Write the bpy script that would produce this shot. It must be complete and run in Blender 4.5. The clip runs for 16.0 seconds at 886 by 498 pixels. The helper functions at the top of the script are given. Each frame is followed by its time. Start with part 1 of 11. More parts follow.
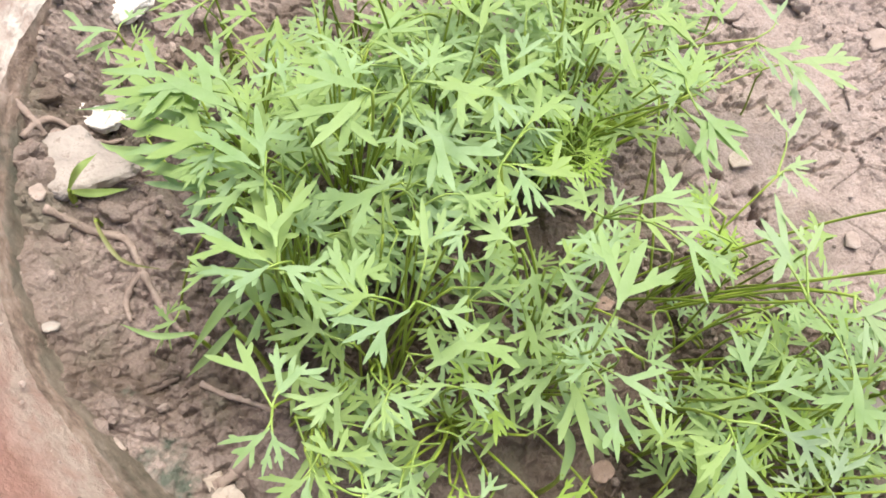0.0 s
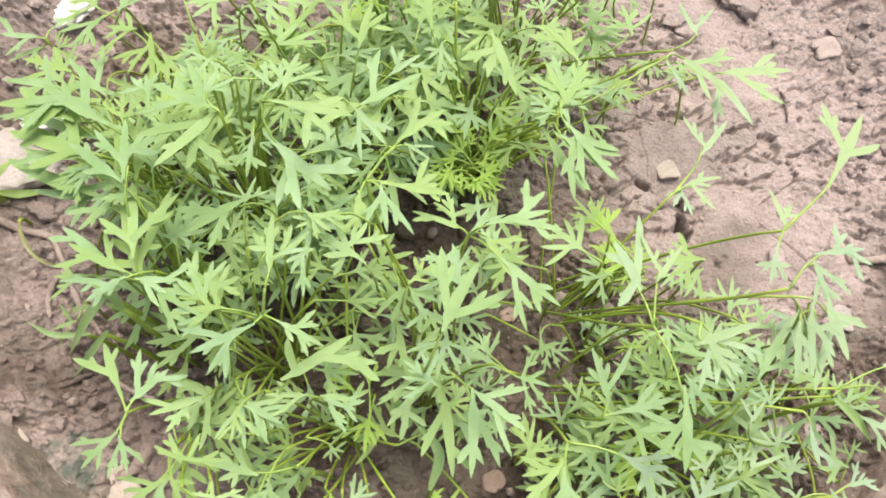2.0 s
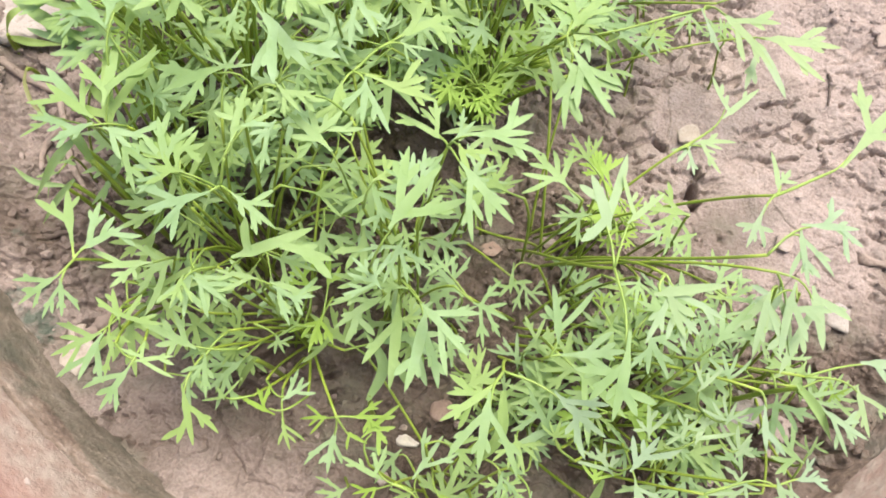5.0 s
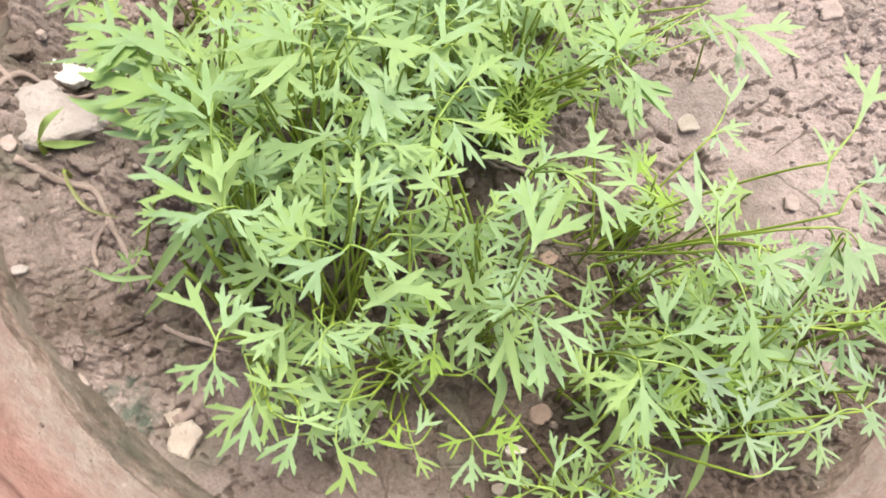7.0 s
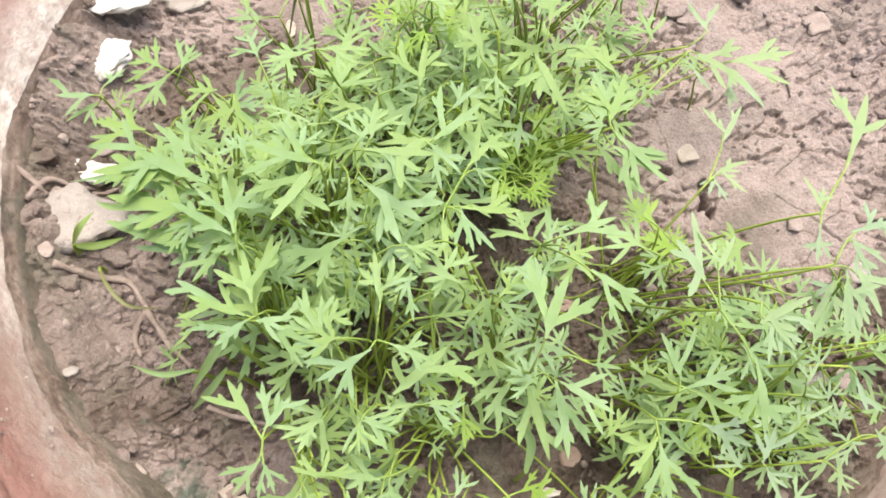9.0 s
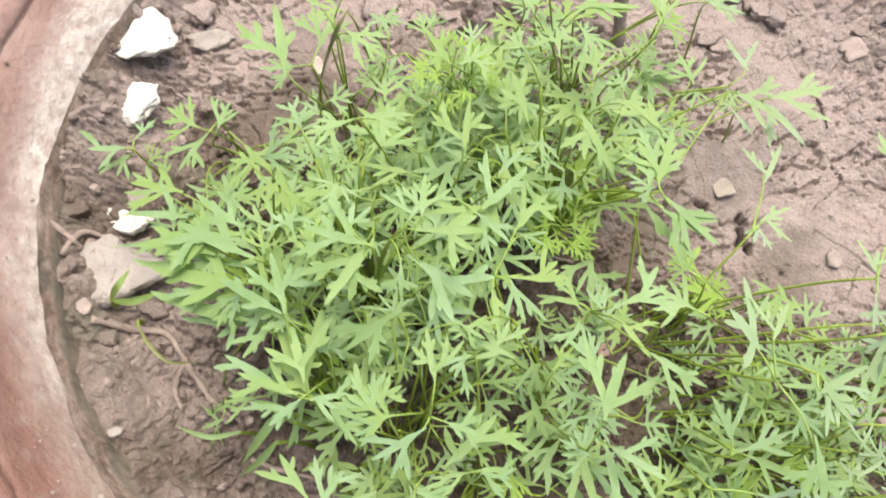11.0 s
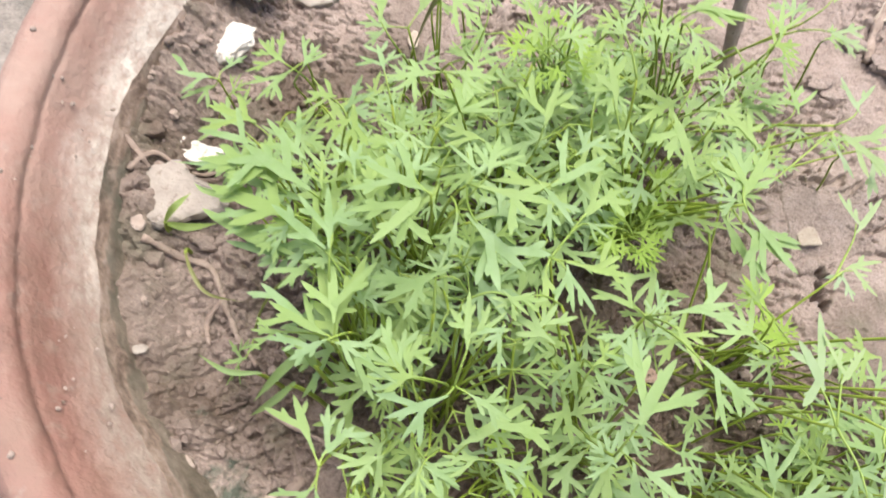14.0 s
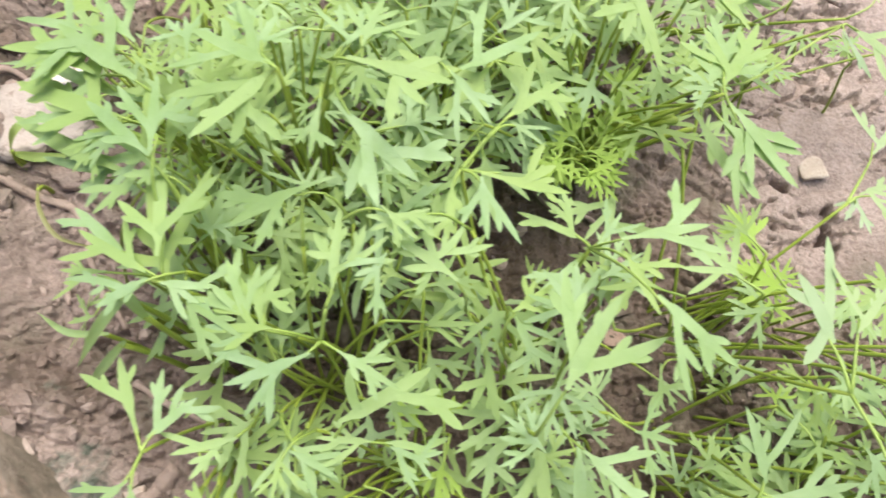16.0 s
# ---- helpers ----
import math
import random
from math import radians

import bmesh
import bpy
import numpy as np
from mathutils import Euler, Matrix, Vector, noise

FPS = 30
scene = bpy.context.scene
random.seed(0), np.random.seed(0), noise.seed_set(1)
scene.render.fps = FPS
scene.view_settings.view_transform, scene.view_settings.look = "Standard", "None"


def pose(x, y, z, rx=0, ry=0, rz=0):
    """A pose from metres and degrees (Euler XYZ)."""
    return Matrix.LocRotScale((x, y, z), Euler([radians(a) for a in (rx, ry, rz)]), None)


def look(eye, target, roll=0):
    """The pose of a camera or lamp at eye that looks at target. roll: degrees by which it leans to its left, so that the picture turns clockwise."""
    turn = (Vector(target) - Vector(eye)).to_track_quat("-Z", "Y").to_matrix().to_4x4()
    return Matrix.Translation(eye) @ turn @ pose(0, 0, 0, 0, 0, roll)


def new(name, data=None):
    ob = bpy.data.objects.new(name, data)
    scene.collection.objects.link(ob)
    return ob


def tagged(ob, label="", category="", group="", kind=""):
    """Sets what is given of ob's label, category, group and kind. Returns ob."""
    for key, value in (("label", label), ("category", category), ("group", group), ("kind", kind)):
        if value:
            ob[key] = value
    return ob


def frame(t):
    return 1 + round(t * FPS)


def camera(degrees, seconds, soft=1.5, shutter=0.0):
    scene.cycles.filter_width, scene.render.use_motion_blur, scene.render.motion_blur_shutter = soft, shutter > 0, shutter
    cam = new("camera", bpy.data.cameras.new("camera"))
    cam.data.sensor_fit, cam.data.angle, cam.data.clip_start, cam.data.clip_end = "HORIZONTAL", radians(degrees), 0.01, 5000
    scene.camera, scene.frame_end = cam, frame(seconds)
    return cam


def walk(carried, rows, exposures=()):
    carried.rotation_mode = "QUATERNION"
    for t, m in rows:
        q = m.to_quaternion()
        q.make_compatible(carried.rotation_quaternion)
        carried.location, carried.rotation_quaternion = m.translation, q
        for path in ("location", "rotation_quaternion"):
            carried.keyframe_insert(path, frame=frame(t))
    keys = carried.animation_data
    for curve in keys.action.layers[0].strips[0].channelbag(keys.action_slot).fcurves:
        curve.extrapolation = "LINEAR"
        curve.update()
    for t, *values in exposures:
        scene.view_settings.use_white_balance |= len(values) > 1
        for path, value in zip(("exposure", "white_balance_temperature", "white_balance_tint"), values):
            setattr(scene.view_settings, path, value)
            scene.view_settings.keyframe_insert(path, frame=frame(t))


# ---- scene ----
import itertools

# the camera and its path, held in the hand over the pot
cam = camera(61.98, 16.0, 1.7, 0.5)
PATH = [
    (0, (-0.0417, -0.1282, 0.2325), (0.0667, 0.6353, -1.6128), 9.79),
    (0.5, (-0.0401, -0.1281, 0.2335), (0.0683, 0.6374, -1.6110), 9.95),
    (1, (-0.0188, -0.1196, 0.2326), (0.0528, 0.6255, -1.6220), 7.29),
    (1.5, (-0.0076, -0.1207, 0.2401), (-0.0043, 0.6043, -1.6239), 3.12),
    (2, (0.0038, -0.1206, 0.2399), (-0.0129, 0.6015, -1.6251), 2.52),
    (2.5, (0.0080, -0.1248, 0.2466), (-0.0357, 0.5976, -1.6179), 2.05),
    (3, (0.0174, -0.1244, 0.2451), (-0.0187, 0.6118, -1.6141), 4.48),
    (3.2, (0.0239, -0.1256, 0.2428), (-0.0418, 0.6142, -1.6142), 4.54),
    (5.3, (0.0243, -0.1277, 0.2293), (-0.0957, 0.4639, -1.6775), 3.29),
    (5.5, (0.0130, -0.1316, 0.2293), (-0.0744, 0.4601, -1.6792), 4.78),
    (6, (-0.0018, -0.1432, 0.2415), (-0.0405, 0.5025, -1.6510), 6.21),
    (6.5, (-0.0109, -0.1414, 0.2452), (0.0241, 0.5400, -1.6348), 8.90),
    (7, (-0.0257, -0.1382, 0.2427), (0.0851, 0.5570, -1.6294), 11.54),
    (7.5, (-0.0293, -0.1332, 0.2434), (0.1082, 0.5825, -1.6191), 11.75),
    (8, (-0.0310, -0.1326, 0.2470), (0.0931, 0.5932, -1.6125), 10.45),
    (8.2, (-0.0262, -0.1232, 0.2511), (0.0821, 0.5849, -1.6162), 8.06),
    (10.3, (-0.0253, -0.1107, 0.2683), (0.0163, 0.4944, -1.6376), 0.25),
    (10.5, (-0.0340, -0.1065, 0.2658), (0.0241, 0.4850, -1.6439), 1.93),
    (11, (-0.0367, -0.0898, 0.2696), (0.0108, 0.4910, -1.6437), 0.64),
    (11.5, (-0.0403, -0.0842, 0.2766), (-0.0604, 0.4793, -1.6423), -3.77),
    (12, (-0.0400, -0.0758, 0.2747), (-0.1358, 0.4563, -1.6508), -10.54),
    (12.5, (-0.0392, -0.0802, 0.2579), (-0.1628, 0.5042, -1.6508), -9.76),
    (13, (-0.0381, -0.0743, 0.2511), (-0.1639, 0.4991, -1.6608), -8.20),
    (13.5, (-0.0408, -0.1071, 0.2706), (-0.1290, 0.6787, -1.5665), 2.55),
    (14, (-0.0349, -0.1054, 0.2550), (-0.1540, 0.5673, -1.6247), -1.91),
    (14.5, (-0.0168, -0.1123, 0.2251), (-0.1733, 0.5454, -1.6571), -5.06),
    (15, (-0.0071, -0.1030, 0.1788), (-0.1033, 0.5669, -1.7032), 0.39),
    (15.5, (0.0001, -0.0969, 0.1927), (-0.1269, 0.5380, -1.6996), -3.63),
    (16, (-0.0110, -0.0989, 0.2020), (-0.1345, 0.5393, -1.6894), -3.12),
]
EXPOSURE = [(0.0, 1.57), (2.5, 1.56), (5.5, 1.62), (8.2, 1.60), (10.5, 1.46), (12.0, 1.42), (13.5, 1.43), (15.0, 1.54), (16.0, 1.54)]
walk(cam, [(t, look(eye, target, roll)) for t, eye, target, roll in PATH], EXPOSURE)

# ---- light: bright overcast sky ----
world = bpy.data.worlds.new("overcast_sky")
scene.world = world
world.use_nodes = True
wn = world.node_tree
sky = wn.nodes.new("ShaderNodeTexSky")
sky.sky_type = "NISHITA"
sky.sun_disc = False
sky.sun_elevation = radians(70)
sky.sun_rotation = radians(24)
sky.air_density, sky.dust_density, sky.ozone_density = 0.8, 5.0, 0.4
wn.links.new(sky.outputs[0], wn.nodes["Background"].inputs[0])
wn.nodes["Background"].inputs[1].default_value = 0.09
sun_data = bpy.data.lights.new("sun", "SUN")
sun_data.energy = 1.6
sun_data.angle = radians(48)
sun_data.color = (1.0, 0.98, 0.89)
sun = new("sun", sun_data)
sun.matrix_world = look((0.2, 0.45, 1.35), (0, 0, 0))

# ---- small helpers ----


def mat(name, rough=0.6):
    m = bpy.data.materials.new(name)
    m.use_nodes = True
    b = m.node_tree.nodes["Principled BSDF"]
    b.inputs["Roughness"].default_value = rough
    return m, m.node_tree, b


def add(t, kind, **inputs):
    n = t.nodes.new(kind)
    for k, v in inputs.items():
        n.inputs[k.replace("_", " ")].default_value = v
    return n


def ramp(t, fac, stops):
    r = t.nodes.new("ShaderNodeValToRGB")
    e = r.color_ramp.elements
    while len(e) < len(stops):
        e.new(0.5)
    for el, (p, c) in zip(e, stops):
        el.position, el.color = p, (*c, 1)
    t.links.new(fac, r.inputs[0])
    return r.outputs[0]


def noise_tex(t, vec, scale, detail=4, rough=0.6):
    n = add(t, "ShaderNodeTexNoise", Scale=scale, Detail=detail, Roughness=rough)
    t.links.new(vec, n.inputs["Vector"])
    return n.outputs["Fac"]


def mix(t, fac, a, b, blend="MIX"):
    n = t.nodes.new("ShaderNodeMix")
    n.data_type, n.blend_type = "RGBA", blend
    for sock, v in ((n.inputs[0], fac), (n.inputs[6], a), (n.inputs[7], b)):
        if hasattr(v, "is_linked"):
            t.links.new(v, sock)
        else:
            sock.default_value = v if isinstance(v, float) else (*v, 1)
    return n.outputs[2]


def math_node(t, op, a, b=0.0):
    n = t.nodes.new("ShaderNodeMath")
    n.operation = op
    for sock, v in ((n.inputs[0], a), (n.inputs[1], b)):
        if hasattr(v, "is_linked"):
            t.links.new(v, sock)
        else:
            sock.default_value = v
    return n.outputs[0]


def bump(t, b, height, strength, dist):
    n = add(t, "ShaderNodeBump", Strength=strength, Distance=dist)
    t.links.new(height, n.inputs["Height"])
    t.links.new(n.outputs[0], b.inputs["Normal"])


def place_of(t):
    return t.nodes.new("ShaderNodeNewGeometry").outputs["Position"]


def local_of(t):
    return t.nodes.new("ShaderNodeTexCoord").outputs["Object"]


def object_random(t):
    return t.nodes.new("ShaderNodeObjectInfo").outputs["Random"]


def mesh_of(name, verts, faces, mats=(), smooth=True, face_mats=None):
    me = bpy.data.meshes.new(name)
    me.from_pydata(verts, [], faces)
    for m in mats:
        me.materials.append(m)
    if smooth:
        me.polygons.foreach_set("use_smooth", [True] * len(me.polygons))
    if face_mats:
        me.polygons.foreach_set("material_index", face_mats)
    me.update()
    return me


def piece(name, verts, faces, mats, parent=None, label="", smooth=True, face_mats=None):
    ob = new(name, mesh_of(name, verts, faces, mats, smooth, face_mats))
    ob.parent = parent
    return tagged(ob, label)


def thing(name, label, category, at=(0, 0, 0), group=""):
    ob = new(name)
    ob.location = at
    ob.empty_display_size = 0.01
    return tagged(ob, label, category, group)

# ---- materials ----
soil_mat, t, b = mat("moist_clay_soil", 0.7)
pos = place_of(t)
big, mid, fine = noise_tex(t, pos, 28, 3), noise_tex(t, pos, 150, 5), noise_tex(t, pos, 1000, 5)
col = ramp(t, big, [(0.32, (0.30, 0.222, 0.182)), (0.52, (0.40, 0.305, 0.25)), (0.7, (0.46, 0.365, 0.31))])
col = mix(t, 0.5, col, ramp(t, mid, [(0.3, (0.24, 0.17, 0.135)), (0.55, (0.42, 0.32, 0.265)), (0.75, (0.54, 0.44, 0.38))]))
col = mix(t, 0.32, col, ramp(t, fine, [(0.36, (0.15, 0.10, 0.08)), (0.62, (0.56, 0.46, 0.40))]))
# pale dry crusts, weaker at the left, mask out the dark tone below
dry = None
for cx, cy, r, wet_shade in ((0.11, 0.035, 0.10, 0), (0.07, 0.085, 0.06, 0), (0.13, -0.015, 0.045, 0), (-0.168, 0.055, 0.045, 0), (-0.12, 0.10, 0.06, 0), (0.13, 0.12, 0.07, 0), (0.04, 0.13, 0.07, 0), (-0.04, 0.12, 0.07, 0),
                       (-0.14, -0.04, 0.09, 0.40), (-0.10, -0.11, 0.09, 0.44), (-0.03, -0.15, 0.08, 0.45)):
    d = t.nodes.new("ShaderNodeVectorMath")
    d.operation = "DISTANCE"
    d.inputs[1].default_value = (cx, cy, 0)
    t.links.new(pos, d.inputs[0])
    k = math_node(t, "ADD", math_node(t, "DIVIDE", d.outputs["Value"], r), wet_shade)
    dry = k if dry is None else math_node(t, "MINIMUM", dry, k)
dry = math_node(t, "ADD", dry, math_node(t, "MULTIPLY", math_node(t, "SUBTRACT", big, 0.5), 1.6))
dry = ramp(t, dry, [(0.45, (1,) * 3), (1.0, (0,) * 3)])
# the dark tone paints in moisture and the shade under the leaves
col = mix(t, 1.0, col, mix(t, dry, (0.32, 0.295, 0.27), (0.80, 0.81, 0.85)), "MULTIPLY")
near = None
for cx, cy, r in ((-0.130, -0.088, 0.008), (-0.111, -0.109, 0.012), (-0.157, -0.058, 0.008), (-0.167, -0.026, 0.012), (-0.098, -0.134, 0.010), (-0.162, 0.045, 0.008), (-0.06, -0.152, 0.009)):
    d = t.nodes.new("ShaderNodeVectorMath")
    d.operation = "DISTANCE"
    d.inputs[1].default_value = (cx, cy, 0)
    t.links.new(pos, d.inputs[0])
    k = math_node(t, "DIVIDE", d.outputs["Value"], r)
    near = k if near is None else math_node(t, "MINIMUM", near, k)
algae = math_node(t, "ADD", near, math_node(t, "MULTIPLY", math_node(t, "SUBTRACT", mid, 0.5), 3.2))
algae = ramp(t, algae, [(0.35, (0.8,) * 3), (0.95, (0.0,) * 3)])
film = ramp(t, noise_tex(t, pos, 55, 5, 0.65), [(0.5, (0,) * 3), (0.68, (0.55,) * 3)])
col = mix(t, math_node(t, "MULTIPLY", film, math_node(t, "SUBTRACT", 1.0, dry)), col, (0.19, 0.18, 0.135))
col = mix(t, algae, col, (0.055, 0.085, 0.06))
t.links.new(col, b.inputs["Base Color"])
t.links.new(ramp(t, big, [(0.35, (0.42,) * 3), (0.65, (0.72,) * 3)]), b.inputs["Roughness"])
bump(t, b, math_node(t, "ADD", math_node(t, "MULTIPLY", mid, 1.5), fine), 0.8, 0.0012)

clay_mat, t, b = mat("weathered_terracotta", 0.75)
pos = place_of(t)
big, mid = noise_tex(t, pos, 14, 4), noise_tex(t, pos, 220, 5)
col = ramp(t, big, [(0.35, (0.23, 0.12, 0.097)), (0.6, (0.295, 0.168, 0.138))])
stain = noise_tex(t, pos, 45, 6, 0.7)
col = mix(t, ramp(t, stain, [(0.42, (0,) * 3), (0.62, (0.7,) * 3)]), col, (0.23, 0.15, 0.118))
col = mix(t, ramp(t, noise_tex(t, pos, 130, 5, 0.7), [(0.56, (0,) * 3), (0.68, (0.55,) * 3)]), col, (0.30, 0.235, 0.20))
col = mix(t, ramp(t, noise_tex(t, pos, 75, 4, 0.6), [(0.60, (0,) * 3), (0.72, (0.6,) * 3)]), col, (0.16, 0.095, 0.075))
dist = t.nodes.new("ShaderNodeVectorMath")
dist.operation = "LENGTH"
away = t.nodes.new("ShaderNodeVectorMath")
away.operation = "SUBTRACT"
away.inputs[1].default_value = (0.0052, 0.0118, 0)
t.links.new(pos, away.inputs[0])
flat = t.nodes.new("ShaderNodeVectorMath")
flat.operation = "MULTIPLY"
flat.inputs[1].default_value = (1, 1, 0)
t.links.new(away.outputs[0], flat.inputs[0])
t.links.new(flat.outputs[0], dist.inputs[0])
split = t.nodes.new("ShaderNodeSeparateXYZ")
t.links.new(flat.outputs[0], split.inputs[0])
join = t.nodes.new("ShaderNodeCombineXYZ")
t.links.new(math_node(t, "MULTIPLY", dist.outputs["Value"], 420.0), join.inputs[0])
t.links.new(math_node(t, "MULTIPLY", math_node(t, "ARCTAN2", split.outputs[1], split.outputs[0]), 26.0), join.inputs[1])
streak = noise_tex(t, join.outputs[0], 1.0, 5, 0.65)
edge = math_node(t, "ADD", dist.outputs["Value"], math_node(t, "MULTIPLY", math_node(t, "SUBTRACT", stain, 0.5), 0.012))
crust = ramp(t, math_node(t, "MULTIPLY", math_node(t, "SUBTRACT", edge, 0.1710), 42.0), [(0.25, (0.95,) * 3), (0.52, (0.0,) * 3)])
crust = math_node(t, "MULTIPLY", crust, ramp(t, streak, [(0.3, (0.4,) * 3), (0.55, (1,) * 3)]))
lime = math_node(t, "ADD", math_node(t, "MULTIPLY", math_node(t, "SUBTRACT", split.outputs[1], split.outputs[0]), 3.0), math_node(t, "MULTIPLY", math_node(t, "SUBTRACT", big, 0.5), 1.2))
lime = ramp(t, lime, [(0.25, (0,) * 3), (0.8, (1,) * 3)])
# darker red ring by the groove: weathering, with the groove's shade painted in
damp = ramp(t, math_node(t, "MULTIPLY", math_node(t, "SUBTRACT", edge, 0.1710), 42.0), [(0.4, (0.0,) * 3), (0.52, (0.75,) * 3), (0.74, (0.75,) * 3), (0.86, (0.0,) * 3)])
col = mix(t, math_node(t, "MULTIPLY", damp, math_node(t, "SUBTRACT", 1.0, math_node(t, "MULTIPLY", lime, 0.6))), col, mix(t, 1.0, col, (0.72, 0.62, 0.58), "MULTIPLY"))
col = mix(t, math_node(t, "MULTIPLY", lime, ramp(t, stain, [(0.3, (0.2,) * 3), (0.6, (0.75,) * 3)])), col, (0.37, 0.255, 0.215))
chalk = mix(t, lime, ramp(t, streak, [(0.32, (0.19, 0.147, 0.12)), (0.6, (0.285, 0.228, 0.19))]), ramp(t, streak, [(0.32, (0.50, 0.43, 0.375)), (0.6, (0.66, 0.595, 0.535))]))
col = mix(t, crust, col, chalk)
t.links.new(col, b.inputs["Base Color"])
bump(t, b, math_node(t, "ADD", math_node(t, "ADD", mid, math_node(t, "MULTIPLY", streak, 0.8)), math_node(t, "MULTIPLY", stain, 1.4)), 0.8, 0.0011)

wall_mat, t, b = mat("damp_clay_wall", 0.7)
pos = place_of(t)
stretch = t.nodes.new("ShaderNodeMapping")
stretch.inputs["Scale"].default_value = (1, 1, 2.2)
t.links.new(pos, stretch.inputs[0])
v = noise_tex(t, stretch.outputs[0], 60, 6)
grit = noise_tex(t, pos, 260, 8, 0.7)
col = ramp(t, math_node(t, "ADD", math_node(t, "MULTIPLY", v, 0.55), math_node(t, "MULTIPLY", grit, 0.45)), [(0.38, (0.13, 0.088, 0.066)), (0.5, (0.32, 0.232, 0.182)), (0.6, (0.47, 0.365, 0.305))])
col = mix(t, ramp(t, noise_tex(t, pos, 35, 4), [(0.5, (0,) * 3), (0.64, (0.7,) * 3)]), col, (0.09, 0.10, 0.075))
deep = t.nodes.new("ShaderNodeSeparateXYZ")
t.links.new(pos, deep.inputs[0])
level = math_node(t, "ADD", deep.outputs[2], math_node(t, "ADD", math_node(t, "MULTIPLY", deep.outputs[0], 0.0756), math_node(t, "MULTIPLY", deep.outputs[1], 0.0512)))
tide = math_node(t, "ADD", math_node(t, "MULTIPLY", math_node(t, "SUBTRACT", level, 0.004), -110.0), math_node(t, "MULTIPLY", v, 2.4))
col = mix(t, ramp(t, tide, [(0.78, (0,) * 3), (1.05, (0.5,) * 3)]), col, (0.085, 0.095, 0.065))
t.links.new(col, b.inputs["Base Color"])
bump(t, b, math_node(t, "ADD", v, math_node(t, "MULTIPLY", grit, 1.5)), 0.8, 0.0016)



def leaf_material(name, dark, light, shift, glow):
    m, t, b = mat(name, 0.56)
    b.inputs["Specular IOR Level"].default_value = 0.4
    loc = local_of(t)
    col = ramp(t, noise_tex(t, loc, 120, 4), [(0.3, dark), (0.7, light)])
    col = mix(t, math_node(t, "MULTIPLY", object_random(t), 0.9), col, shift)
    t.links.new(col, b.inputs["Base Color"])
    bump(t, b, noise_tex(t, loc, 700, 3), 0.25, 0.0004)
    trans = add(t, "ShaderNodeBsdfTranslucent", Color=(*glow, 1))
    both = add(t, "ShaderNodeMixShader", Fac=0.34)
    t.links.new(b.outputs[0], both.inputs[1])
    t.links.new(trans.outputs[0], both.inputs[2])
    t.links.new(both.outputs[0], t.nodes["Material Output"].inputs[0])
    return m


leaf_mat = leaf_material("glaucous_leaf", (0.206, 0.325, 0.135), (0.318, 0.450, 0.25), (0.280, 0.392, 0.11), (0.37, 0.54, 0.06))
pale_leaf_mat = leaf_material("pale_glaucous_leaf", (0.24, 0.345, 0.20), (0.355, 0.46, 0.32), (0.308, 0.41, 0.185), (0.39, 0.53, 0.10))
young_mat = leaf_material("young_leaf", (0.21, 0.335, 0.045), (0.29, 0.435, 0.085), (0.255, 0.385, 0.055), (0.39, 0.54, 0.04))

stalk_mat, t, b = mat("green_stalk", 0.45)
loc = local_of(t)
t.links.new(ramp(t, noise_tex(t, loc, 70, 3), [(0.35, (0.20, 0.28, 0.03)), (0.7, (0.30, 0.38, 0.055))]), b.inputs["Base Color"])

petiole_mat, t, b = mat("pale_green_petiole", 0.5)
t.links.new(ramp(t, noise_tex(t, local_of(t), 90, 3), [(0.35, (0.21, 0.31, 0.055)), (0.7, (0.29, 0.39, 0.09))]), b.inputs["Base Color"])



def stone_material(name, dark, light, spot, rough=0.85):
    m, t, b = mat(name, rough)
    loc = local_of(t)
    col = ramp(t, noise_tex(t, loc, 160, 5), [(0.3, dark), (0.65, light)])
    col = mix(t, ramp(t, noise_tex(t, loc, 330, 3), [(0.60, (0,) * 3), (0.70, (0.8,) * 3)]), col, spot)
    col = mix(t, math_node(t, "MULTIPLY", object_random(t), 0.25), col, spot)
    t.links.new(col, b.inputs["Base Color"])
    bump(t, b, noise_tex(t, loc, 420, 6), 0.8, 0.0014)
    return m


STONE = {"white": stone_material("white_plaster", (0.56, 0.50, 0.43), (0.78, 0.75, 0.71), (0.40, 0.30, 0.20)),
         "pale": stone_material("pale_mudstone", (0.30, 0.235, 0.20), (0.39, 0.32, 0.28), (0.22, 0.16, 0.135)),
         "ash": stone_material("ashen_flake", (0.285, 0.245, 0.218), (0.38, 0.337, 0.303), (0.21, 0.165, 0.14)),
         "cream": stone_material("cream_stone", (0.38, 0.31, 0.25), (0.50, 0.43, 0.365), (0.28, 0.21, 0.165)),
         "grey": stone_material("grey_stone", (0.28, 0.24, 0.21), (0.40, 0.36, 0.32), (0.2, 0.16, 0.135)),
         "brown": stone_material("brown_pebble", (0.27, 0.18, 0.14), (0.38, 0.27, 0.22), (0.2, 0.14, 0.11)),
         "soil": soil_mat}
TWIG = {"pale": stone_material("dry_bark", (0.25, 0.185, 0.152), (0.39, 0.31, 0.265), (0.17, 0.12, 0.095)),
        "stake": stone_material("weathered_stick", (0.27, 0.21, 0.18), (0.43, 0.36, 0.32), (0.17, 0.13, 0.11)),
        "dark": stone_material("dark_bark", (0.09, 0.065, 0.052), (0.16, 0.12, 0.1), (0.03, 0.02, 0.02))}
olive_mat, t, b = mat("dull_olive_stem", 0.55)
t.links.new(ramp(t, noise_tex(t, local_of(t), 120, 4), [(0.35, (0.15, 0.16, 0.05)), (0.7, (0.23, 0.23, 0.09))]), b.inputs["Base Color"])
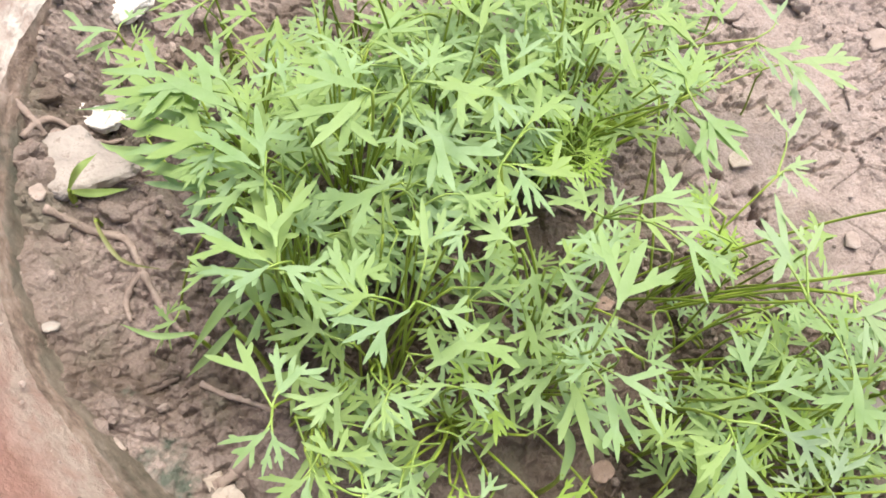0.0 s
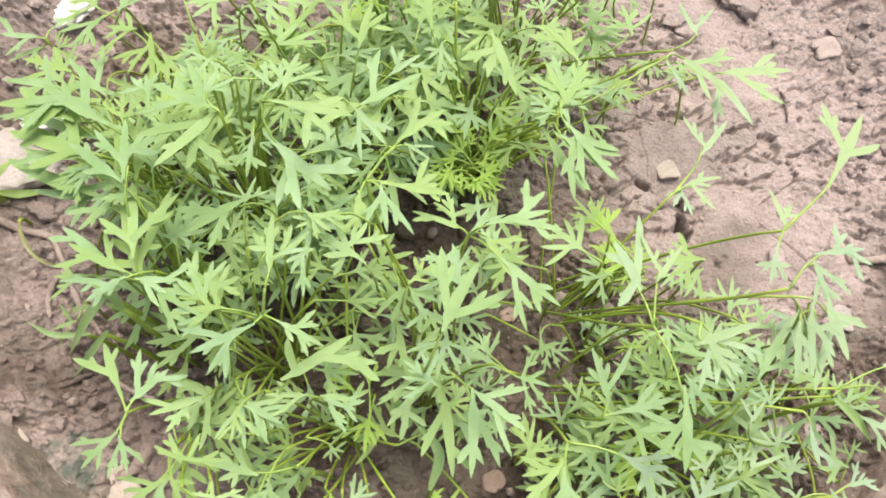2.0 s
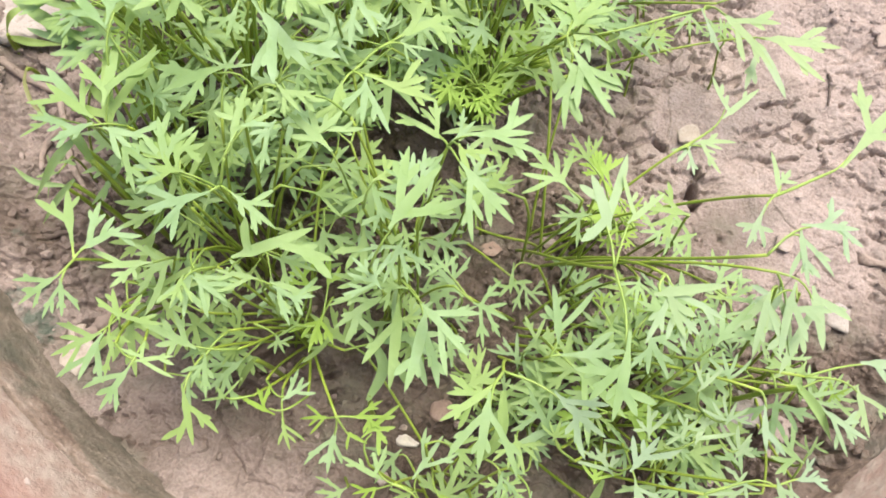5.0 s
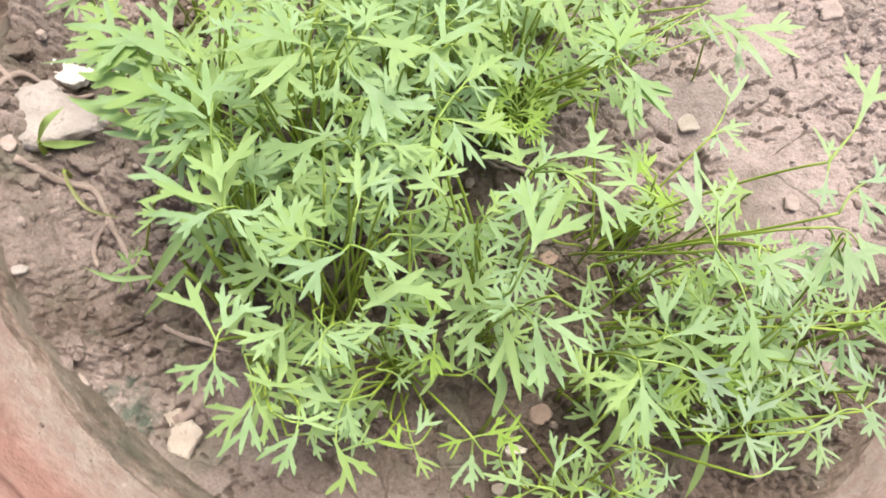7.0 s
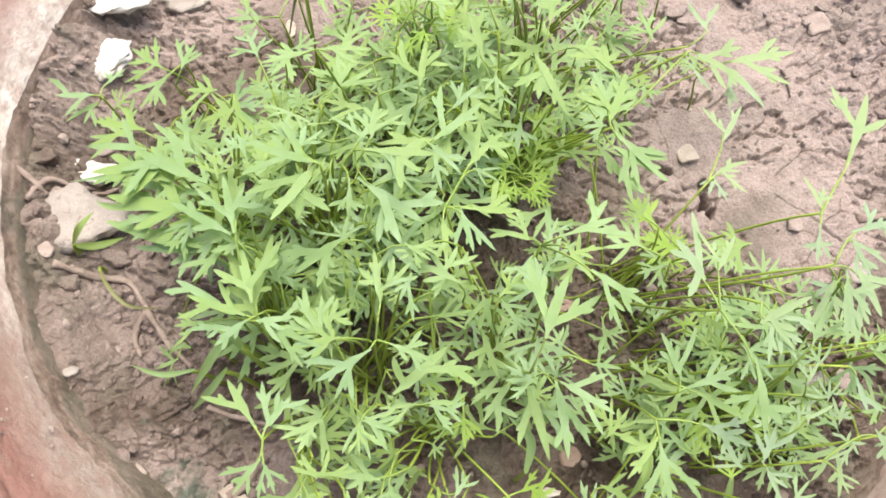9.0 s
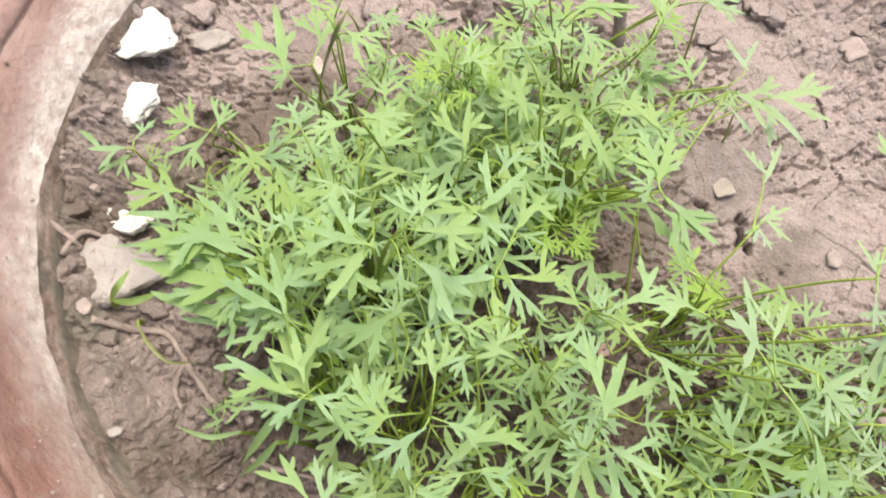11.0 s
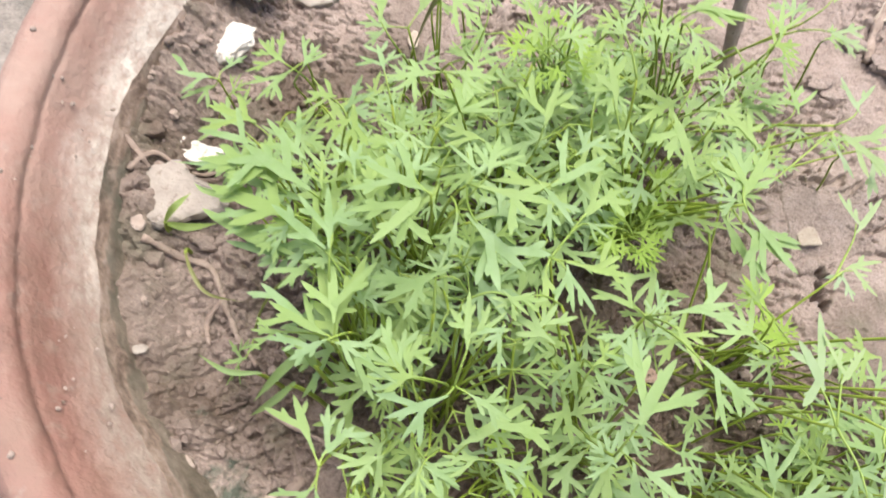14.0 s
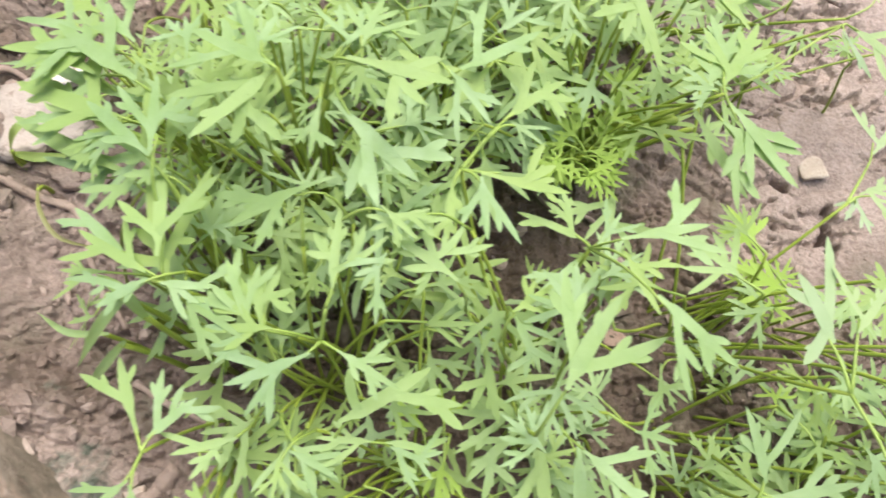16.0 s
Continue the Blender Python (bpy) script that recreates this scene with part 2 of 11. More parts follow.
STRAP = {"pale": leaf_mat, "green": leaf_material("grass_green_leaf", (0.17, 0.28, 0.07), (0.25, 0.36, 0.13), (0.24, 0.32, 0.09), (0.32, 0.44, 0.07)),
         "olive": olive_mat}

ground_mat, t, b = mat("damp_mossy_ground", 0.9)
pos = place_of(t)
patch = ramp(t, noise_tex(t, pos, 2.2, 8, 0.7), [(0.42, (0,) * 3), (0.56, (1,) * 3)])
col = mix(t, patch, ramp(t, noise_tex(t, pos, 60, 6), [(0.3, (0.04, 0.042, 0.035)), (0.7, (0.13, 0.125, 0.11))]), ramp(t, noise_tex(t, pos, 90, 5), [(0.3, (0.19, 0.165, 0.145)), (0.7, (0.31, 0.27, 0.24))]))
reach = t.nodes.new("ShaderNodeVectorMath")
reach.operation = "DISTANCE"
reach.inputs[1].default_value = (0.0052, 0.0118, -0.27)
t.links.new(pos, reach.inputs[0])
mud = math_node(t, "ADD", reach.outputs["Value"], math_node(t, "MULTIPLY", math_node(t, "SUBTRACT", noise_tex(t, pos, 14, 6, 0.7), 0.5), 0.35))
col = mix(t, ramp(t, mud, [(0.30, (1,) * 3), (0.36, (0,) * 3)]), col, ramp(t, noise_tex(t, pos, 80, 6, 0.7), [(0.35, (0.03, 0.024, 0.02)), (0.7, (0.16, 0.115, 0.09))]))
t.links.new(col, b.inputs["Base Color"])
bump(t, b, noise_tex(t, pos, 60, 5), 0.8, 0.01)

# ---- the ground outside, the pot and its soil ----
G = 40.0
ground = piece("ground", [(-G, -G, -0.27), (G, -G, -0.27), (G, G, -0.27), (-G, G, -0.27)], [(0, 1, 2, 3)], [ground_mat])
tagged(ground, "damp dark mossy ground around the pot", "ground", kind="structure")


POT_X, POT_Y = 0.0052, 0.0118


def lathe(profile, n=192, wob=0.0, chips=0.0):
    """Turn rings of radius and height round the pot's axis; the hand-thrown pot leans a little and its edge is worn."""
    verts, faces = [], []
    for i in range(n):
        a = 2 * math.pi * i / n
        c, s = math.cos(a), math.sin(a)
        lean = -0.0130 * c - 0.0088 * s
        d = math.degrees(a)
        bulge = 0.0032 * min(max((d - 168) / 11, 0), 1) * min(max((223 - d) / 10, 0), 1) - 0.002 * math.exp(-((d - 157) / 9) ** 2)
        for j, (r, z) in enumerate(profile):
            w = wob * (noise.noise((c * 3, s * 3, z * 30)) + 0.6 * noise.noise((c * 12, s * 12, z * 60)) + 0.35 * noise.noise((c * 45, s * 45, z * 200)))
            wear = chips * max(0, noise.noise((c * 22, s * 22, 3.3)) + 0.3 * noise.noise((c * 90, s * 90, 1.3)))
            k = wear if 0.1719 < r < 0.1748 and z > 0.012 else 0
            k += bulge * min(max((0.187 - r) / 0.011, 0), 1) if z > -0.03 else 0
            verts.append((POT_X + (r + w + k) * c, POT_Y + (r + w + k) * s, z + 0.5 * w - 0.6 * min(k, 0.001) + (lean if z > -0.05 else 0)))
    m = len(profile)
    for i in range(n):
        for j in range(m - 1):
            k = (i + 1) % n
            faces.append((i * m + j, k * m + j, k * m + j + 1, i * m + j + 1))
    return verts, faces


def rings(rows):
    return [(r / 1000, z / 1000) for r, z in rows]


wall_profile = rings([(130, -240), (158, -60), (165, -22), (168, -6), (169.4, 1), (170.6, 5), (171.4, 9), (172, 12.5), (172.4, 14.6)])
rim_profile = rings([(172.4, 14.6), (173.2, 16), (174.6, 18), (176.6, 21), (179, 24.4), (181.6, 28), (184, 31.4), (186, 34), (187.4, 35.7), (188.4, 36.2), (188.0, 37.4), (188.7, 39.4), (191, 42.2),
                     (195, 43.6), (198, 44), (201, 42.6), (203.4, 39.8), (205, 36), (206, 30), (206.2, 20), (204.5, 6), (201, -8), (195, -12)])
body_profile = rings([(195, -12), (189, -14), (181, -70), (151, -268), (1, -268)])
pot = thing("clay_pot", "round weathered red terracotta pot with a stepped rim, full of soil", "plant pot")
piece("inner_wall", *lathe(wall_profile, 420, 0.0012, 0.0014), [wall_mat], pot, "damp brown inner wall with a dark tide line")
piece("rim", *lathe(rim_profile, 420, 0.0012, 0.0014), [clay_mat], pot, "stepped terracotta rim with a pale lime-crusted inner slope")
piece("body", *lathe(body_profile, 96, 0.001), [clay_mat], pot)


LATTICE = {}
N = 256


def lattice(seed):
    if seed not in LATTICE:
        LATTICE[seed] = np.random.RandomState(seed).rand(N, N)
    return LATTICE[seed]


def value_noise(x, y, scale, seed):
    """Smooth noise over arrays of places, 0 to 1."""
    g = lattice(seed)
    u, v = x * scale + 131.7, y * scale + 117.3
    iu, iv = np.floor(u).astype(int), np.floor(v).astype(int)
    fu, fv = u - iu, v - iv
    fu, fv = fu * fu * (3 - 2 * fu), fv * fv * (3 - 2 * fv)
    a, b2 = g[iu % N, iv % N], g[(iu + 1) % N, iv % N]
    c, d = g[iu % N, (iv + 1) % N], g[(iu + 1) % N, (iv + 1) % N]
    return (a * (1 - fu) + b2 * fu) * (1 - fv) + (c * (1 - fu) + d * fu) * fv


def cells(x, y, scale, seed):
    """Distances to the nearest and the next of scattered points, in cell widths, and the nearest one's own chance number."""
    gx, gy, gr = lattice(seed), lattice(seed + 50), lattice(seed + 90)
    u, v = x * scale + 131.0, y * scale + 131.0
    iu, iv = np.floor(u).astype(int), np.floor(v).astype(int)
    f1, f2, own = np.full(u.shape, 9.0), np.full(u.shape, 9.0), np.zeros(u.shape)
    for du in (-1, 0, 1):
        for dv in (-1, 0, 1):
            a, b2 = (iu + du) % N, (iv + dv) % N
            d = np.hypot(iu + du + gx[a, b2] - u, iv + dv + gy[a, b2] - v)
            f2 = np.minimum(f2, np.maximum(f1, d))
            own = np.where(d < f1, gr[a, b2], own)
            f1 = np.minimum(f1, d)
    return f1, f2, own


def blob(x, y, cx, cy, r):
    return np.exp(-((x - cx) ** 2 + (y - cy) ** 2) / (r * r))


def step(a, lo, hi):
    s = np.clip((a - lo) / (hi - lo), 0, 1)
    return s * s * (3 - 2 * s)


def caked(x, y):
    """Where the washed soil has dried to a smooth pale crust."""
    return np.clip(1.25 * blob(x, y, 0.098, 0.03, 0.045) + 0.9 * blob(x, y, 0.075, 0.075, 0.035) + blob(x, y, 0.135, -0.02, 0.03), 0, 1)


def crumbly(x, y):
    """How broken the soil is, 0 smooth crust to 1 loose crumbs: loose along the far side, by the walls and under the leaves."""
    c = 0.35 * blob(x, y, -0.02, 0.11, 0.05) + 0.28 * blob(x, y, 0.03, 0.12, 0.05) + 0.3 * blob(x, y, 0.115, 0.105, 0.05) + blob(x, y, 0.165, -0.03, 0.05) + 1.2 * blob(x, y, -0.15, 0.03, 0.06)
    c = c + 0.8 * blob(x, y, 0.02, -0.06, 0.06) + 0.6 * blob(x, y, -0.06, -0.03, 0.06) + 0.9 * blob(x, y, -0.135, -0.075, 0.045) + 0.9 * blob(x, y, 0.138, 0.010, 0.022) + 0.8 * blob(x, y, 0.155, 0.045, 0.03) + 0.4 * blob(x, y, -0.09, -0.13, 0.04) + 0.6 * blob(x, y, 0.155, 0.05, 0.035) + 0.8 * blob(x, y, 0.10, -0.06, 0.03) + 0.8 * blob(x, y, 0.085, -0.115, 0.045)
    return np.clip(c * 0.9 + 1.1 * (value_noise(x, y, 38, 3) - 0.52), 0.0, 1) * (1 - 0.75 * caked(x, y))


def soil_height(x, y):
    x, y = np.asarray(x, float), np.asarray(y, float)
    wx = x + 0.0035 * (value_noise(x, y, 70, 11) - 0.5) + 0.0018 * (value_noise(x, y, 210, 17) - 0.5)
    wy = y + 0.0035 * (value_noise(x, y, 70, 12) - 0.5) + 0.0018 * (value_noise(x, y, 210, 18) - 0.5)
    h = 0.007 * (value_noise(x, y, 16, 1) - 0.5) + 0.004 * (value_noise(x, y, 48, 2) - 0.5)
    crumb = crumbly(x, y)
    # clods of three sizes with open gaps between them
    for scale, tall, seed, part in ((70, 0.0040, 21, 0.36), (150, 0.0022, 22, 0.34), (400, 0.0007, 23, 0.4)):
        f1, f2, own = cells(wx, wy, scale, seed)
        dome = np.sqrt(np.clip(1 - (f1 / (0.45 + 0.3 * own)) ** 2, 0, 1)) * step(f2 - f1, 0.0, 0.16)
        h = h + crumb * tall * np.where(own < part, dome * (0.5 + own), 0.0)
    # torn sheets of crust, stepped at their ragged edges
    sheet = value_noise(wx, wy, 60, 13) + 0.4 * value_noise(wx, wy, 190, 14) + 0.15 * value_noise(x, y, 480, 19)
    h = h - (0.0010 + 0.0014 * crumb) * (1 - 0.6 * caked(x, y)) * step(sheet, 0.76, 0.80) - 0.0012 * crumb * step(sheet, 0.98, 1.02)
    # cracks between plates
    c1, c2, own = cells(wx, wy, 42, 31)
    h = h - 0.0014 * step(0.030 - (c2 - c1), 0, 0.03) * step(value_noise(x, y, 34, 9), 0.60, 0.74)
    # ragged slanting pits and gashes washed into the crust
    there = np.clip(step(value_noise(x, y, 40, 7), 0.46, 0.68) + 0.6 * crumb, 0, 1)
    for scale, seed, cut, deep in ((200, 41, 0.82, 0.0028), (380, 42, 0.78, 0.0021)):
        u, v = (0.55 * wx + 0.3 * wy, 1.8 * wy - 1.0 * wx) if seed == 41 else (0.6 * wx - 0.2 * wy, 1.5 * wy + 0.5 * wx)
        gash = value_noise(u, v, scale, seed) + 0.32 * value_noise(x, y, scale * 2.3, seed + 3) + 0.14 * value_noise(x, y, scale * 5, seed + 5)
        h = h - deep * there * step(gash + 0.5 * (value_noise(x, y, 24, seed + 7) - 0.62), cut + 0.10, cut + 0.17)
    # uneven plates and low lumps of the crust
    h = h + (1 - 0.7 * caked(x, y)) * (0.0022 * np.abs(value_noise(wx, wy, 95, 51) - 0.5) + 0.0016 * np.abs(value_noise(wx, wy, 220, 52) - 0.5) - 0.0011 * step(value_noise(wx, wy, 125, 53) + 0.3 * value_noise(x, y, 400, 54), 0.72, 0.76))
    h = h + (0.12 + crumb) * (0.0013 * (value_noise(x, y, 340, 5) - 0.5) + 0.0011 * (value_noise(x, y, 700, 16) - 0.5)) + 0.0020 * (value_noise(x, y, 150, 15) - 0.5)
    # a few deep holes
    for cx, cy, r in ((0.0862, -0.0030, 0.0018), (0.0876, -0.0082, 0.0025), (0.0900, -0.0122, 0.0021), (0.0748, 0.0048, 0.0018)):
        h = h - 0.011 * step(blob(x + 2.2 * (wx - x), y + 2.2 * (wy - y), cx, cy, r), 0.25, 0.6)
    for cx, cy, r in ((0.012, -0.135, 0.016), (0.0345, -0.098, 0.009), (0.033, -0.112, 0.010), (0.095, -0.073, 0.008), (-0.012, 0.09, 0.006), (0.005, 0.094, 0.005)):
        h = h - 0.010 * blob(x, y, cx, cy, r)
    # the soil climbs a little towards the wall
    out, turn = np.hypot(x - POT_X, y - POT_Y), np.degrees(np.arctan2(y - POT_Y, x - POT_X)) % 360
    bank = step(turn, 118, 150) * (1 - step(turn, 208, 232))
    return h + (0.003 + 0.005 * value_noise(x, y, 55, 61)) * step(out, 0.154, 0.171) + 0.013 * bank * (0.8 + 0.4 * value_noise(x, y, 80, 62)) * step(out, 0.150, 0.173)


n = 860
R = 0.178
gx, gy = np.meshgrid(np.linspace(-R, R, n) + POT_X, np.linspace(-R, R, n) + POT_Y)
gz = soil_height(gx, gy)
rr = np.hypot(gx - POT_X, gy - POT_Y)
inside = rr < R
index = -np.ones((n, n), int)
index[inside] = np.arange(inside.sum())
sv = np.stack([gx[inside], gy[inside], gz[inside]], 1)
q = np.stack([index[:-1, :-1], index[:-1, 1:], index[1:, 1:], index[1:, :-1]], -1).reshape(-1, 4)
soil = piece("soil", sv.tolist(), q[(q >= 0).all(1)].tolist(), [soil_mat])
tagged(soil, "moist brown clay soil with clods, pits and smooth crusts", "soil", kind="structure")


# ---- stones, twigs and loose bits on the soil ----
rnd0 = random.Random(11)
STONE_LABEL = {"A": "white crumbling plaster chunk lying on the soil", "B": "grey weathered stone half sunk in soil", "C": "pale flat flake of stone on the soil",
               "D": "small pale pebble resting on the soil", "E": "brown rounded pebble half buried in soil", "F": "lumpy brown clod of dry soil"}


def stone(name, x, y, rx, ry, flat, kind, label):
    r2 = random.Random(int((x + 1) * 1e5) + int((y + 1) * 1e4))
    bm = bmesh.new()
    bmesh.ops.create_icosphere(bm, subdivisions=4 if rx > 0.006 else 3, radius=1.0)
    cuts = [(Vector((r2.gauss(0, 1), r2.gauss(0, 1), r2.gauss(0, 0.25))).normalized(), r2.uniform(0.55, 0.9)) for _ in range(8)] + [(Vector((r2.gauss(0, 0.15), r2.gauss(0, 0.15), 1)).normalized(), 0.45)]
    off = Vector((r2.uniform(-50, 50), r2.uniform(-50, 50), 0))
    lump = 0.35 if kind == "soil" else 0.24 if kind == "white" else 0.07 if flat < 0.28 else 0.14
    for v in bm.verts:
        c = v.co.copy()
        for nrm, d in cuts:
            over = c.dot(nrm) - d
            if over > 0:
                c -= nrm * over * 0.97
        c *= 1 + lump * noise.fractal(c * (2.8 if kind == "white" else 1.7) + off, 1.0, 2.0, 4) * (1.0 if kind == "soil" else 0.8)
        grow = 1.35 if kind == "white" else 1.12
        v.co = Vector((c.x * rx * grow, c.y * ry * grow, c.z * flat * 0.5 * (rx + ry)))
    me = bpy.data.meshes.new(name)
    bm.to_mesh(me)
    bm.free()
    me.materials.append(STONE[kind])
    me.polygons.foreach_set("use_smooth", [True] * len(me.polygons))
    ob = new(name, me)
    ob.location = (x, y, float(np.percentile(soil_height(x + rx * np.array([-0.8, 0, 0, 0.8, 0]), y + ry * np.array([0, 0.8, 0, 0, -0.8])), 60)) + flat * (0.24 if kind == "white" else 0.18) * (rx + ry))
    ob.rotation_euler = (r2.uniform(-0.15, 0.15), r2.uniform(-0.15, 0.15), r2.uniform(-0.2, 0.2))
    tagged(ob, STONE_LABEL[label], name.replace("_", " "), "stones on the soil" if name == "pebble" else "")


def flake(x, y, rx, ry, kind, label):
    """A thin angular flake of stone, broken round its edge and a little dished, lying aslant on the soil."""
    r2 = random.Random(int((x + 1) * 1e5) + int((y + 1) * 1e4))
    corners = sorted(r2.uniform(0, 6.283) for _ in range(7))
    cuts = [(a, r2.uniform(0.55, 0.95)) for a in corners]
    thick = 0.0009 + 0.06 * min(rx, ry)
    bm = bmesh.new()
    rows = []
    n = 48
    for k, (f, z) in enumerate(((1.0, -1.2), (1.03, -0.1), (1.0, 0.85), (0.985, 1.0), (0.7, 1.0), (0.4, 0.85))):
        ring = []
        for i in range(n):
            a = 6.283185 * i / n
            r = min([1.15] + [d / max(0.2, math.cos(a - c)) for c, d in cuts if math.cos(a - c) > 0.2])
            r *= 1 + 0.2 * noise.noise((math.cos(a) * 3 + x * 90, math.sin(a) * 3, 0.5 * k))
            u, v = r * f * math.cos(a), r * f * math.sin(a)
            lift = 0.35 * noise.noise((u * 1.6 + x * 300, v * 1.6 + y * 300, 0)) + 0.15 * noise.noise((u * 6, v * 6, x * 500))
            ring.append(bm.verts.new((u * rx * 1.1, v * ry * 1.1, thick * (z + lift))))
        rows.append(ring)
    for p, q in zip(rows, rows[1:]):
        for i in range(n):
            bm.faces.new((p[i], p[(i + 1) % n], q[(i + 1) % n], q[i]))
    top = bm.verts.new((0, 0, thick * 0.65))
    for i in range(n):
        bm.faces.new((rows[-1][i], rows[-1][(i + 1) % n], top))
    bm.faces.new(rows[0][::-1])
    me = bpy.data.meshes.new("flat_stone")
    bm.to_mesh(me)
    bm.free()
    me.materials.append(STONE[kind])
    me.polygons.foreach_set("use_smooth", [p.normal.z > 0.8 for p in me.polygons])
    ob = new("flat_stone", me)
    ob.location = (x, y, float(np.mean(soil_height(x + rx * np.array([-0.6, 0, 0.6, 0]), y + ry * np.array([0, 0.6, 0, -0.6])))) + thick * 0.9)
    ob.rotation_euler = (r2.uniform(-0.12, 0.12), r2.uniform(-0.12, 0.12), 0)
    tagged(ob, STONE_LABEL[label], "flat stone")


def smooth_path(pts, n):
    """A soft curve through the points."""
    pts = [Vector(q) for q in pts]
    if len(pts) == 2:
        return [pts[0].lerp(pts[1], i / (n - 1)) for i in range(n)]
    ext = [pts[0] * 2 - pts[1]] + pts + [pts[-1] * 2 - pts[-2]]
    out = []
    for i in range(n):
        f = i / (n - 1) * (len(pts) - 1)
        k = min(int(f), len(pts) - 2)
        s = f - k
        a, b, c, d = ext[k:k + 4]
        out.append(0.5 * (2 * b + (c - a) * s + (2 * a - 5 * b + 4 * c - d) * s * s + (3 * b - a - 3 * c + d) * s ** 3))
    return out


def tube(path, r0, r1, sides=6, knobs=0.0):
    verts, faces = [], []
    m = len(path)
    for i, q in enumerate(path):
        d = (path[min(i + 1, m - 1)] - path[max(i - 1, 0)]).normalized()
        u = d.cross(Vector((0.31, 0.17, 0.93))).normalized()
        v = d.cross(u)
        r = (r0 + (r1 - r0) * i / (m - 1)) * (1 + knobs * noise.noise(q * 400))
        for k in range(sides):
            a = 2 * math.pi * k / sides
            verts.append(tuple(q + (u * math.cos(a) + v * math.sin(a)) * r))
    for i in range(m - 1):
        for k in range(sides):
            k2 = (k + 1) % sides
            faces.append((i * sides + k, i * sides + k2, (i + 1) * sides + k2, (i + 1) * sides + k))
    faces.append(tuple(range(sides))[::-1])
    faces.append(tuple((m - 1) * sides + k for k in range(sides)))
    return verts, faces


TWIG_LABEL = {"dry_root": "pale dry root lying on the soil", "twig": "thin dark twig lying on the soil", "dry_stick": "pale dry stick lying on the soil"}


def twig(name, pts, r, kind):
    path = smooth_path([(x, y, 0) for x, y in pts], 6 * len(pts))
    path = [Vector((q.x, q.y, float(soil_height(q.x, q.y)) + r * 0.7)) for q in path]
    heights = [sum(path[min(max(i + k, 0), len(path) - 1)].z for k in (-2, -1, 0, 1, 2)) / 5 for i in range(len(path))]
    for q, z in zip(path, heights):
        q.z = z + 0.0004
    tagged(piece(name, *tube(path, r * 1.1, r * 0.75, 8, 0.5), [TWIG[kind]]), TWIG_LABEL[name], "twig")


def strap(pts, half, kind):
    """A single narrow seed leaf on a short stem from the soil."""
    path = smooth_path(pts, 14)
    foot = path[0] + (path[0] - path[2]) * 0.35
    ground_z = float(soil_height(foot.x, foot.y))
    label = {"pale": "narrow pale green seed leaf arching over the soil", "green": "narrow bright green sprout leaf over the soil", "olive": "thin olive bent stem over the soil"}[kind]
    p = thing("narrow_leaf", label, "leaf", (foot.x, foot.y, ground_z), "narrow leaves")
    o = p.location
    verts, faces = [], []
    m = len(path)
    for i, q in enumerate(path):
        d = (path[min(i + 1, m - 1)] - path[max(i - 1, 0)]).normalized()
        s = d.cross(Vector((0.1, -0.2, 1))).normalized()
        up = s.cross(d)
        f = i / (m - 1)
        w = half * (0.12 + 0.88 * math.sin(math.pi * min(1, 0.04 + f * 0.98)) ** 0.7) * (1 - f ** 6)
        for k in (-1, -0.5, 0, 0.5, 1):
            verts.append(tuple(q - o + s * w * k + up * w * (0.35 * abs(k) + 0.05 * math.sin(9 * f + k))))
    for i in range(m - 1):
        for k in range(4):
            a = i * 5 + k
            faces.append((a, a + 1, a + 6, a + 5))
    piece("blade", verts, faces, [STRAP[kind]], p)
    start = Vector((0, 0, -0.003))
    end = path[0] - o
    piece("stem", *tube(bend(start, Vector((0, 0, end.z * 0.6)), end.lerp(start, 0.2), path[1] - o, 8), 0.0008, 0.0006), [stalk_mat], p)


def bend(a, b, c, d, n=9):
    out = []
    for i in range(n):
        s = i / (n - 1)
        out.append(a * (1 - s) ** 3 + b * 3 * s * (1 - s) ** 2 + c * 3 * s * s * (1 - s) + d * s ** 3)
    return out



stone("plaster_chunk", -0.1449, 0.0845, 0.0142, 0.0112, 0.32, "white", "A")
stone("plaster_chunk", -0.1474, 0.0590, 0.0086, 0.0080, 0.38, "white", "A")
flake(-0.1207, 0.0896, 0.0100, 0.0060, "grey", "B")
flake(-0.1499, 0.0095, 0.0085, 0.0058, "white", "C")
flake(-0.1544, -0.0117, 0.0172, 0.0120, "ash", "C")
stone("pebble", -0.1472, 0.0212, 0.0042, 0.0036, 0.5, "pale", "D")
stone("pebble", 0.0828, 0.0096, 0.0048, 0.0046, 0.36, "cream", "D")
stone("pebble", 0.1178, -0.0227, 0.0029, 0.0040, 0.6, "pale", "D")
flake(-0.0913, -0.1172, 0.0052, 0.0056, "cream", "C")
flake(-0.0948, -0.1098, 0.0040, 0.0036, "cream", "C")
stone("pebble", 0.0220, -0.1037, 0.0048, 0.0044, 0.35, "brown", "E")
stone("pebble", 0.0233, -0.0437, 0.0032, 0.0022, 0.6, "pale", "D")
stone("pebble", -0.0300, -0.1054, 0.0030, 0.0018, 0.6, "pale", "D")
stone("pebble", 0.0253, -0.0516, 0.0033, 0.0029, 0.4, "brown", "E")
stone("pebble", 0.1374, -0.0441, 0.0052, 0.0058, 0.55, "grey", "B")
flake(0.1136, -0.0796, 0.0068, 0.0066, "grey", "B")
flake(0.1464, 0.0648, 0.0058, 0.0049, "pale", "C")
stone("soil_clod", 0.1613, -0.0320, 0.0069, 0.0099, 0.7, "soil", "F")
stone("soil_clod", 0.1496, 0.0727, 0.0038, 0.0027, 0.6, "soil", "F")
stone("pebble", -0.1574, -0.0528, 0.0020, 0.0017, 0.6, "grey", "B")
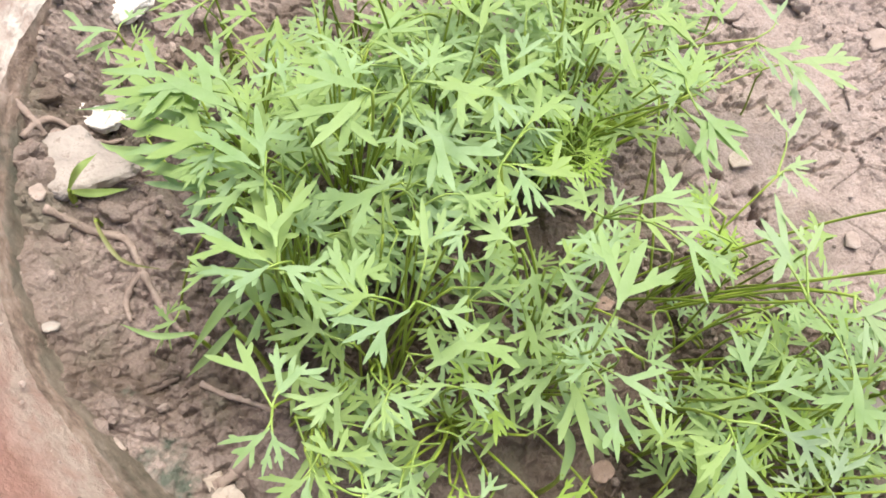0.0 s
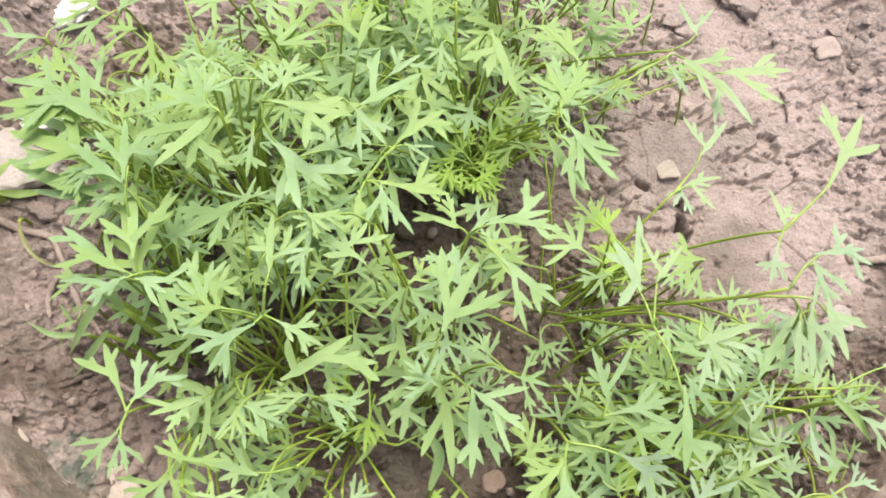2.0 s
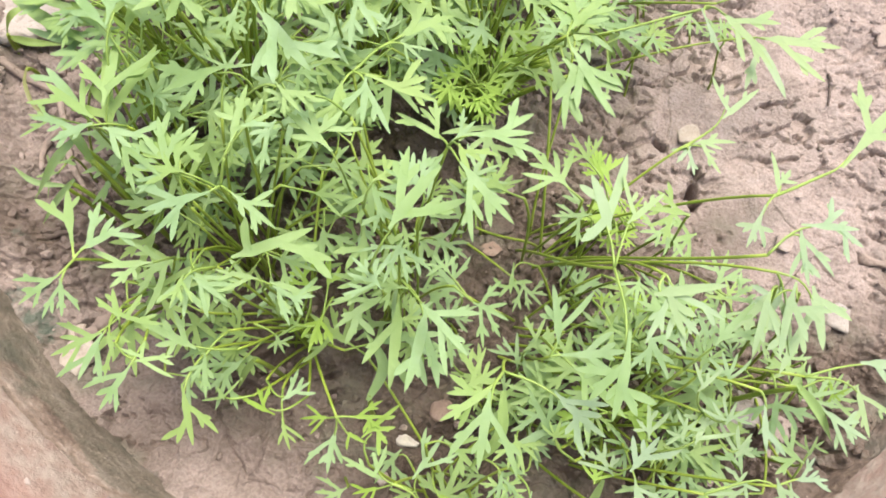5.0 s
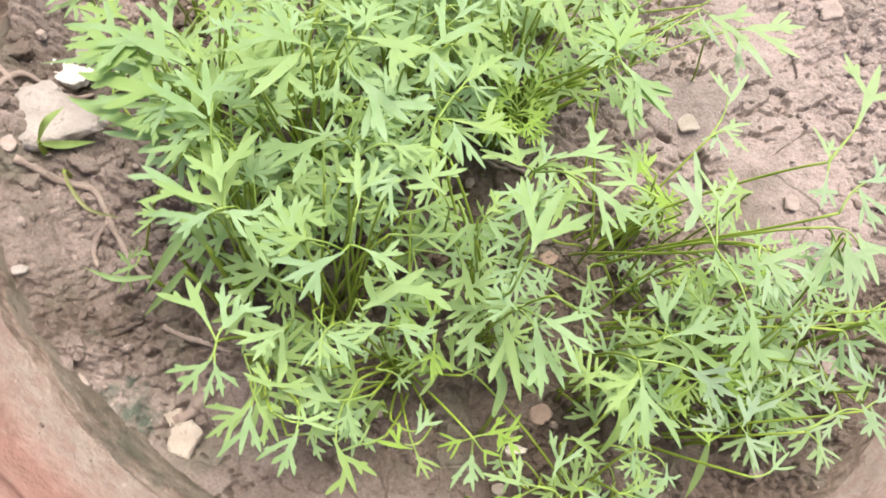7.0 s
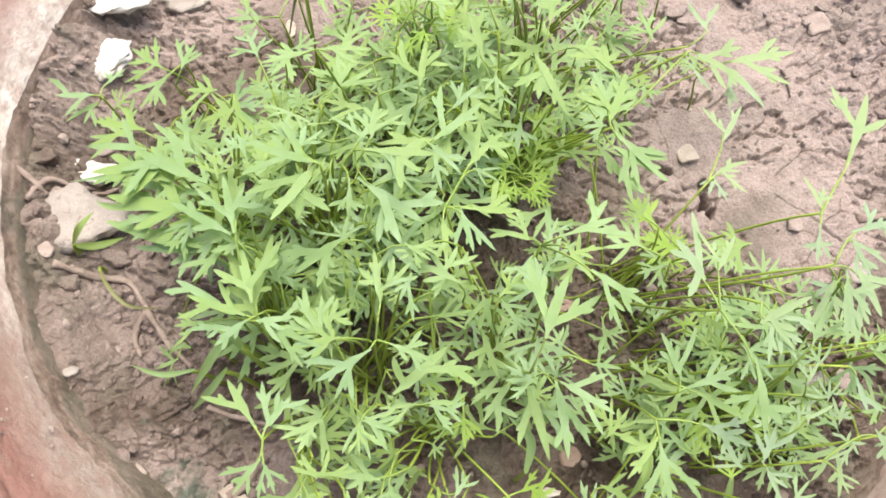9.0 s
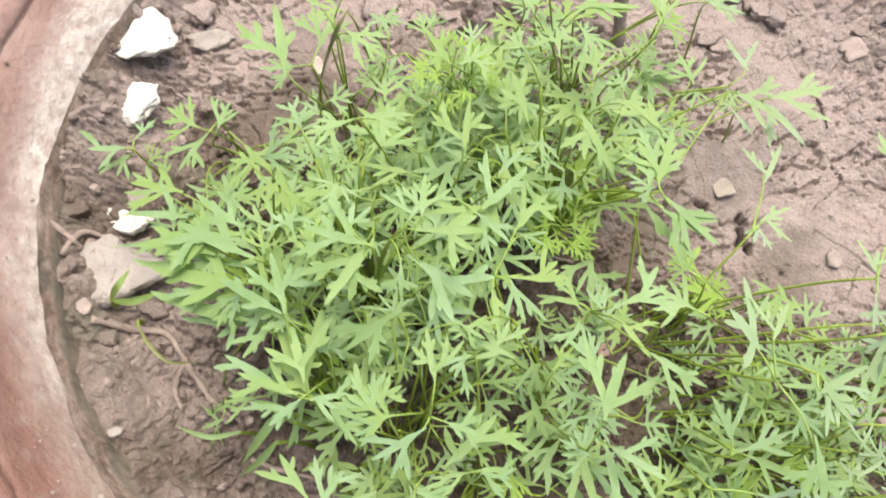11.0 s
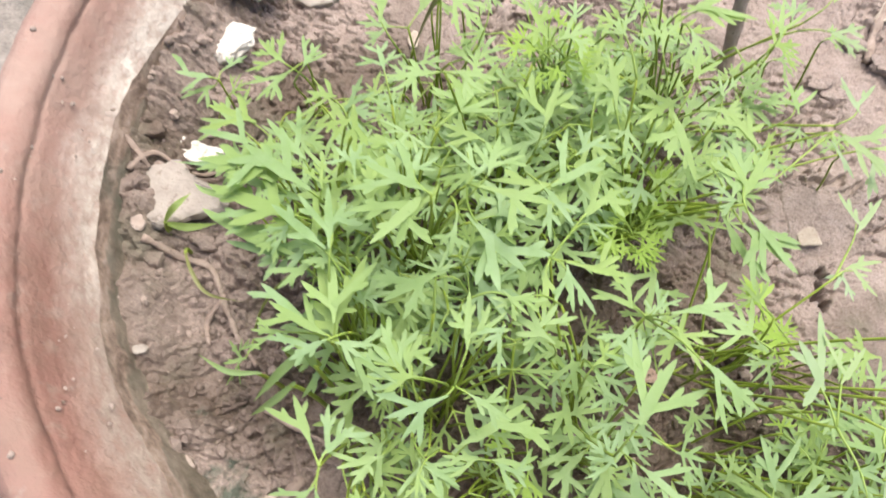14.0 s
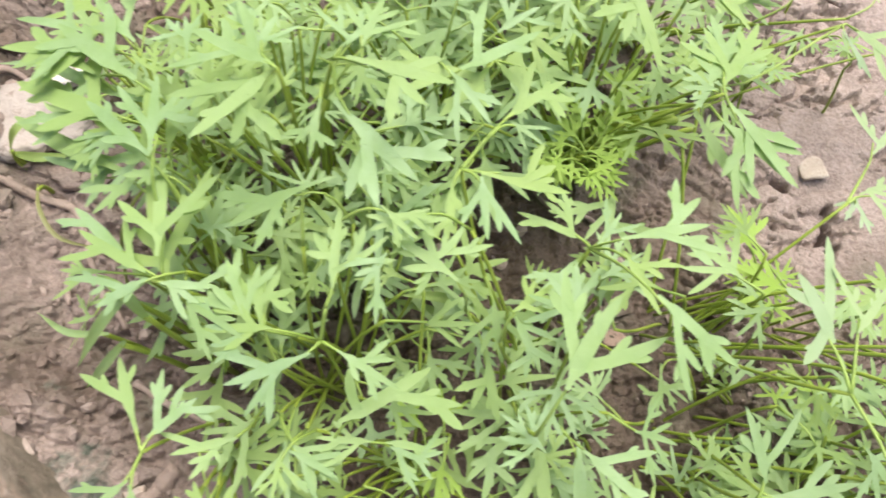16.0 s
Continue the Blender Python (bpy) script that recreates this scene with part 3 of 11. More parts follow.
stone("pebble", -0.1432, -0.0688, 0.0024, 0.0020, 0.6, "grey", "B")
stone("pebble", -0.1575, -0.0250, 0.0027, 0.0033, 0.5, "pale", "D")
stone("pebble", 0.0099, -0.1273, 0.0024, 0.0024, 0.6, "cream", "D")
stone("pebble", 0.1263, -0.0824, 0.0036, 0.0042, 0.5, "pale", "D")
stone("soil_clod", -0.1642, 0.0123, 0.0064, 0.0037, 0.7, "soil", "F")
stone("soil_clod", -0.0504, 0.0919, 0.0055, 0.0040, 0.6, "soil", "F")
stone("soil_clod", -0.0327, 0.0916, 0.0055, 0.0033, 0.6, "soil", "F")
stone("soil_clod", -0.0208, 0.0946, 0.0044, 0.0031, 0.6, "soil", "F")
stone("soil_clod", 0.0922, 0.0731, 0.0040, 0.0029, 0.6, "soil", "F")
stone("soil_clod", 0.1125, 0.0865, 0.0068, 0.0034, 0.6, "soil", "F")
stone("soil_clod", -0.1534, 0.0011, 0.0049, 0.0026, 0.6, "soil", "F")
stone("pebble", -0.0761, 0.0739, 0.0024, 0.0048, 0.4, "cream", "D")
stone("pebble", 0.0435, 0.0296, 0.0026, 0.0022, 0.5, "cream", "D")
stone("pebble", -0.0284, 0.0557, 0.0026, 0.0029, 0.4, "brown", "E")
stone("soil_clod", 0.0258, -0.0418, 0.0049, 0.0039, 0.6, "soil", "F")
stone("soil_clod", -0.0104, -0.0235, 0.0042, 0.0035, 0.6, "soil", "F")
stone("soil_clod", 0.0045, -0.0547, 0.0051, 0.0041, 0.6, "soil", "F")
stone("soil_clod", -0.1385, -0.0243, 0.0058, 0.0035, 0.6, "soil", "F")
stone("soil_clod", -0.1519, -0.0356, 0.0042, 0.0032, 0.6, "soil", "F")
stone("soil_clod", -0.0677, -0.0679, 0.0048, 0.0029, 0.6, "soil", "F")
stone("soil_clod", -0.0105, 0.1174, 0.0074, 0.0062, 0.6, "soil", "F")
stone("soil_clod", 0.0877, 0.0755, 0.0058, 0.0030, 0.6, "soil", "F")
stone("soil_clod", 0.1006, 0.0960, 0.0054, 0.0047, 0.6, "soil", "F")
stone("soil_clod", 0.1171, 0.0842, 0.0058, 0.0058, 0.6, "soil", "F")
stone("soil_clod", -0.0492, 0.0996, 0.0073, 0.0054, 0.6, "soil", "F")
stone("soil_clod", -0.1244, 0.1012, 0.0074, 0.0050, 0.6, "soil", "F")
stone("soil_clod", -0.0185, 0.0913, 0.0060, 0.0048, 0.6, "soil", "F")
flake(0.1140, 0.1110, 0.0052, 0.0052, "cream", "C")
flake(0.0155, -0.1156, 0.0034, 0.0017, "white", "C")
twig("dry_root", [(-0.1555, -0.0295), (-0.1445, -0.0316), (-0.1340, -0.0335), (-0.1286, -0.0405), (-0.1265, -0.0444)], 0.0013, "pale")
twig("dry_root", [(-0.1265, -0.0444), (-0.1225, -0.0500), (-0.1160, -0.0593), (-0.1090, -0.0662)], 0.0012, "pale")
twig("dry_root", [(-0.1265, -0.0446), (-0.1304, -0.0537), (-0.1271, -0.0617)], 0.0011, "pale")
twig("dry_root", [(-0.0855, -0.1008), (-0.0906, -0.1081), (-0.0954, -0.1109)], 0.0024, "pale")
twig("twig", [(-0.1175, -0.0830), (-0.1142, -0.0809), (-0.1102, -0.0783)], 0.0010, "dark")
twig("dry_root", [(-0.1029, -0.0804), (-0.0942, -0.0841), (-0.0857, -0.0865), (-0.0791, -0.0887)], 0.0010, "pale")
twig("dry_stick", [(0.1430, -0.0218), (0.1540, -0.0210), (0.1655, -0.0199)], 0.0016, "pale")
twig("dry_root", [(-0.0303, 0.1394), (-0.0152, 0.1236), (0.0013, 0.1082)], 0.0024, "pale")
twig("dry_root", [(0.1060, 0.0883), (0.1089, 0.1011), (0.1147, 0.1162)], 0.0020, "pale")
twig("dry_root", [(-0.1701, 0.0062), (-0.1636, 0.0003), (-0.1616, -0.0022)], 0.0012, "pale")
twig("dry_root", [(-0.1663, -0.0058), (-0.1602, 0.0035), (-0.1499, 0.0008), (-0.1405, 0.0037)], 0.0010, "pale")
twig("twig", [(0.1256, 0.0444), (0.1269, 0.0394), (0.1260, 0.0305)], 0.0005, "dark")
twig("dry_stick", [(0.0052, -0.0464), (0.0091, -0.0500), (0.0117, -0.0537)], 0.0009, "pale")
twig("dry_stick", [(-0.0455, 0.0797), (-0.0398, 0.0672)], 0.0008, "pale")
twig("dry_root", [(0.0017, -0.0098), (0.0123, -0.0148), (0.0187, -0.0167)], 0.0009, "pale")
twig("dry_root", [(-0.0015, -0.0066), (0.0060, -0.0140), (0.0113, -0.0160)], 0.0009, "pale")
strap([(-0.1492, -0.0236, 0.0140), (-0.1418, -0.0215, 0.0260), (-0.1383, -0.0143, 0.0240)], 0.0013, "green")
strap([(-0.1485, -0.0232, 0.0140), (-0.1392, -0.0243, 0.0160), (-0.1319, -0.0192, 0.0100)], 0.0014, "green")
strap([(-0.1414, -0.0301, 0.0100), (-0.1344, -0.0396, 0.0160), (-0.1274, -0.0464, 0.0140), (-0.1167, -0.0457, 0.0060)], 0.0007, "olive")
strap([(-0.0838, -0.0309, 0.0700), (-0.1006, -0.0258, 0.0660), (-0.1167, -0.0183, 0.0580), (-0.1351, -0.0152, 0.0500)], 0.0014, "pale")
strap([(-0.0986, -0.0205, 0.0400), (-0.1145, -0.0182, 0.0340), (-0.1312, -0.0148, 0.0280), (-0.1376, -0.0114, 0.0260)], 0.0013, "pale")
strap([(-0.0759, -0.0737, 0.0600), (-0.0779, -0.0707, 0.0700), (-0.0867, -0.0668, 0.0660)], 0.0013, "pale")
strap([(-0.0778, -0.0706, 0.0680), (-0.0843, -0.0760, 0.0620), (-0.0939, -0.0835, 0.0480)], 0.0013, "pale")
strap([(-0.0815, -0.0776, 0.0560), (-0.0883, -0.0825, 0.0480), (-0.0980, -0.0864, 0.0340)], 0.0011, "pale")
strap([(-0.0908, -0.0353, 0.0600), (-0.1016, -0.0349, 0.0550), (-0.1133, -0.0339, 0.0480)], 0.0011, "pale")
strap([(0.1027, -0.0822, 0.0550), (0.1106, -0.0864, 0.0500), (0.1195, -0.0908, 0.0400)], 0.0013, "pale")
strap([(-0.0286, -0.1065, 0.0340), (-0.0321, -0.1104, 0.0260), (-0.0356, -0.1148, 0.0150)], 0.0009, "pale")
strap([(-0.0985, -0.0727, 0.0300), (-0.1095, -0.0734, 0.0280), (-0.1225, -0.0685, 0.0220)], 0.0009, "pale")
strap([(-0.0914, -0.0661, 0.0400), (-0.0859, -0.0662, 0.0300), (-0.0827, -0.0684, 0.0200)], 0.0012, "pale")
strap([(0.0366, -0.0992, 0.0400), (0.0383, -0.1102, 0.0360), (0.0328, -0.1202, 0.0250)], 0.0016, "pale")
strap([(0.0697, -0.1127, 0.0200), (0.0680, -0.1215, 0.0140), (0.0654, -0.1292, 0.0080)], 0.0014, "pale")
strap([(-0.0400, -0.0348, 0.0200), (-0.0496, -0.0247, 0.0260), (-0.0516, -0.0186, 0.0300)], 0.0016, "pale")
strap([(-0.0730, 0.0527, 0.0200), (-0.0619, 0.0475, 0.0600), (-0.0552, 0.0526, 0.0700)], 0.0009, "olive")
strap([(-0.0102, -0.0547, 0.0300), (-0.0211, -0.0542, 0.0340), (-0.0314, -0.0556, 0.0360)], 0.0012, "pale")
strap([(0.0028, -0.1095, 0.0300), (0.0046, -0.0999, 0.0340), (-0.0029, -0.0925, 0.0400)], 0.0015, "pale")

stick_path = smooth_path([(0.0525, 0.0760, -0.012), (0.0501, 0.0794, 0.0), (0.0460, 0.0878, 0.03), (0.0416, 0.0961, 0.06), (0.0343, 0.1100, 0.11)], 26)
tagged(piece("plant_stake", *tube(stick_path, 0.0031, 0.0027, 12, 0.35), [TWIG["stake"]]), "weathered grey-brown stick standing aslant in the soil", "stick")


def crumbs(name, label, mats, spots, seed):
    """Many small lumps of soil as one mesh; spots are places and sizes."""
    r2 = random.Random(seed)
    verts, faces, fm = [], [], []
    g = 0.618
    shape = [(0, 1, g), (0, 1, -g), (0, -1, g), (0, -1, -g), (1, g, 0), (1, -g, 0), (-1, g, 0), (-1, -g, 0), (g, 0, 1), (-g, 0, 1), (g, 0, -1), (-g, 0, -1)]
    tri = [c for c in itertools.combinations(range(12), 3) if all(math.dist(shape[p], shape[q]) < 1.3 for p, q in itertools.combinations(c, 2))]
    tri = [c if (Vector(shape[c[1]]) - Vector(shape[c[0]])).cross(Vector(shape[c[2]]) - Vector(shape[c[0]])).dot(Vector(shape[c[0]])) > 0 else c[::-1] for c in tri]
    for x, y, z, s in spots:
        k, a = len(verts), r2.uniform(0, 6.3)
        ca, sa, fx, fy, fz = math.cos(a), math.sin(a), s * r2.uniform(0.7, 1.1), s * r2.uniform(0.55, 0.9), s * r2.uniform(0.5, 0.8)
        for vx, vy, vz in shape:
            j = r2.uniform(0.7, 1.12)
            vx, vy, vz = vx * fx * j, vy * fy * j, vz * fz * j
            verts.append((x + vx * ca - vy * sa, y + vx * sa + vy * ca, z + vz))
        faces += [(k + p, k + q, k + r) for p, q, r in tri]
        fm += [0 if r2.random() < 0.88 else 1] * len(tri)
    tagged(piece(name, verts, faces, mats, None, "", False, fm), label, "soil crumbs", kind="stuff")


chance = np.random.RandomState(11)
ang, far_out = chance.uniform(0, 6.283, 42000), 0.174 * np.sqrt(chance.rand(42000))
cx, cy = POT_X + far_out * np.cos(ang), POT_Y + far_out * np.sin(ang)
loose = crumbly(cx, cy)
keep = chance.rand(42000) < 0.02 + 0.20 * loose
cx, cy, loose = cx[keep], cy[keep], loose[keep]
size = (0.0003 + 0.0017 * chance.rand(len(cx)) ** 4.5) * (0.8 + 0.7 * loose)
spots = list(zip(cx.tolist(), cy.tolist(), (soil_height(cx, cy) + 0.3 * size).tolist(), size.tolist()))
crumbs("soil_crumbs", "small crumbs of soil scattered over the crust", [soil_mat, STONE["pale"]], spots, 3)
spots = []
for _ in range(130):
    a, r = rnd0.uniform(1.7, 4.9), 0.175 + 0.028 * rnd0.random() ** 1.6
    s = 0.0003 + 0.0009 * rnd0.random() ** 2
    spots.append((POT_X + r * math.cos(a), POT_Y + r * math.sin(a), float(np.interp(r, [q[0] for q in rim_profile[:18]], [q[1] for q in rim_profile[:18]])) - 0.0130 * math.cos(a) - 0.0088 * math.sin(a) + 0.3 * s, s))
crumbs("rim_crumbs", "specks of dried mud stuck to the pot rim", [STONE["pale"], soil_mat], spots, 4)

# ---- the seedlings ----
rnd = random.Random(7)

def seedling(x, y):
    z = float(soil_height(x, y))
    return thing("seedling", "young green seedling with finely divided leaves on thin stalks", "plant", (x, y, z), "seedlings in the pot")


def stalk(p, place, way, off=None, thick=0.00048):
    """A leaf stalk from the seedling's crown, or off another stalk's joint, up to a joint, where it runs the way given; returns the joint."""
    joint, way = Vector(place) - p.location, Vector(way)
    if off:
        span = (joint - off).length
        piece("leaf_stalk", *tube(bend(off, off.lerp(joint, 0.35) - Vector((0, 0, 0.05 * span)), off.lerp(joint, 0.7) - way * span * 0.1, joint, 8), 0.00042, 0.00036), [petiole_mat], p)
        return joint
    start = Vector((rnd.uniform(-0.006, 0.006), rnd.uniform(-0.006, 0.006), -0.004))
    flat = Vector((joint.x, joint.y, 0))
    side = Vector((-flat.y, flat.x, 0)) * rnd.uniform(-0.05, 0.05)
    span = (joint - start).length
    path = bend(start, start + Vector((0, 0, max(joint.z, 0.01) * 0.4)) + flat * 0.26 + side, start.lerp(joint, 0.7) + Vector((0, 0, 0.07 * span)) - way * span * 0.06, joint, 13)
    piece("leaf_stalk", *tube(path, thick, thick * 0.78), [stalk_mat], p)
    return joint


def blade(base, tips, axis, normal, far):
    """A flat blade: a midrib to the foremost tip and a lobe to each other one, branching off the midrib or off a longer lobe; returns verts and faces."""
    across = axis.cross(normal).normalized()
    sag, twist = rnd.uniform(0.01, 0.06), rnd.uniform(-0.05, 0.05)
    broad = min(0.0015, max(0.00042, 0.051 * far)) * rnd.uniform(0.9, 1.1)
    lobes = []

    def grow(root, tip, parent, wide):
        room = min([(tip - w).length for w in tips if (tip - w).length > 1e-6] + [1])
        if parent:
            run = (parent[1] - parent[0]).normalized()
            apart = tip - parent[0]
            room = min(room, 0.85 * (apart - run * apart.dot(run)).length)
        lobes.append((root, tip, parent, min(wide, 0.17 * (tip - root).length, max(0.42 * room, 0.0004)), (-1 if (tip - root).dot(across) < 0 else 1) if parent else 0))

    def root_on(lobe, tip, slope):
        """Where a lobe to the tip leaves another one at the slope given."""
        root, end = lobe[:2]
        run = (end - root).normalized()
        to = tip - root
        ahead = to.dot(run)
        s = (ahead - (to - run * ahead).length * slope) / (end - root).length
        held = min(max(s, 0.2), 0.7)
        return root.lerp(end, held), abs(s - held) * (end - root).length

    order = sorted(tips, key=lambda w: 0.7 * abs(w.dot(across)) - w.dot(axis))
    grow(Vector(), order[0], None, broad)
    for w in sorted(order[1:], key=lambda w: -w.length):
        best = None
        for lobe in lobes:
            root, miss = root_on(lobe, w, rnd.uniform(1.2, 1.6))
            cost = (w - root).length * (1.0 if lobe[2] is None else 1.2) + miss * 2.5
            if best is None or cost < best[0]:
                best = (cost, root, lobe)
        grow(best[1], w, best[2], broad * rnd.uniform(0.85, 1.0))
    # lesser teeth on the edges of the longer lobes
    for root, tip, parent, wide, way in list(lobes):
        run = tip - root
        for side in (-1, 1):
            if run.length < 0.36 * far or far < 0.009 or rnd.random() > (0.8 if side == way else 0.45):
                continue
            d = run.normalized()
            outward = d.cross(normal).normalized() * side
            foot = root + run * (rnd.uniform(0.36, 0.5) if parent else rnd.uniform(0.55, 0.62))
            end = foot + (d * 0.86 + outward * 0.46) * run.length * (rnd.uniform(0.28, 0.38) if parent else 0.24)
            if all((end - l[1]).length > 0.11 * far for l in lobes):
                grow(foot, end, (root, tip, parent), broad * 0.8)
    verts, faces = [], []
    for i, (root, tip, parent, wide, way) in enumerate(lobes):
        run = tip - root
        out = run.cross(normal).normalized()
        bow = out * run.length * (rnd.uniform(-0.03, 0.03) + 0.035 * way)
        split = min([l[0].length for l in lobes if l[2]] + [0.6 * far]) / run.length
        rows = ((0, 0.9), (0.28, 0.92), (0.56, 1.0), (0.8, 0.78), (0.93, 0.36)) if parent else ((0, 0.34), (split * 0.55, 0.5), (split, 1.15), (split * 0.5 + 0.4, 1.15), (0.84, 0.74), (0.95, 0.33))
        first = len(verts)
        for s, k in rows + ((1.0, 0),):
            c = root + run * s + bow * s * (1 - s) * 4
            for side in (-1, 0, 1) if k else (0,):
                v = c + out * side * wide * k
                reach = v.length / far
                lift = far * (sag * reach * (1 - reach) * 3 + twist * reach * v.dot(across) / far) - 0.00003 * i - (0 if side else 0.13 * wide * k)
                verts.append(base + v + normal * lift)
        for r in range(first, first + 3 * (len(rows) - 1), 3):
            faces += [(r, r + 1, r + 4, r + 3), (r + 1, r + 2, r + 5, r + 4)]
        faces += [(len(verts) - 4, len(verts) - 3, len(verts) - 1), (len(verts) - 3, len(verts) - 2, len(verts) - 1)]
    return verts, faces


def leaf(p, joint, base, tips, paint=None):
    """A leaf cut into lobes that run to the tips given, on its own short stalk from the joint."""
    base = Vector(base) - p.location
    ways = [Vector(q) - p.location - base for q in tips]
    axis = sum((w.normalized() * w.length ** 0.5 for w in ways), Vector()).normalized()
    far = max(w.length for w in ways)
    normal = Vector((0, 0, 1.4))
    for u, w in zip(ways, ways[1:] + ways[:1]):
        turn = w.cross(u)
        normal += turn.normalized() * (1 if turn.z > 0 else -1) * 0.4 if turn.length > 1e-9 else Vector()
    normal = (normal - axis * normal.dot(axis)).normalized()
    ways = [w - normal * w.dot(normal) * 0.4 for w in ways]
    across = axis.cross(normal).normalized()
    wide = max(abs(w.dot(across)) for w in ways) / far
    if wide < 0.45:
        ways = [w + across * w.dot(across) * min(0.9, 0.46 / max(wide, 0.1) - 1) for w in ways]
    # a lobe between neighbours that stand wide apart
    ways.sort(key=lambda w: math.atan2(w.dot(across), w.dot(axis)))
    ways += [(u.normalized() + w.normalized()).normalized() * (u.length + w.length) * rnd.uniform(0.4, 0.46) for u, w in zip(ways, ways[1:]) if u.angle(w) > 0.5 and 0.007 < far < 0.019]
    verts, faces = blade(base, ways, axis, normal, far)
    pale = base.x + p.location.x + 0.03 * rnd.uniform(-1, 1) > 0.062
    sheet = piece("leaf", [tuple(v) for v in verts], faces, [paint or (pale_leaf_mat if pale else leaf_mat)], p, "bright yellow-green young leaf" if paint == young_mat else "")
    gap = (base - joint).length
    path = bend(joint, joint.lerp(base, 0.4) + Vector((0, 0, 0.0003)), base - (axis + (base - joint).normalized()) * 0.17 * gap, base + axis * 0.22 * far - normal * 0.0002, 7)
    piece("petiole", *tube(path, 0.00036, 0.00022, 5), [petiole_mat], sheet)


def low_leaf(p, joint, base, tip, kind):
    """A leaf of the undergrowth, of which only the base and the tip of the middle lobe are known."""
    base, tip = Vector(base), Vector(tip)
    w = tip - base
    side = w.cross(Vector((rnd.uniform(-0.3, 0.3), rnd.uniform(-0.3, 0.3), 1))).normalized() * w.length
    spread = ((-0.52, 0.66), (0.0, 1.0), (0.52, 0.66)) if kind in (0, 3) else ((-0.72, 0.52), (-0.36, 0.84), (0.06, 1.0), (0.42, 0.8), (0.74, 0.5))
    leaf(p, joint, base, [base + w * f * rnd.uniform(0.9, 1.1) + side * (a + rnd.uniform(-0.07, 0.07)) for a, f in spread], young_mat if kind == 3 else leaf_mat)


# LEAVES

P = seedling(-0.0726, -0.0597)
J0 = stalk(P, (-0.0681, -0.0720, 0.0589), (-0.10, 0.27, 0.96))
leaf(P, J0, (-0.0693, -0.0688, 0.0699), [(-0.0797, -0.0619, 0.0720), (-0.0789, -0.0446, 0.0707), (-0.0699, -0.0461, 0.0739), (-0.0683, -0.0602, 0.0714), (-0.0764, -0.0580, 0.0719)])
J1 = stalk(P, (-0.0731, -0.0509, 0.0655), (-0.44, 0.60, 0.67))
leaf(P, J1, (-0.0776, -0.0447, 0.0725), [(-0.0885, -0.0405, 0.0701), (-0.0957, -0.0388, 0.0686), (-0.0941, -0.0360, 0.0687), (-0.0836, -0.0289, 0.0755), (-0.0770, -0.0337, 0.0744)])
J2 = stalk(P, (-0.0729, -0.0452, 0.0648), (-0.47, -0.00, 0.88))
leaf(P, J2, (-0.0776, -0.0452, 0.0736), [(-0.0910, -0.0538, 0.0700), (-0.0886, -0.0559, 0.0700), (-0.0829, -0.0516, 0.0716)])
J3 = stalk(P, (-0.0727, -0.0669, 0.0636), (-0.58, 0.12, 0.81))
leaf(P, J3, (-0.0779, -0.0658, 0.0710), [(-0.0960, -0.0562, 0.0668), (-0.0940, -0.0548, 0.0670), (-0.0816, -0.0626, 0.0699)])
J4 = stalk(P, (-0.0751, -0.0638, 0.0567), (-0.65, -0.19, 0.74))
leaf(P, J4, (-0.0837, -0.0664, 0.0665), [(-0.0944, -0.0711, 0.0640), (-0.0944, -0.0671, 0.0643), (-0.0933, -0.0647, 0.0645)])
J5 = stalk(P, (-0.0718, -0.0464, 0.0651), (0.00, 0.56, 0.83))
leaf(P, J5, (-0.0718, -0.0408, 0.0734), [(-0.0807, -0.0328, 0.0755), (-0.0761, -0.0297, 0.0755), (-0.0669, -0.0334, 0.0749), (-0.0646, -0.0376, 0.0747)])
J6 = stalk(P, (-0.0684, -0.0506, 0.0688), (-0.49, 0.28, 0.83))
leaf(P, J6, (-0.0728, -0.0480, 0.0762), [(-0.0857, -0.0431, 0.0732), (-0.0823, -0.0492, 0.0740), (-0.0760, -0.0507, 0.0752)])
J7 = stalk(P, (-0.0737, -0.0551, 0.0740), (-0.04, 0.69, 0.72))
leaf(P, J7, (-0.0741, -0.0473, 0.0822), [(-0.0853, -0.0331, 0.0799), (-0.0782, -0.0298, 0.0798), (-0.0676, -0.0351, 0.0825), (-0.0663, -0.0403, 0.0839)])
J8 = stalk(P, (-0.0702, -0.0523, 0.0695), (-0.42, 0.45, 0.79))
leaf(P, J8, (-0.0755, -0.0466, 0.0795), [(-0.0938, -0.0354, 0.0750), (-0.0880, -0.0383, 0.0764), (-0.0857, -0.0427, 0.0772)])
J9 = stalk(P, (-0.0706, -0.0695, 0.0647), (0.03, 0.38, 0.93))
leaf(P, J9, (-0.0703, -0.0647, 0.0763), [(-0.0771, -0.0547, 0.0738), (-0.0745, -0.0435, 0.0721), (-0.0657, -0.0475, 0.0794), (-0.0674, -0.0541, 0.0739)])
J10 = stalk(P, (-0.0681, -0.0647, 0.0675), (-0.40, -0.43, 0.81))
leaf(P, J10, (-0.0717, -0.0687, 0.0749), [(-0.0889, -0.0702, 0.0711), (-0.0805, -0.0748, 0.0724), (-0.0784, -0.0761, 0.0725), (-0.0751, -0.0735, 0.0735)])
J11 = stalk(P, (-0.0679, -0.0680, 0.0651), (-0.41, 0.05, 0.91))
leaf(P, J11, (-0.0723, -0.0675, 0.0748), [(-0.0893, -0.0629, 0.0710), (-0.0888, -0.0592, 0.0709), (-0.0817, -0.0589, 0.0721), (-0.0782, -0.0622, 0.0731)])
J12 = stalk(P, (-0.0751, -0.0670, 0.0662), (0.56, -0.19, 0.80))
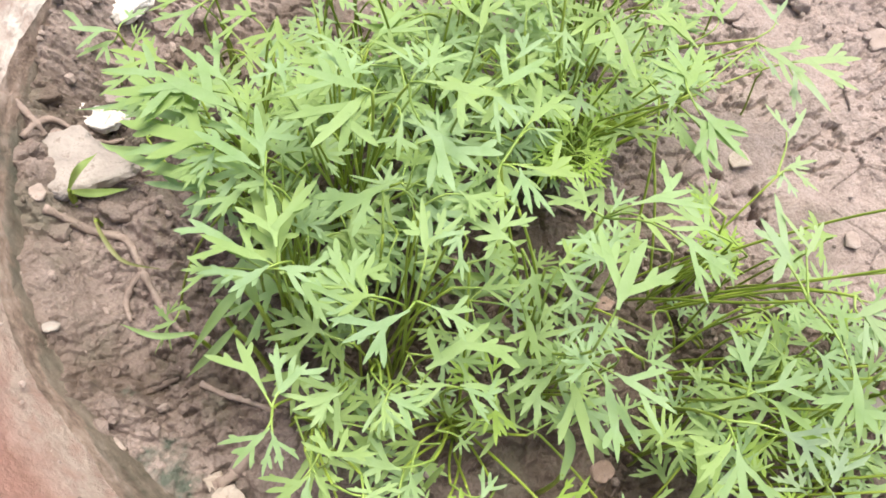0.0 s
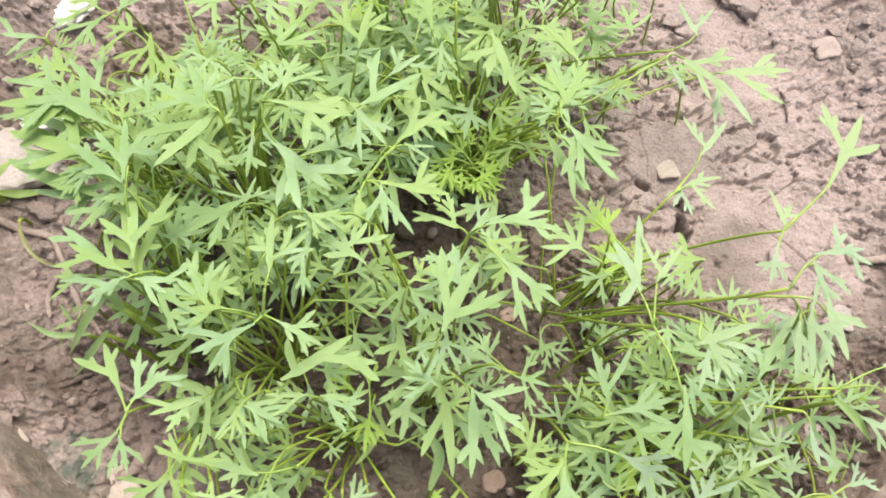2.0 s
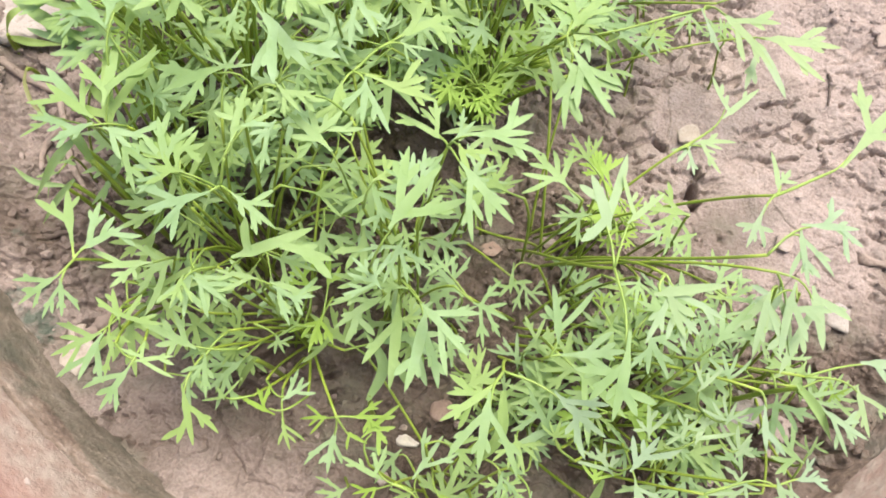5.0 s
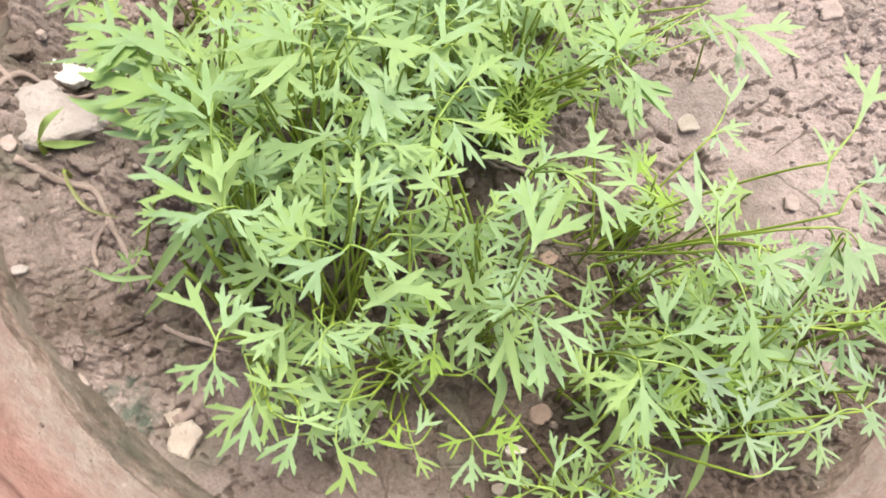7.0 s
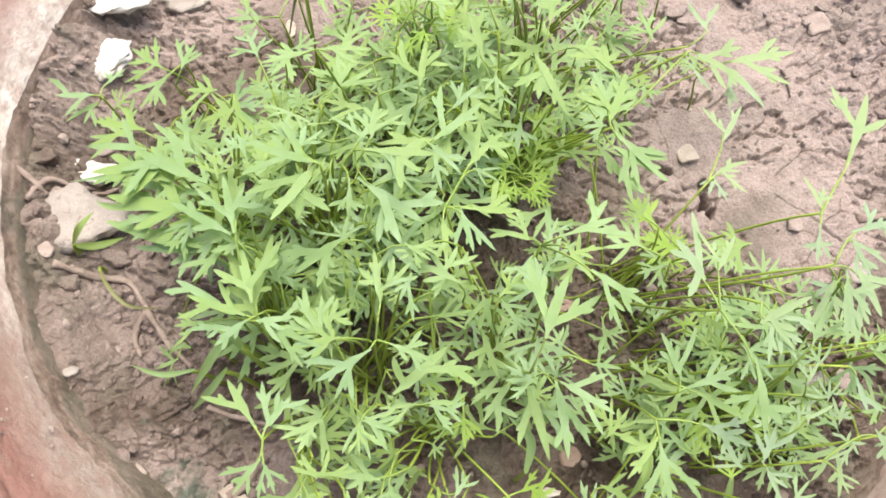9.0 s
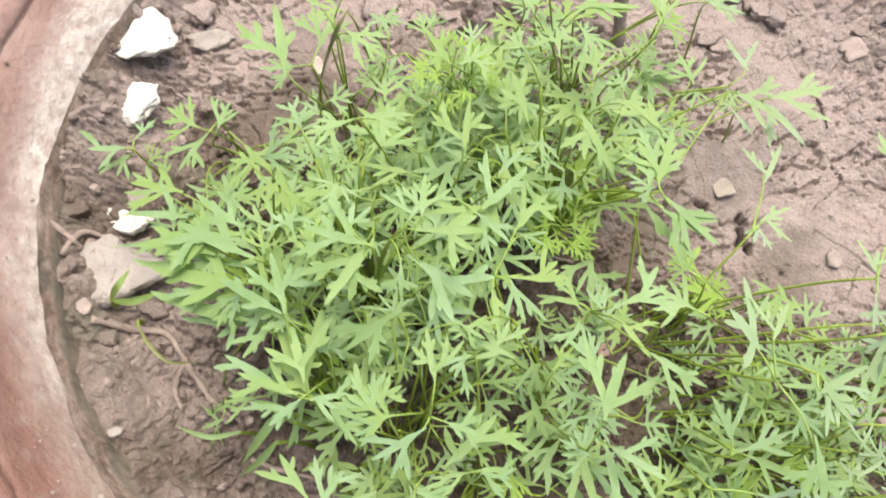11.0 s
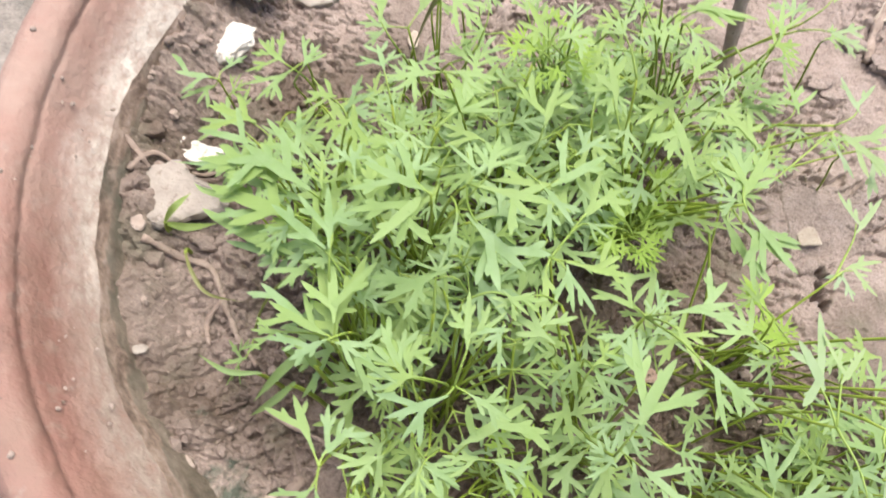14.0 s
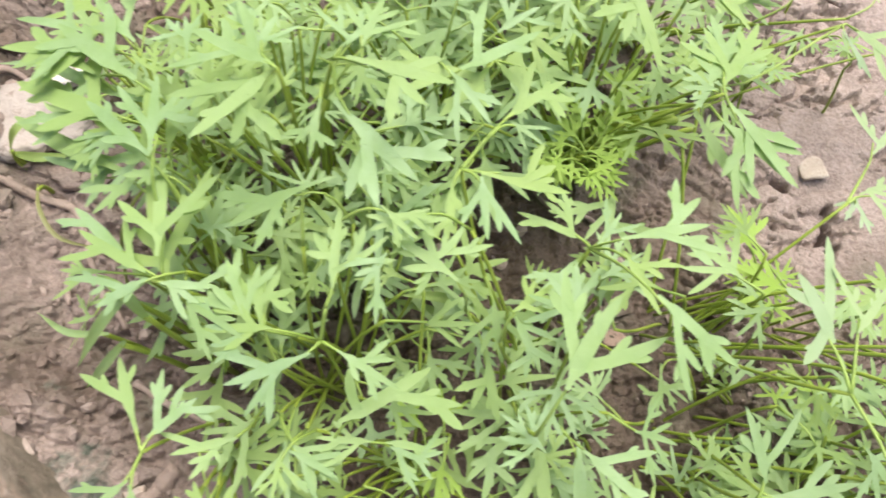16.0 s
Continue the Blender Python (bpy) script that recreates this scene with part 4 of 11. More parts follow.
leaf(P, J12, (-0.0695, -0.0690, 0.0742), [(-0.0632, -0.0731, 0.0724), (-0.0598, -0.0681, 0.0717), (-0.0562, -0.0644, 0.0707)])
J13 = stalk(P, (-0.0783, -0.0507, 0.0588), (-0.62, 0.40, 0.67))
leaf(P, J13, (-0.0864, -0.0455, 0.0675), [(-0.1175, -0.0333, 0.0606), (-0.1070, -0.0365, 0.0628), (-0.0963, -0.0424, 0.0653)])
J14 = stalk(P, (-0.0785, -0.0467, 0.0563), (-0.77, 0.19, 0.61))
leaf(P, J14, (-0.0879, -0.0443, 0.0637), [(-0.1074, -0.0451, 0.0595), (-0.0973, -0.0480, 0.0614), (-0.0954, -0.0504, 0.0614)])
J15 = stalk(P, (-0.0694, -0.0640, 0.0635), (0.39, -0.48, 0.79))
leaf(P, J15, (-0.0651, -0.0694, 0.0724), [(-0.0570, -0.0812, 0.0716), (-0.0544, -0.0787, 0.0730), (-0.0619, -0.0753, 0.0706)])
J16 = stalk(P, (-0.0761, -0.0468, 0.0633), (-0.15, 0.69, 0.71))
leaf(P, J16, (-0.0773, -0.0412, 0.0691), [(-0.0885, -0.0299, 0.0718), (-0.0824, -0.0253, 0.0720), (-0.0791, -0.0231, 0.0722), (-0.0701, -0.0278, 0.0717)])
J17 = stalk(P, (-0.0736, -0.0421, 0.0619), (-0.67, 0.27, 0.70))
leaf(P, J17, (-0.0798, -0.0396, 0.0684), [(-0.0952, -0.0408, 0.0649), (-0.0974, -0.0462, 0.0640), (-0.0895, -0.0481, 0.0684)])
J18 = stalk(P, (-0.0651, -0.0635, 0.0536), (0.01, 0.46, 0.89))
leaf(P, J18, (-0.0649, -0.0570, 0.0662), [(-0.0738, -0.0523, 0.0679), (-0.0695, -0.0498, 0.0676), (-0.0609, -0.0527, 0.0648), (-0.0615, -0.0579, 0.0653)])
J = stalk(P, (-0.0738, -0.0603, 0.0562), (0.53, 0.66, 0.54))
low_leaf(P, J, (-0.0701, -0.0557, 0.0600), (-0.0609, -0.0442, 0.0620), 1)
J = stalk(P, (-0.0654, -0.0570, 0.0289), (0.98, 0.20, 0.00))
low_leaf(P, J, (-0.0590, -0.0530, 0.0289), (-0.0442, -0.0438, 0.0289), 1)
low_leaf(P, J, (-0.0613, -0.0589, 0.0289), (-0.0480, -0.0652, 0.0286), 1)
J = stalk(P, (-0.0692, -0.0685, 0.0303), (-0.05, -1.00, -0.07))
low_leaf(P, J, (-0.0695, -0.0760, 0.0298), (-0.0702, -0.0931, 0.0285), 0)
low_leaf(P, J, (-0.0652, -0.0701, 0.0290), (-0.0553, -0.0739, 0.0258), 1)
low_leaf(P, J, (-0.0734, -0.0696, 0.0314), (-0.0824, -0.0719, 0.0336), 0)
J = stalk(P, (-0.0712, -0.0497, 0.0307), (0.34, 0.92, -0.17))
low_leaf(P, J, (-0.0681, -0.0429, 0.0302), (-0.0610, -0.0273, 0.0293), 0)
low_leaf(P, J, (-0.0739, -0.0461, 0.0304), (-0.0805, -0.0370, 0.0297), 1)
low_leaf(P, J, (-0.0672, -0.0483, 0.0293), (-0.0550, -0.0440, 0.0251), 1)
J = stalk(P, (-0.0635, -0.0532, 0.0528), (0.18, 0.72, 0.67))
low_leaf(P, J, (-0.0676, -0.0510, 0.0550), (-0.0745, -0.0452, 0.0550), 2)
low_leaf(P, J, (-0.0582, -0.0507, 0.0550), (-0.0467, -0.0494, 0.0520), 2)
J = stalk(P, (-0.0689, -0.0475, 0.0422), (0.65, 0.65, -0.38))
low_leaf(P, J, (-0.0660, -0.0413, 0.0393), (-0.0583, -0.0249, 0.0317), 0)
low_leaf(P, J, (-0.0647, -0.0466, 0.0410), (-0.0491, -0.0433, 0.0364), 0)
J = stalk(P, (-0.0720, -0.0430, 0.0373), (-0.63, 0.69, -0.36))
low_leaf(P, J, (-0.0747, -0.0365, 0.0346), (-0.0809, -0.0212, 0.0281), 2)
low_leaf(P, J, (-0.0762, -0.0419, 0.0360), (-0.0882, -0.0389, 0.0323), 1)
J = stalk(P, (-0.0547, -0.0541, 0.0311), (0.63, 0.78, -0.01))
low_leaf(P, J, (-0.0483, -0.0503, 0.0321), (-0.0396, -0.0452, 0.0334), 0)
low_leaf(P, J, (-0.0545, -0.0498, 0.0300), (-0.0536, -0.0345, 0.0259), 0)

P = seedling(-0.0924, -0.0208)
J0 = stalk(P, (-0.0796, -0.0307, 0.0674), (-0.27, -0.00, 0.96))
leaf(P, J0, (-0.0829, -0.0308, 0.0787), [(-0.1084, -0.0213, 0.0734), (-0.1062, -0.0183, 0.0736), (-0.0982, -0.0167, 0.0747), (-0.1049, -0.0268, 0.0742)])
J1 = stalk(P, (-0.1034, -0.0051, 0.0465), (-0.66, 0.44, 0.60))
leaf(P, J1, (-0.1111, 0.0001, 0.0536), [(-0.1299, 0.0062, 0.0494), (-0.1285, 0.0010, 0.0498), (-0.1212, 0.0069, 0.0510)])
J2 = stalk(P, (-0.0846, -0.0246, 0.0688), (-0.26, 0.42, 0.87))
leaf(P, J2, (-0.0868, -0.0210, 0.0763), [(-0.1011, -0.0077, 0.0722), (-0.0963, -0.0055, 0.0725), (-0.0963, -0.0159, 0.0740)])
J3 = stalk(P, (-0.0819, -0.0216, 0.0644), (-0.44, -0.08, 0.90))
leaf(P, J3, (-0.0876, -0.0226, 0.0762), [(-0.1190, -0.0230, 0.0694), (-0.1110, -0.0283, 0.0708), (-0.1035, -0.0235, 0.0727), (-0.1122, -0.0205, 0.0709)])
J4 = stalk(P, (-0.0828, -0.0341, 0.0644), (-0.46, -0.23, 0.86))
leaf(P, J4, (-0.0874, -0.0364, 0.0730), [(-0.1150, -0.0274, 0.0668), (-0.1062, -0.0304, 0.0687), (-0.0997, -0.0259, 0.0695), (-0.1042, -0.0357, 0.0693)])
J5 = stalk(P, (-0.0869, -0.0297, 0.0635), (-0.14, -0.68, 0.72))
leaf(P, J5, (-0.0885, -0.0376, 0.0718), [(-0.0968, -0.0413, 0.0697), (-0.0921, -0.0472, 0.0693), (-0.0872, -0.0422, 0.0706)])
J6 = stalk(P, (-0.0830, -0.0329, 0.0670), (0.24, 0.34, 0.91))
leaf(P, J6, (-0.0804, -0.0292, 0.0768), [(-0.0876, -0.0226, 0.0762), (-0.0822, -0.0196, 0.0763), (-0.0725, -0.0243, 0.0780)])
J7 = stalk(P, (-0.0891, -0.0293, 0.0621), (-0.47, 0.15, 0.87))
leaf(P, J7, (-0.0950, -0.0274, 0.0731), [(-0.1069, -0.0230, 0.0705), (-0.1066, -0.0172, 0.0700), (-0.1135, -0.0149, 0.0686), (-0.1024, -0.0152, 0.0703)])
J8 = stalk(P, (-0.0952, -0.0212, 0.0623), (-0.12, -0.60, 0.79))
leaf(P, J8, (-0.0967, -0.0284, 0.0718), [(-0.1021, -0.0344, 0.0698), (-0.0976, -0.0350, 0.0700), (-0.0916, -0.0331, 0.0717)])
J9 = stalk(P, (-0.0786, -0.0037, 0.0741), (0.31, -0.32, 0.90))
leaf(P, J9, (-0.0746, -0.0079, 0.0857), [(-0.0842, -0.0144, 0.0828), (-0.0793, -0.0186, 0.0826), (-0.0722, -0.0219, 0.0818), (-0.0688, -0.0197, 0.0857)])
J10 = stalk(P, (-0.0775, -0.0075, 0.0707), (-0.31, 0.39, 0.86))
leaf(P, J10, (-0.0810, -0.0031, 0.0804), [(-0.0925, -0.0107, 0.0770), (-0.0902, -0.0014, 0.0784), (-0.0859, 0.0030, 0.0788)])
J11 = stalk(P, (-0.0873, -0.0328, 0.0633), (-0.57, -0.31, 0.76))
leaf(P, J11, (-0.0922, -0.0354, 0.0698), [(-0.1101, -0.0289, 0.0657), (-0.1125, -0.0347, 0.0653), (-0.1057, -0.0381, 0.0667), (-0.1007, -0.0301, 0.0676)])
J12 = stalk(P, (-0.0875, -0.0313, 0.0642), (-0.21, -0.72, 0.66))
leaf(P, J12, (-0.0896, -0.0386, 0.0709), [(-0.0989, -0.0436, 0.0684), (-0.0959, -0.0477, 0.0682), (-0.0917, -0.0493, 0.0682)])
J13 = stalk(P, (-0.1016, -0.0192, 0.0565), (-0.37, 0.59, 0.71))
leaf(P, J13, (-0.1057, -0.0126, 0.0646), [(-0.1232, -0.0052, 0.0605), (-0.1165, -0.0016, 0.0613), (-0.1116, -0.0065, 0.0628)])
J14 = stalk(P, (-0.1017, -0.0166, 0.0538), (-0.47, 0.08, 0.88))
leaf(P, J14, (-0.1069, -0.0158, 0.0635), [(-0.1223, -0.0224, 0.0596), (-0.1144, -0.0236, 0.0609), (-0.1139, -0.0181, 0.0618)])
J = stalk(P, (-0.0915, -0.0240, 0.0328), (-0.22, -0.40, 0.89))
low_leaf(P, J, (-0.0951, -0.0238, 0.0370), (-0.1054, -0.0185, 0.0404), 3)
low_leaf(P, J, (-0.0932, -0.0272, 0.0370), (-0.0899, -0.0401, 0.0381), 3)
low_leaf(P, J, (-0.0940, -0.0245, 0.0370), (-0.1031, -0.0271, 0.0397), 3)
low_leaf(P, J, (-0.0879, -0.0281, 0.0370), (-0.0796, -0.0332, 0.0385), 3)
J = stalk(P, (-0.0881, -0.0199, 0.0429), (0.20, 0.93, -0.30))
low_leaf(P, J, (-0.0865, -0.0126, 0.0420), (-0.0831, 0.0034, 0.0402), 1)
low_leaf(P, J, (-0.0917, -0.0174, 0.0422), (-0.1046, -0.0085, 0.0397), 1)
low_leaf(P, J, (-0.0839, -0.0193, 0.0412), (-0.0665, -0.0170, 0.0342), 0)
J = stalk(P, (-0.0884, -0.0237, 0.0363), (-0.49, -0.84, 0.24))
low_leaf(P, J, (-0.0906, -0.0275, 0.0374), (-0.0957, -0.0367, 0.0401), 0)
J = stalk(P, (-0.0874, -0.0236, 0.0332), (0.87, 0.48, -0.08))
low_leaf(P, J, (-0.0811, -0.0199, 0.0315), (-0.0673, -0.0118, 0.0277), 1)
low_leaf(P, J, (-0.0884, -0.0194, 0.0342), (-0.0924, -0.0028, 0.0381), 0)
low_leaf(P, J, (-0.0840, -0.0267, 0.0331), (-0.0739, -0.0359, 0.0326), 1)
J = stalk(P, (-0.0975, -0.0234, 0.0323), (-0.68, -0.29, -0.68))
low_leaf(P, J, (-0.0971, -0.0276, 0.0307), (-0.0957, -0.0426, 0.0251), 1)
low_leaf(P, J, (-0.1007, -0.0204, 0.0311), (-0.1127, -0.0093, 0.0269), 1)
J = stalk(P, (-0.0917, -0.0101, 0.0281), (0.98, -0.22, 0.02))
low_leaf(P, J, (-0.0845, -0.0121, 0.0287), (-0.0727, -0.0154, 0.0297), 2)
low_leaf(P, J, (-0.0887, -0.0068, 0.0287), (-0.0796, 0.0032, 0.0307), 1)
low_leaf(P, J, (-0.0900, -0.0141, 0.0271), (-0.0856, -0.0239, 0.0246), 1)
J = stalk(P, (-0.0822, -0.0253, 0.0637), (0.83, 0.55, 0.06))
low_leaf(P, J, (-0.0777, -0.0223, 0.0640), (-0.0710, -0.0180, 0.0600), 1)
J = stalk(P, (-0.0782, -0.0258, 0.0484), (0.94, 0.20, 0.26))
low_leaf(P, J, (-0.0725, -0.0246, 0.0500), (-0.0560, -0.0210, 0.0460), 0)
J = stalk(P, (-0.0838, -0.0082, 0.0385), (0.92, 0.39, -0.08))
low_leaf(P, J, (-0.0770, -0.0050, 0.0393), (-0.0667, -0.0002, 0.0405), 1)
low_leaf(P, J, (-0.0826, -0.0038, 0.0385), (-0.0782, 0.0116, 0.0386), 1)
low_leaf(P, J, (-0.0809, -0.0112, 0.0368), (-0.0707, -0.0220, 0.0308), 0)
J = stalk(P, (-0.0801, -0.0311, 0.0232), (0.26, -0.94, -0.24))
low_leaf(P, J, (-0.0780, -0.0382, 0.0221), (-0.0727, -0.0561, 0.0194), 2)
low_leaf(P, J, (-0.0759, -0.0316, 0.0218), (-0.0639, -0.0328, 0.0178), 1)
low_leaf(P, J, (-0.0835, -0.0341, 0.0230), (-0.0921, -0.0414, 0.0226), 1)
J = stalk(P, (-0.0874, -0.0415, 0.0354), (0.38, -0.85, -0.36))
low_leaf(P, J, (-0.0875, -0.0487, 0.0333), (-0.0878, -0.0660, 0.0283), 1)
low_leaf(P, J, (-0.0834, -0.0429, 0.0338), (-0.0740, -0.0463, 0.0300), 1)
J = stalk(P, (-0.0741, -0.0049, 0.0284), (0.87, 0.47, -0.15))
low_leaf(P, J, (-0.0678, -0.0011, 0.0293), (-0.0569, 0.0056, 0.0309), 2)
low_leaf(P, J, (-0.0738, -0.0007, 0.0270), (-0.0729, 0.0118, 0.0232), 0)
low_leaf(P, J, (-0.0705, -0.0074, 0.0272), (-0.0588, -0.0152, 0.0233), 1)
J = stalk(P, (-0.0784, -0.0010, 0.0595), (0.49, -0.87, 0.09))
low_leaf(P, J, (-0.0757, -0.0058, 0.0600), (-0.0725, -0.0114, 0.0570), 2)
J = stalk(P, (-0.0732, -0.0383, 0.0516), (0.94, 0.08, 0.33))
low_leaf(P, J, (-0.0662, -0.0312, 0.0600), (-0.0563, -0.0282, 0.0580), 1)
low_leaf(P, J, (-0.0693, -0.0412, 0.0500), (-0.0632, -0.0374, 0.0500), 2)
low_leaf(P, J, (-0.0693, -0.0412, 0.0500), (-0.0646, -0.0450, 0.0470), 2)
J = stalk(P, (-0.1180, 0.0040, 0.0330), (-0.81, 0.49, 0.32))
low_leaf(P, J, (-0.1231, 0.0071, 0.0350), (-0.1381, 0.0162, 0.0320), 1)

P = seedling(-0.0596, -0.0255)
J0 = stalk(P, (-0.0498, -0.0353, 0.0958), (-0.65, 0.60, -0.47))
leaf(P, J0, (-0.0514, -0.0343, 0.0935), [(-0.0697, -0.0397, 0.0892), (-0.0623, -0.0495, 0.0964), (-0.0565, -0.0474, 0.0898), (-0.0519, -0.0453, 0.0905), (-0.0479, -0.0457, 0.0902)])
leaf(P, J0, (-0.0512, -0.0344, 0.0959), [(-0.0696, -0.0322, 0.0920), (-0.0679, -0.0269, 0.0921), (-0.0620, -0.0230, 0.0927)])
leaf(P, J0, (-0.0557, -0.0292, 0.0918), [(-0.0637, -0.0200, 0.0910), (-0.0594, -0.0198, 0.0898), (-0.0499, -0.0222, 0.0898), (-0.0500, -0.0262, 0.0903)])
J1 = stalk(P, (-0.0417, -0.0299, 0.0921), (0.60, -0.77, 0.24))
leaf(P, J1, (-0.0404, -0.0282, 0.0938), [(-0.0479, -0.0192, 0.0914), (-0.0382, -0.0171, 0.0915), (-0.0306, -0.0213, 0.0910), (-0.0314, -0.0241, 0.0915)])
leaf(P, J1, (-0.0387, -0.0317, 0.0962), [(-0.0290, -0.0383, 0.0930), (-0.0241, -0.0361, 0.0922), (-0.0206, -0.0336, 0.0916), (-0.0238, -0.0312, 0.0925)])
leaf(P, J1, (-0.0412, -0.0356, 0.0881), [(-0.0351, -0.0504, 0.0838), (-0.0291, -0.0525, 0.0872), (-0.0248, -0.0472, 0.0828), (-0.0203, -0.0433, 0.0824), (-0.0223, -0.0403, 0.0831)])
J2 = stalk(P, (-0.0456, -0.0296, 0.0831), (0.25, -0.68, 0.69))
leaf(P, J2, (-0.0431, -0.0366, 0.0902), [(-0.0481, -0.0434, 0.0879), (-0.0438, -0.0473, 0.0872), (-0.0399, -0.0443, 0.0879)])
J3 = stalk(P, (-0.0540, -0.0414, 0.0772), (-0.00, 0.21, 0.98))
leaf(P, J3, (-0.0541, -0.0395, 0.0861), [(-0.0613, -0.0332, 0.0878), (-0.0575, -0.0304, 0.0878), (-0.0493, -0.0291, 0.0881)])
J4 = stalk(P, (-0.0640, -0.0396, 0.0714), (-0.12, 0.26, 0.96))
leaf(P, J4, (-0.0656, -0.0361, 0.0844), [(-0.0718, -0.0280, 0.0862), (-0.0682, -0.0231, 0.0868), (-0.0615, -0.0240, 0.0843), (-0.0617, -0.0330, 0.0852)])
J5 = stalk(P, (-0.0661, -0.0335, 0.0768), (-0.36, 0.35, 0.87))
leaf(P, J5, (-0.0702, -0.0297, 0.0865), [(-0.0795, -0.0255, 0.0843), (-0.0775, -0.0200, 0.0840), (-0.0703, -0.0189, 0.0857), (-0.0650, -0.0251, 0.0876)])
J6 = stalk(P, (-0.0441, -0.0329, 0.0833), (0.53, 0.39, 0.75))
leaf(P, J6, (-0.0370, -0.0275, 0.0935), [(-0.0419, -0.0180, 0.0912), (-0.0353, -0.0144, 0.0907), (-0.0286, -0.0191, 0.0909), (-0.0275, -0.0224, 0.0911)])
J7 = stalk(P, (-0.0657, -0.0035, 0.0805), (-0.30, 0.75, 0.59))
leaf(P, J7, (-0.0685, 0.0034, 0.0859), [(-0.0773, 0.0052, 0.0839), (-0.0762, 0.0127, 0.0834), (-0.0697, 0.0146, 0.0836), (-0.0646, 0.0100, 0.0843)])
J8 = stalk(P, (-0.0566, -0.0098, 0.0704), (-0.21, -0.18, 0.96))
leaf(P, J8, (-0.0592, -0.0121, 0.0829), [(-0.0676, -0.0106, 0.0843), (-0.0647, -0.0179, 0.0835), (-0.0594, -0.0210, 0.0826), (-0.0536, -0.0166, 0.0810)])
J9 = stalk(P, (-0.0644, -0.0335, 0.0725), (-0.14, 0.49, 0.86))
leaf(P, J9, (-0.0662, -0.0276, 0.0830), [(-0.0737, -0.0226, 0.0810), (-0.0644, -0.0204, 0.0814), (-0.0602, -0.0254, 0.0840)])
J = stalk(P, (-0.0606, -0.0272, 0.0638), (-0.94, 0.27, 0.21))
low_leaf(P, J, (-0.0661, -0.0256, 0.0650), (-0.0752, -0.0229, 0.0620), 1)
J = stalk(P, (-0.0627, -0.0304, 0.0233), (-0.37, -0.91, -0.20))
low_leaf(P, J, (-0.0602, -0.0341, 0.0229), (-0.0508, -0.0480, 0.0211), 1)
low_leaf(P, J, (-0.0671, -0.0313, 0.0227), (-0.0787, -0.0337, 0.0210), 1)
J = stalk(P, (-0.0633, -0.0202, 0.0379), (-0.37, 0.88, -0.29))
low_leaf(P, J, (-0.0666, -0.0136, 0.0363), (-0.0759, 0.0048, 0.0321), 1)
low_leaf(P, J, (-0.0675, -0.0199, 0.0362), (-0.0844, -0.0189, 0.0297), 2)
low_leaf(P, J, (-0.0600, -0.0171, 0.0379), (-0.0477, -0.0056, 0.0379), 0)
J = stalk(P, (-0.0555, -0.0351, 0.0259), (0.19, -0.98, -0.07))
low_leaf(P, J, (-0.0541, -0.0425, 0.0252), (-0.0515, -0.0568, 0.0239), 1)
low_leaf(P, J, (-0.0516, -0.0373, 0.0250), (-0.0381, -0.0452, 0.0217), 2)
low_leaf(P, J, (-0.0583, -0.0386, 0.0265), (-0.0676, -0.0503, 0.0283), 1)
J = stalk(P, (-0.0545, -0.0142, 0.0444), (0.41, 0.89, 0.19))
low_leaf(P, J, (-0.0491, -0.0093, 0.0462), (-0.0375, 0.0013, 0.0500), 0)
low_leaf(P, J, (-0.0557, -0.0099, 0.0446), (-0.0593, 0.0030, 0.0453), 0)
J = stalk(P, (-0.0511, -0.0163, 0.0607), (0.25, -0.94, 0.22))
low_leaf(P, J, (-0.0529, -0.0211, 0.0600), (-0.0594, -0.0238, 0.0570), 1)
low_leaf(P, J, (-0.0522, -0.0211, 0.0600), (-0.0494, -0.0277, 0.0570), 1)
low_leaf(P, J, (-0.0460, -0.0149, 0.0640), (-0.0394, -0.0163, 0.0610), 1)
J = stalk(P, (-0.0725, -0.0248, 0.0236), (-1.00, 0.03, -0.06))
low_leaf(P, J, (-0.0795, -0.0272, 0.0247), (-0.0973, -0.0333, 0.0275), 2)
low_leaf(P, J, (-0.0758, -0.0221, 0.0219), (-0.0861, -0.0140, 0.0168), 1)
J = stalk(P, (-0.0601, -0.0392, 0.0422), (0.72, -0.67, -0.18))
low_leaf(P, J, (-0.0570, -0.0456, 0.0398), (-0.0508, -0.0584, 0.0349), 1)
low_leaf(P, J, (-0.0556, -0.0398, 0.0427), (-0.0396, -0.0419, 0.0447), 1)
J = stalk(P, (-0.0559, -0.0112, 0.0360), (0.78, 0.62, -0.01))
low_leaf(P, J, (-0.0503, -0.0063, 0.0349), (-0.0386, 0.0040, 0.0327), 0)
low_leaf(P, J, (-0.0562, -0.0067, 0.0363), (-0.0569, 0.0052, 0.0370), 0)
low_leaf(P, J, (-0.0520, -0.0133, 0.0367), (-0.0404, -0.0194, 0.0386), 1)
J = stalk(P, (-0.0730, -0.0178, 0.0505), (0.41, 0.89, -0.19))
low_leaf(P, J, (-0.0678, -0.0124, 0.0500), (-0.0530, 0.0026, 0.0484), 2)
low_leaf(P, J, (-0.0738, -0.0136, 0.0490), (-0.0762, 0.0008, 0.0438), 1)
J = stalk(P, (-0.0568, -0.0095, 0.0342), (-0.52, 0.76, -0.40))
low_leaf(P, J, (-0.0578, -0.0027, 0.0314), (-0.0601, 0.0131, 0.0249), 1)
low_leaf(P, J, (-0.0610, -0.0087, 0.0330), (-0.0725, -0.0062, 0.0297), 2)
J = stalk(P, (-0.0460, -0.0164, 0.0443), (1.00, 0.08, -0.04))
low_leaf(P, J, (-0.0385, -0.0165, 0.0453), (-0.0180, -0.0170, 0.0482), 1)
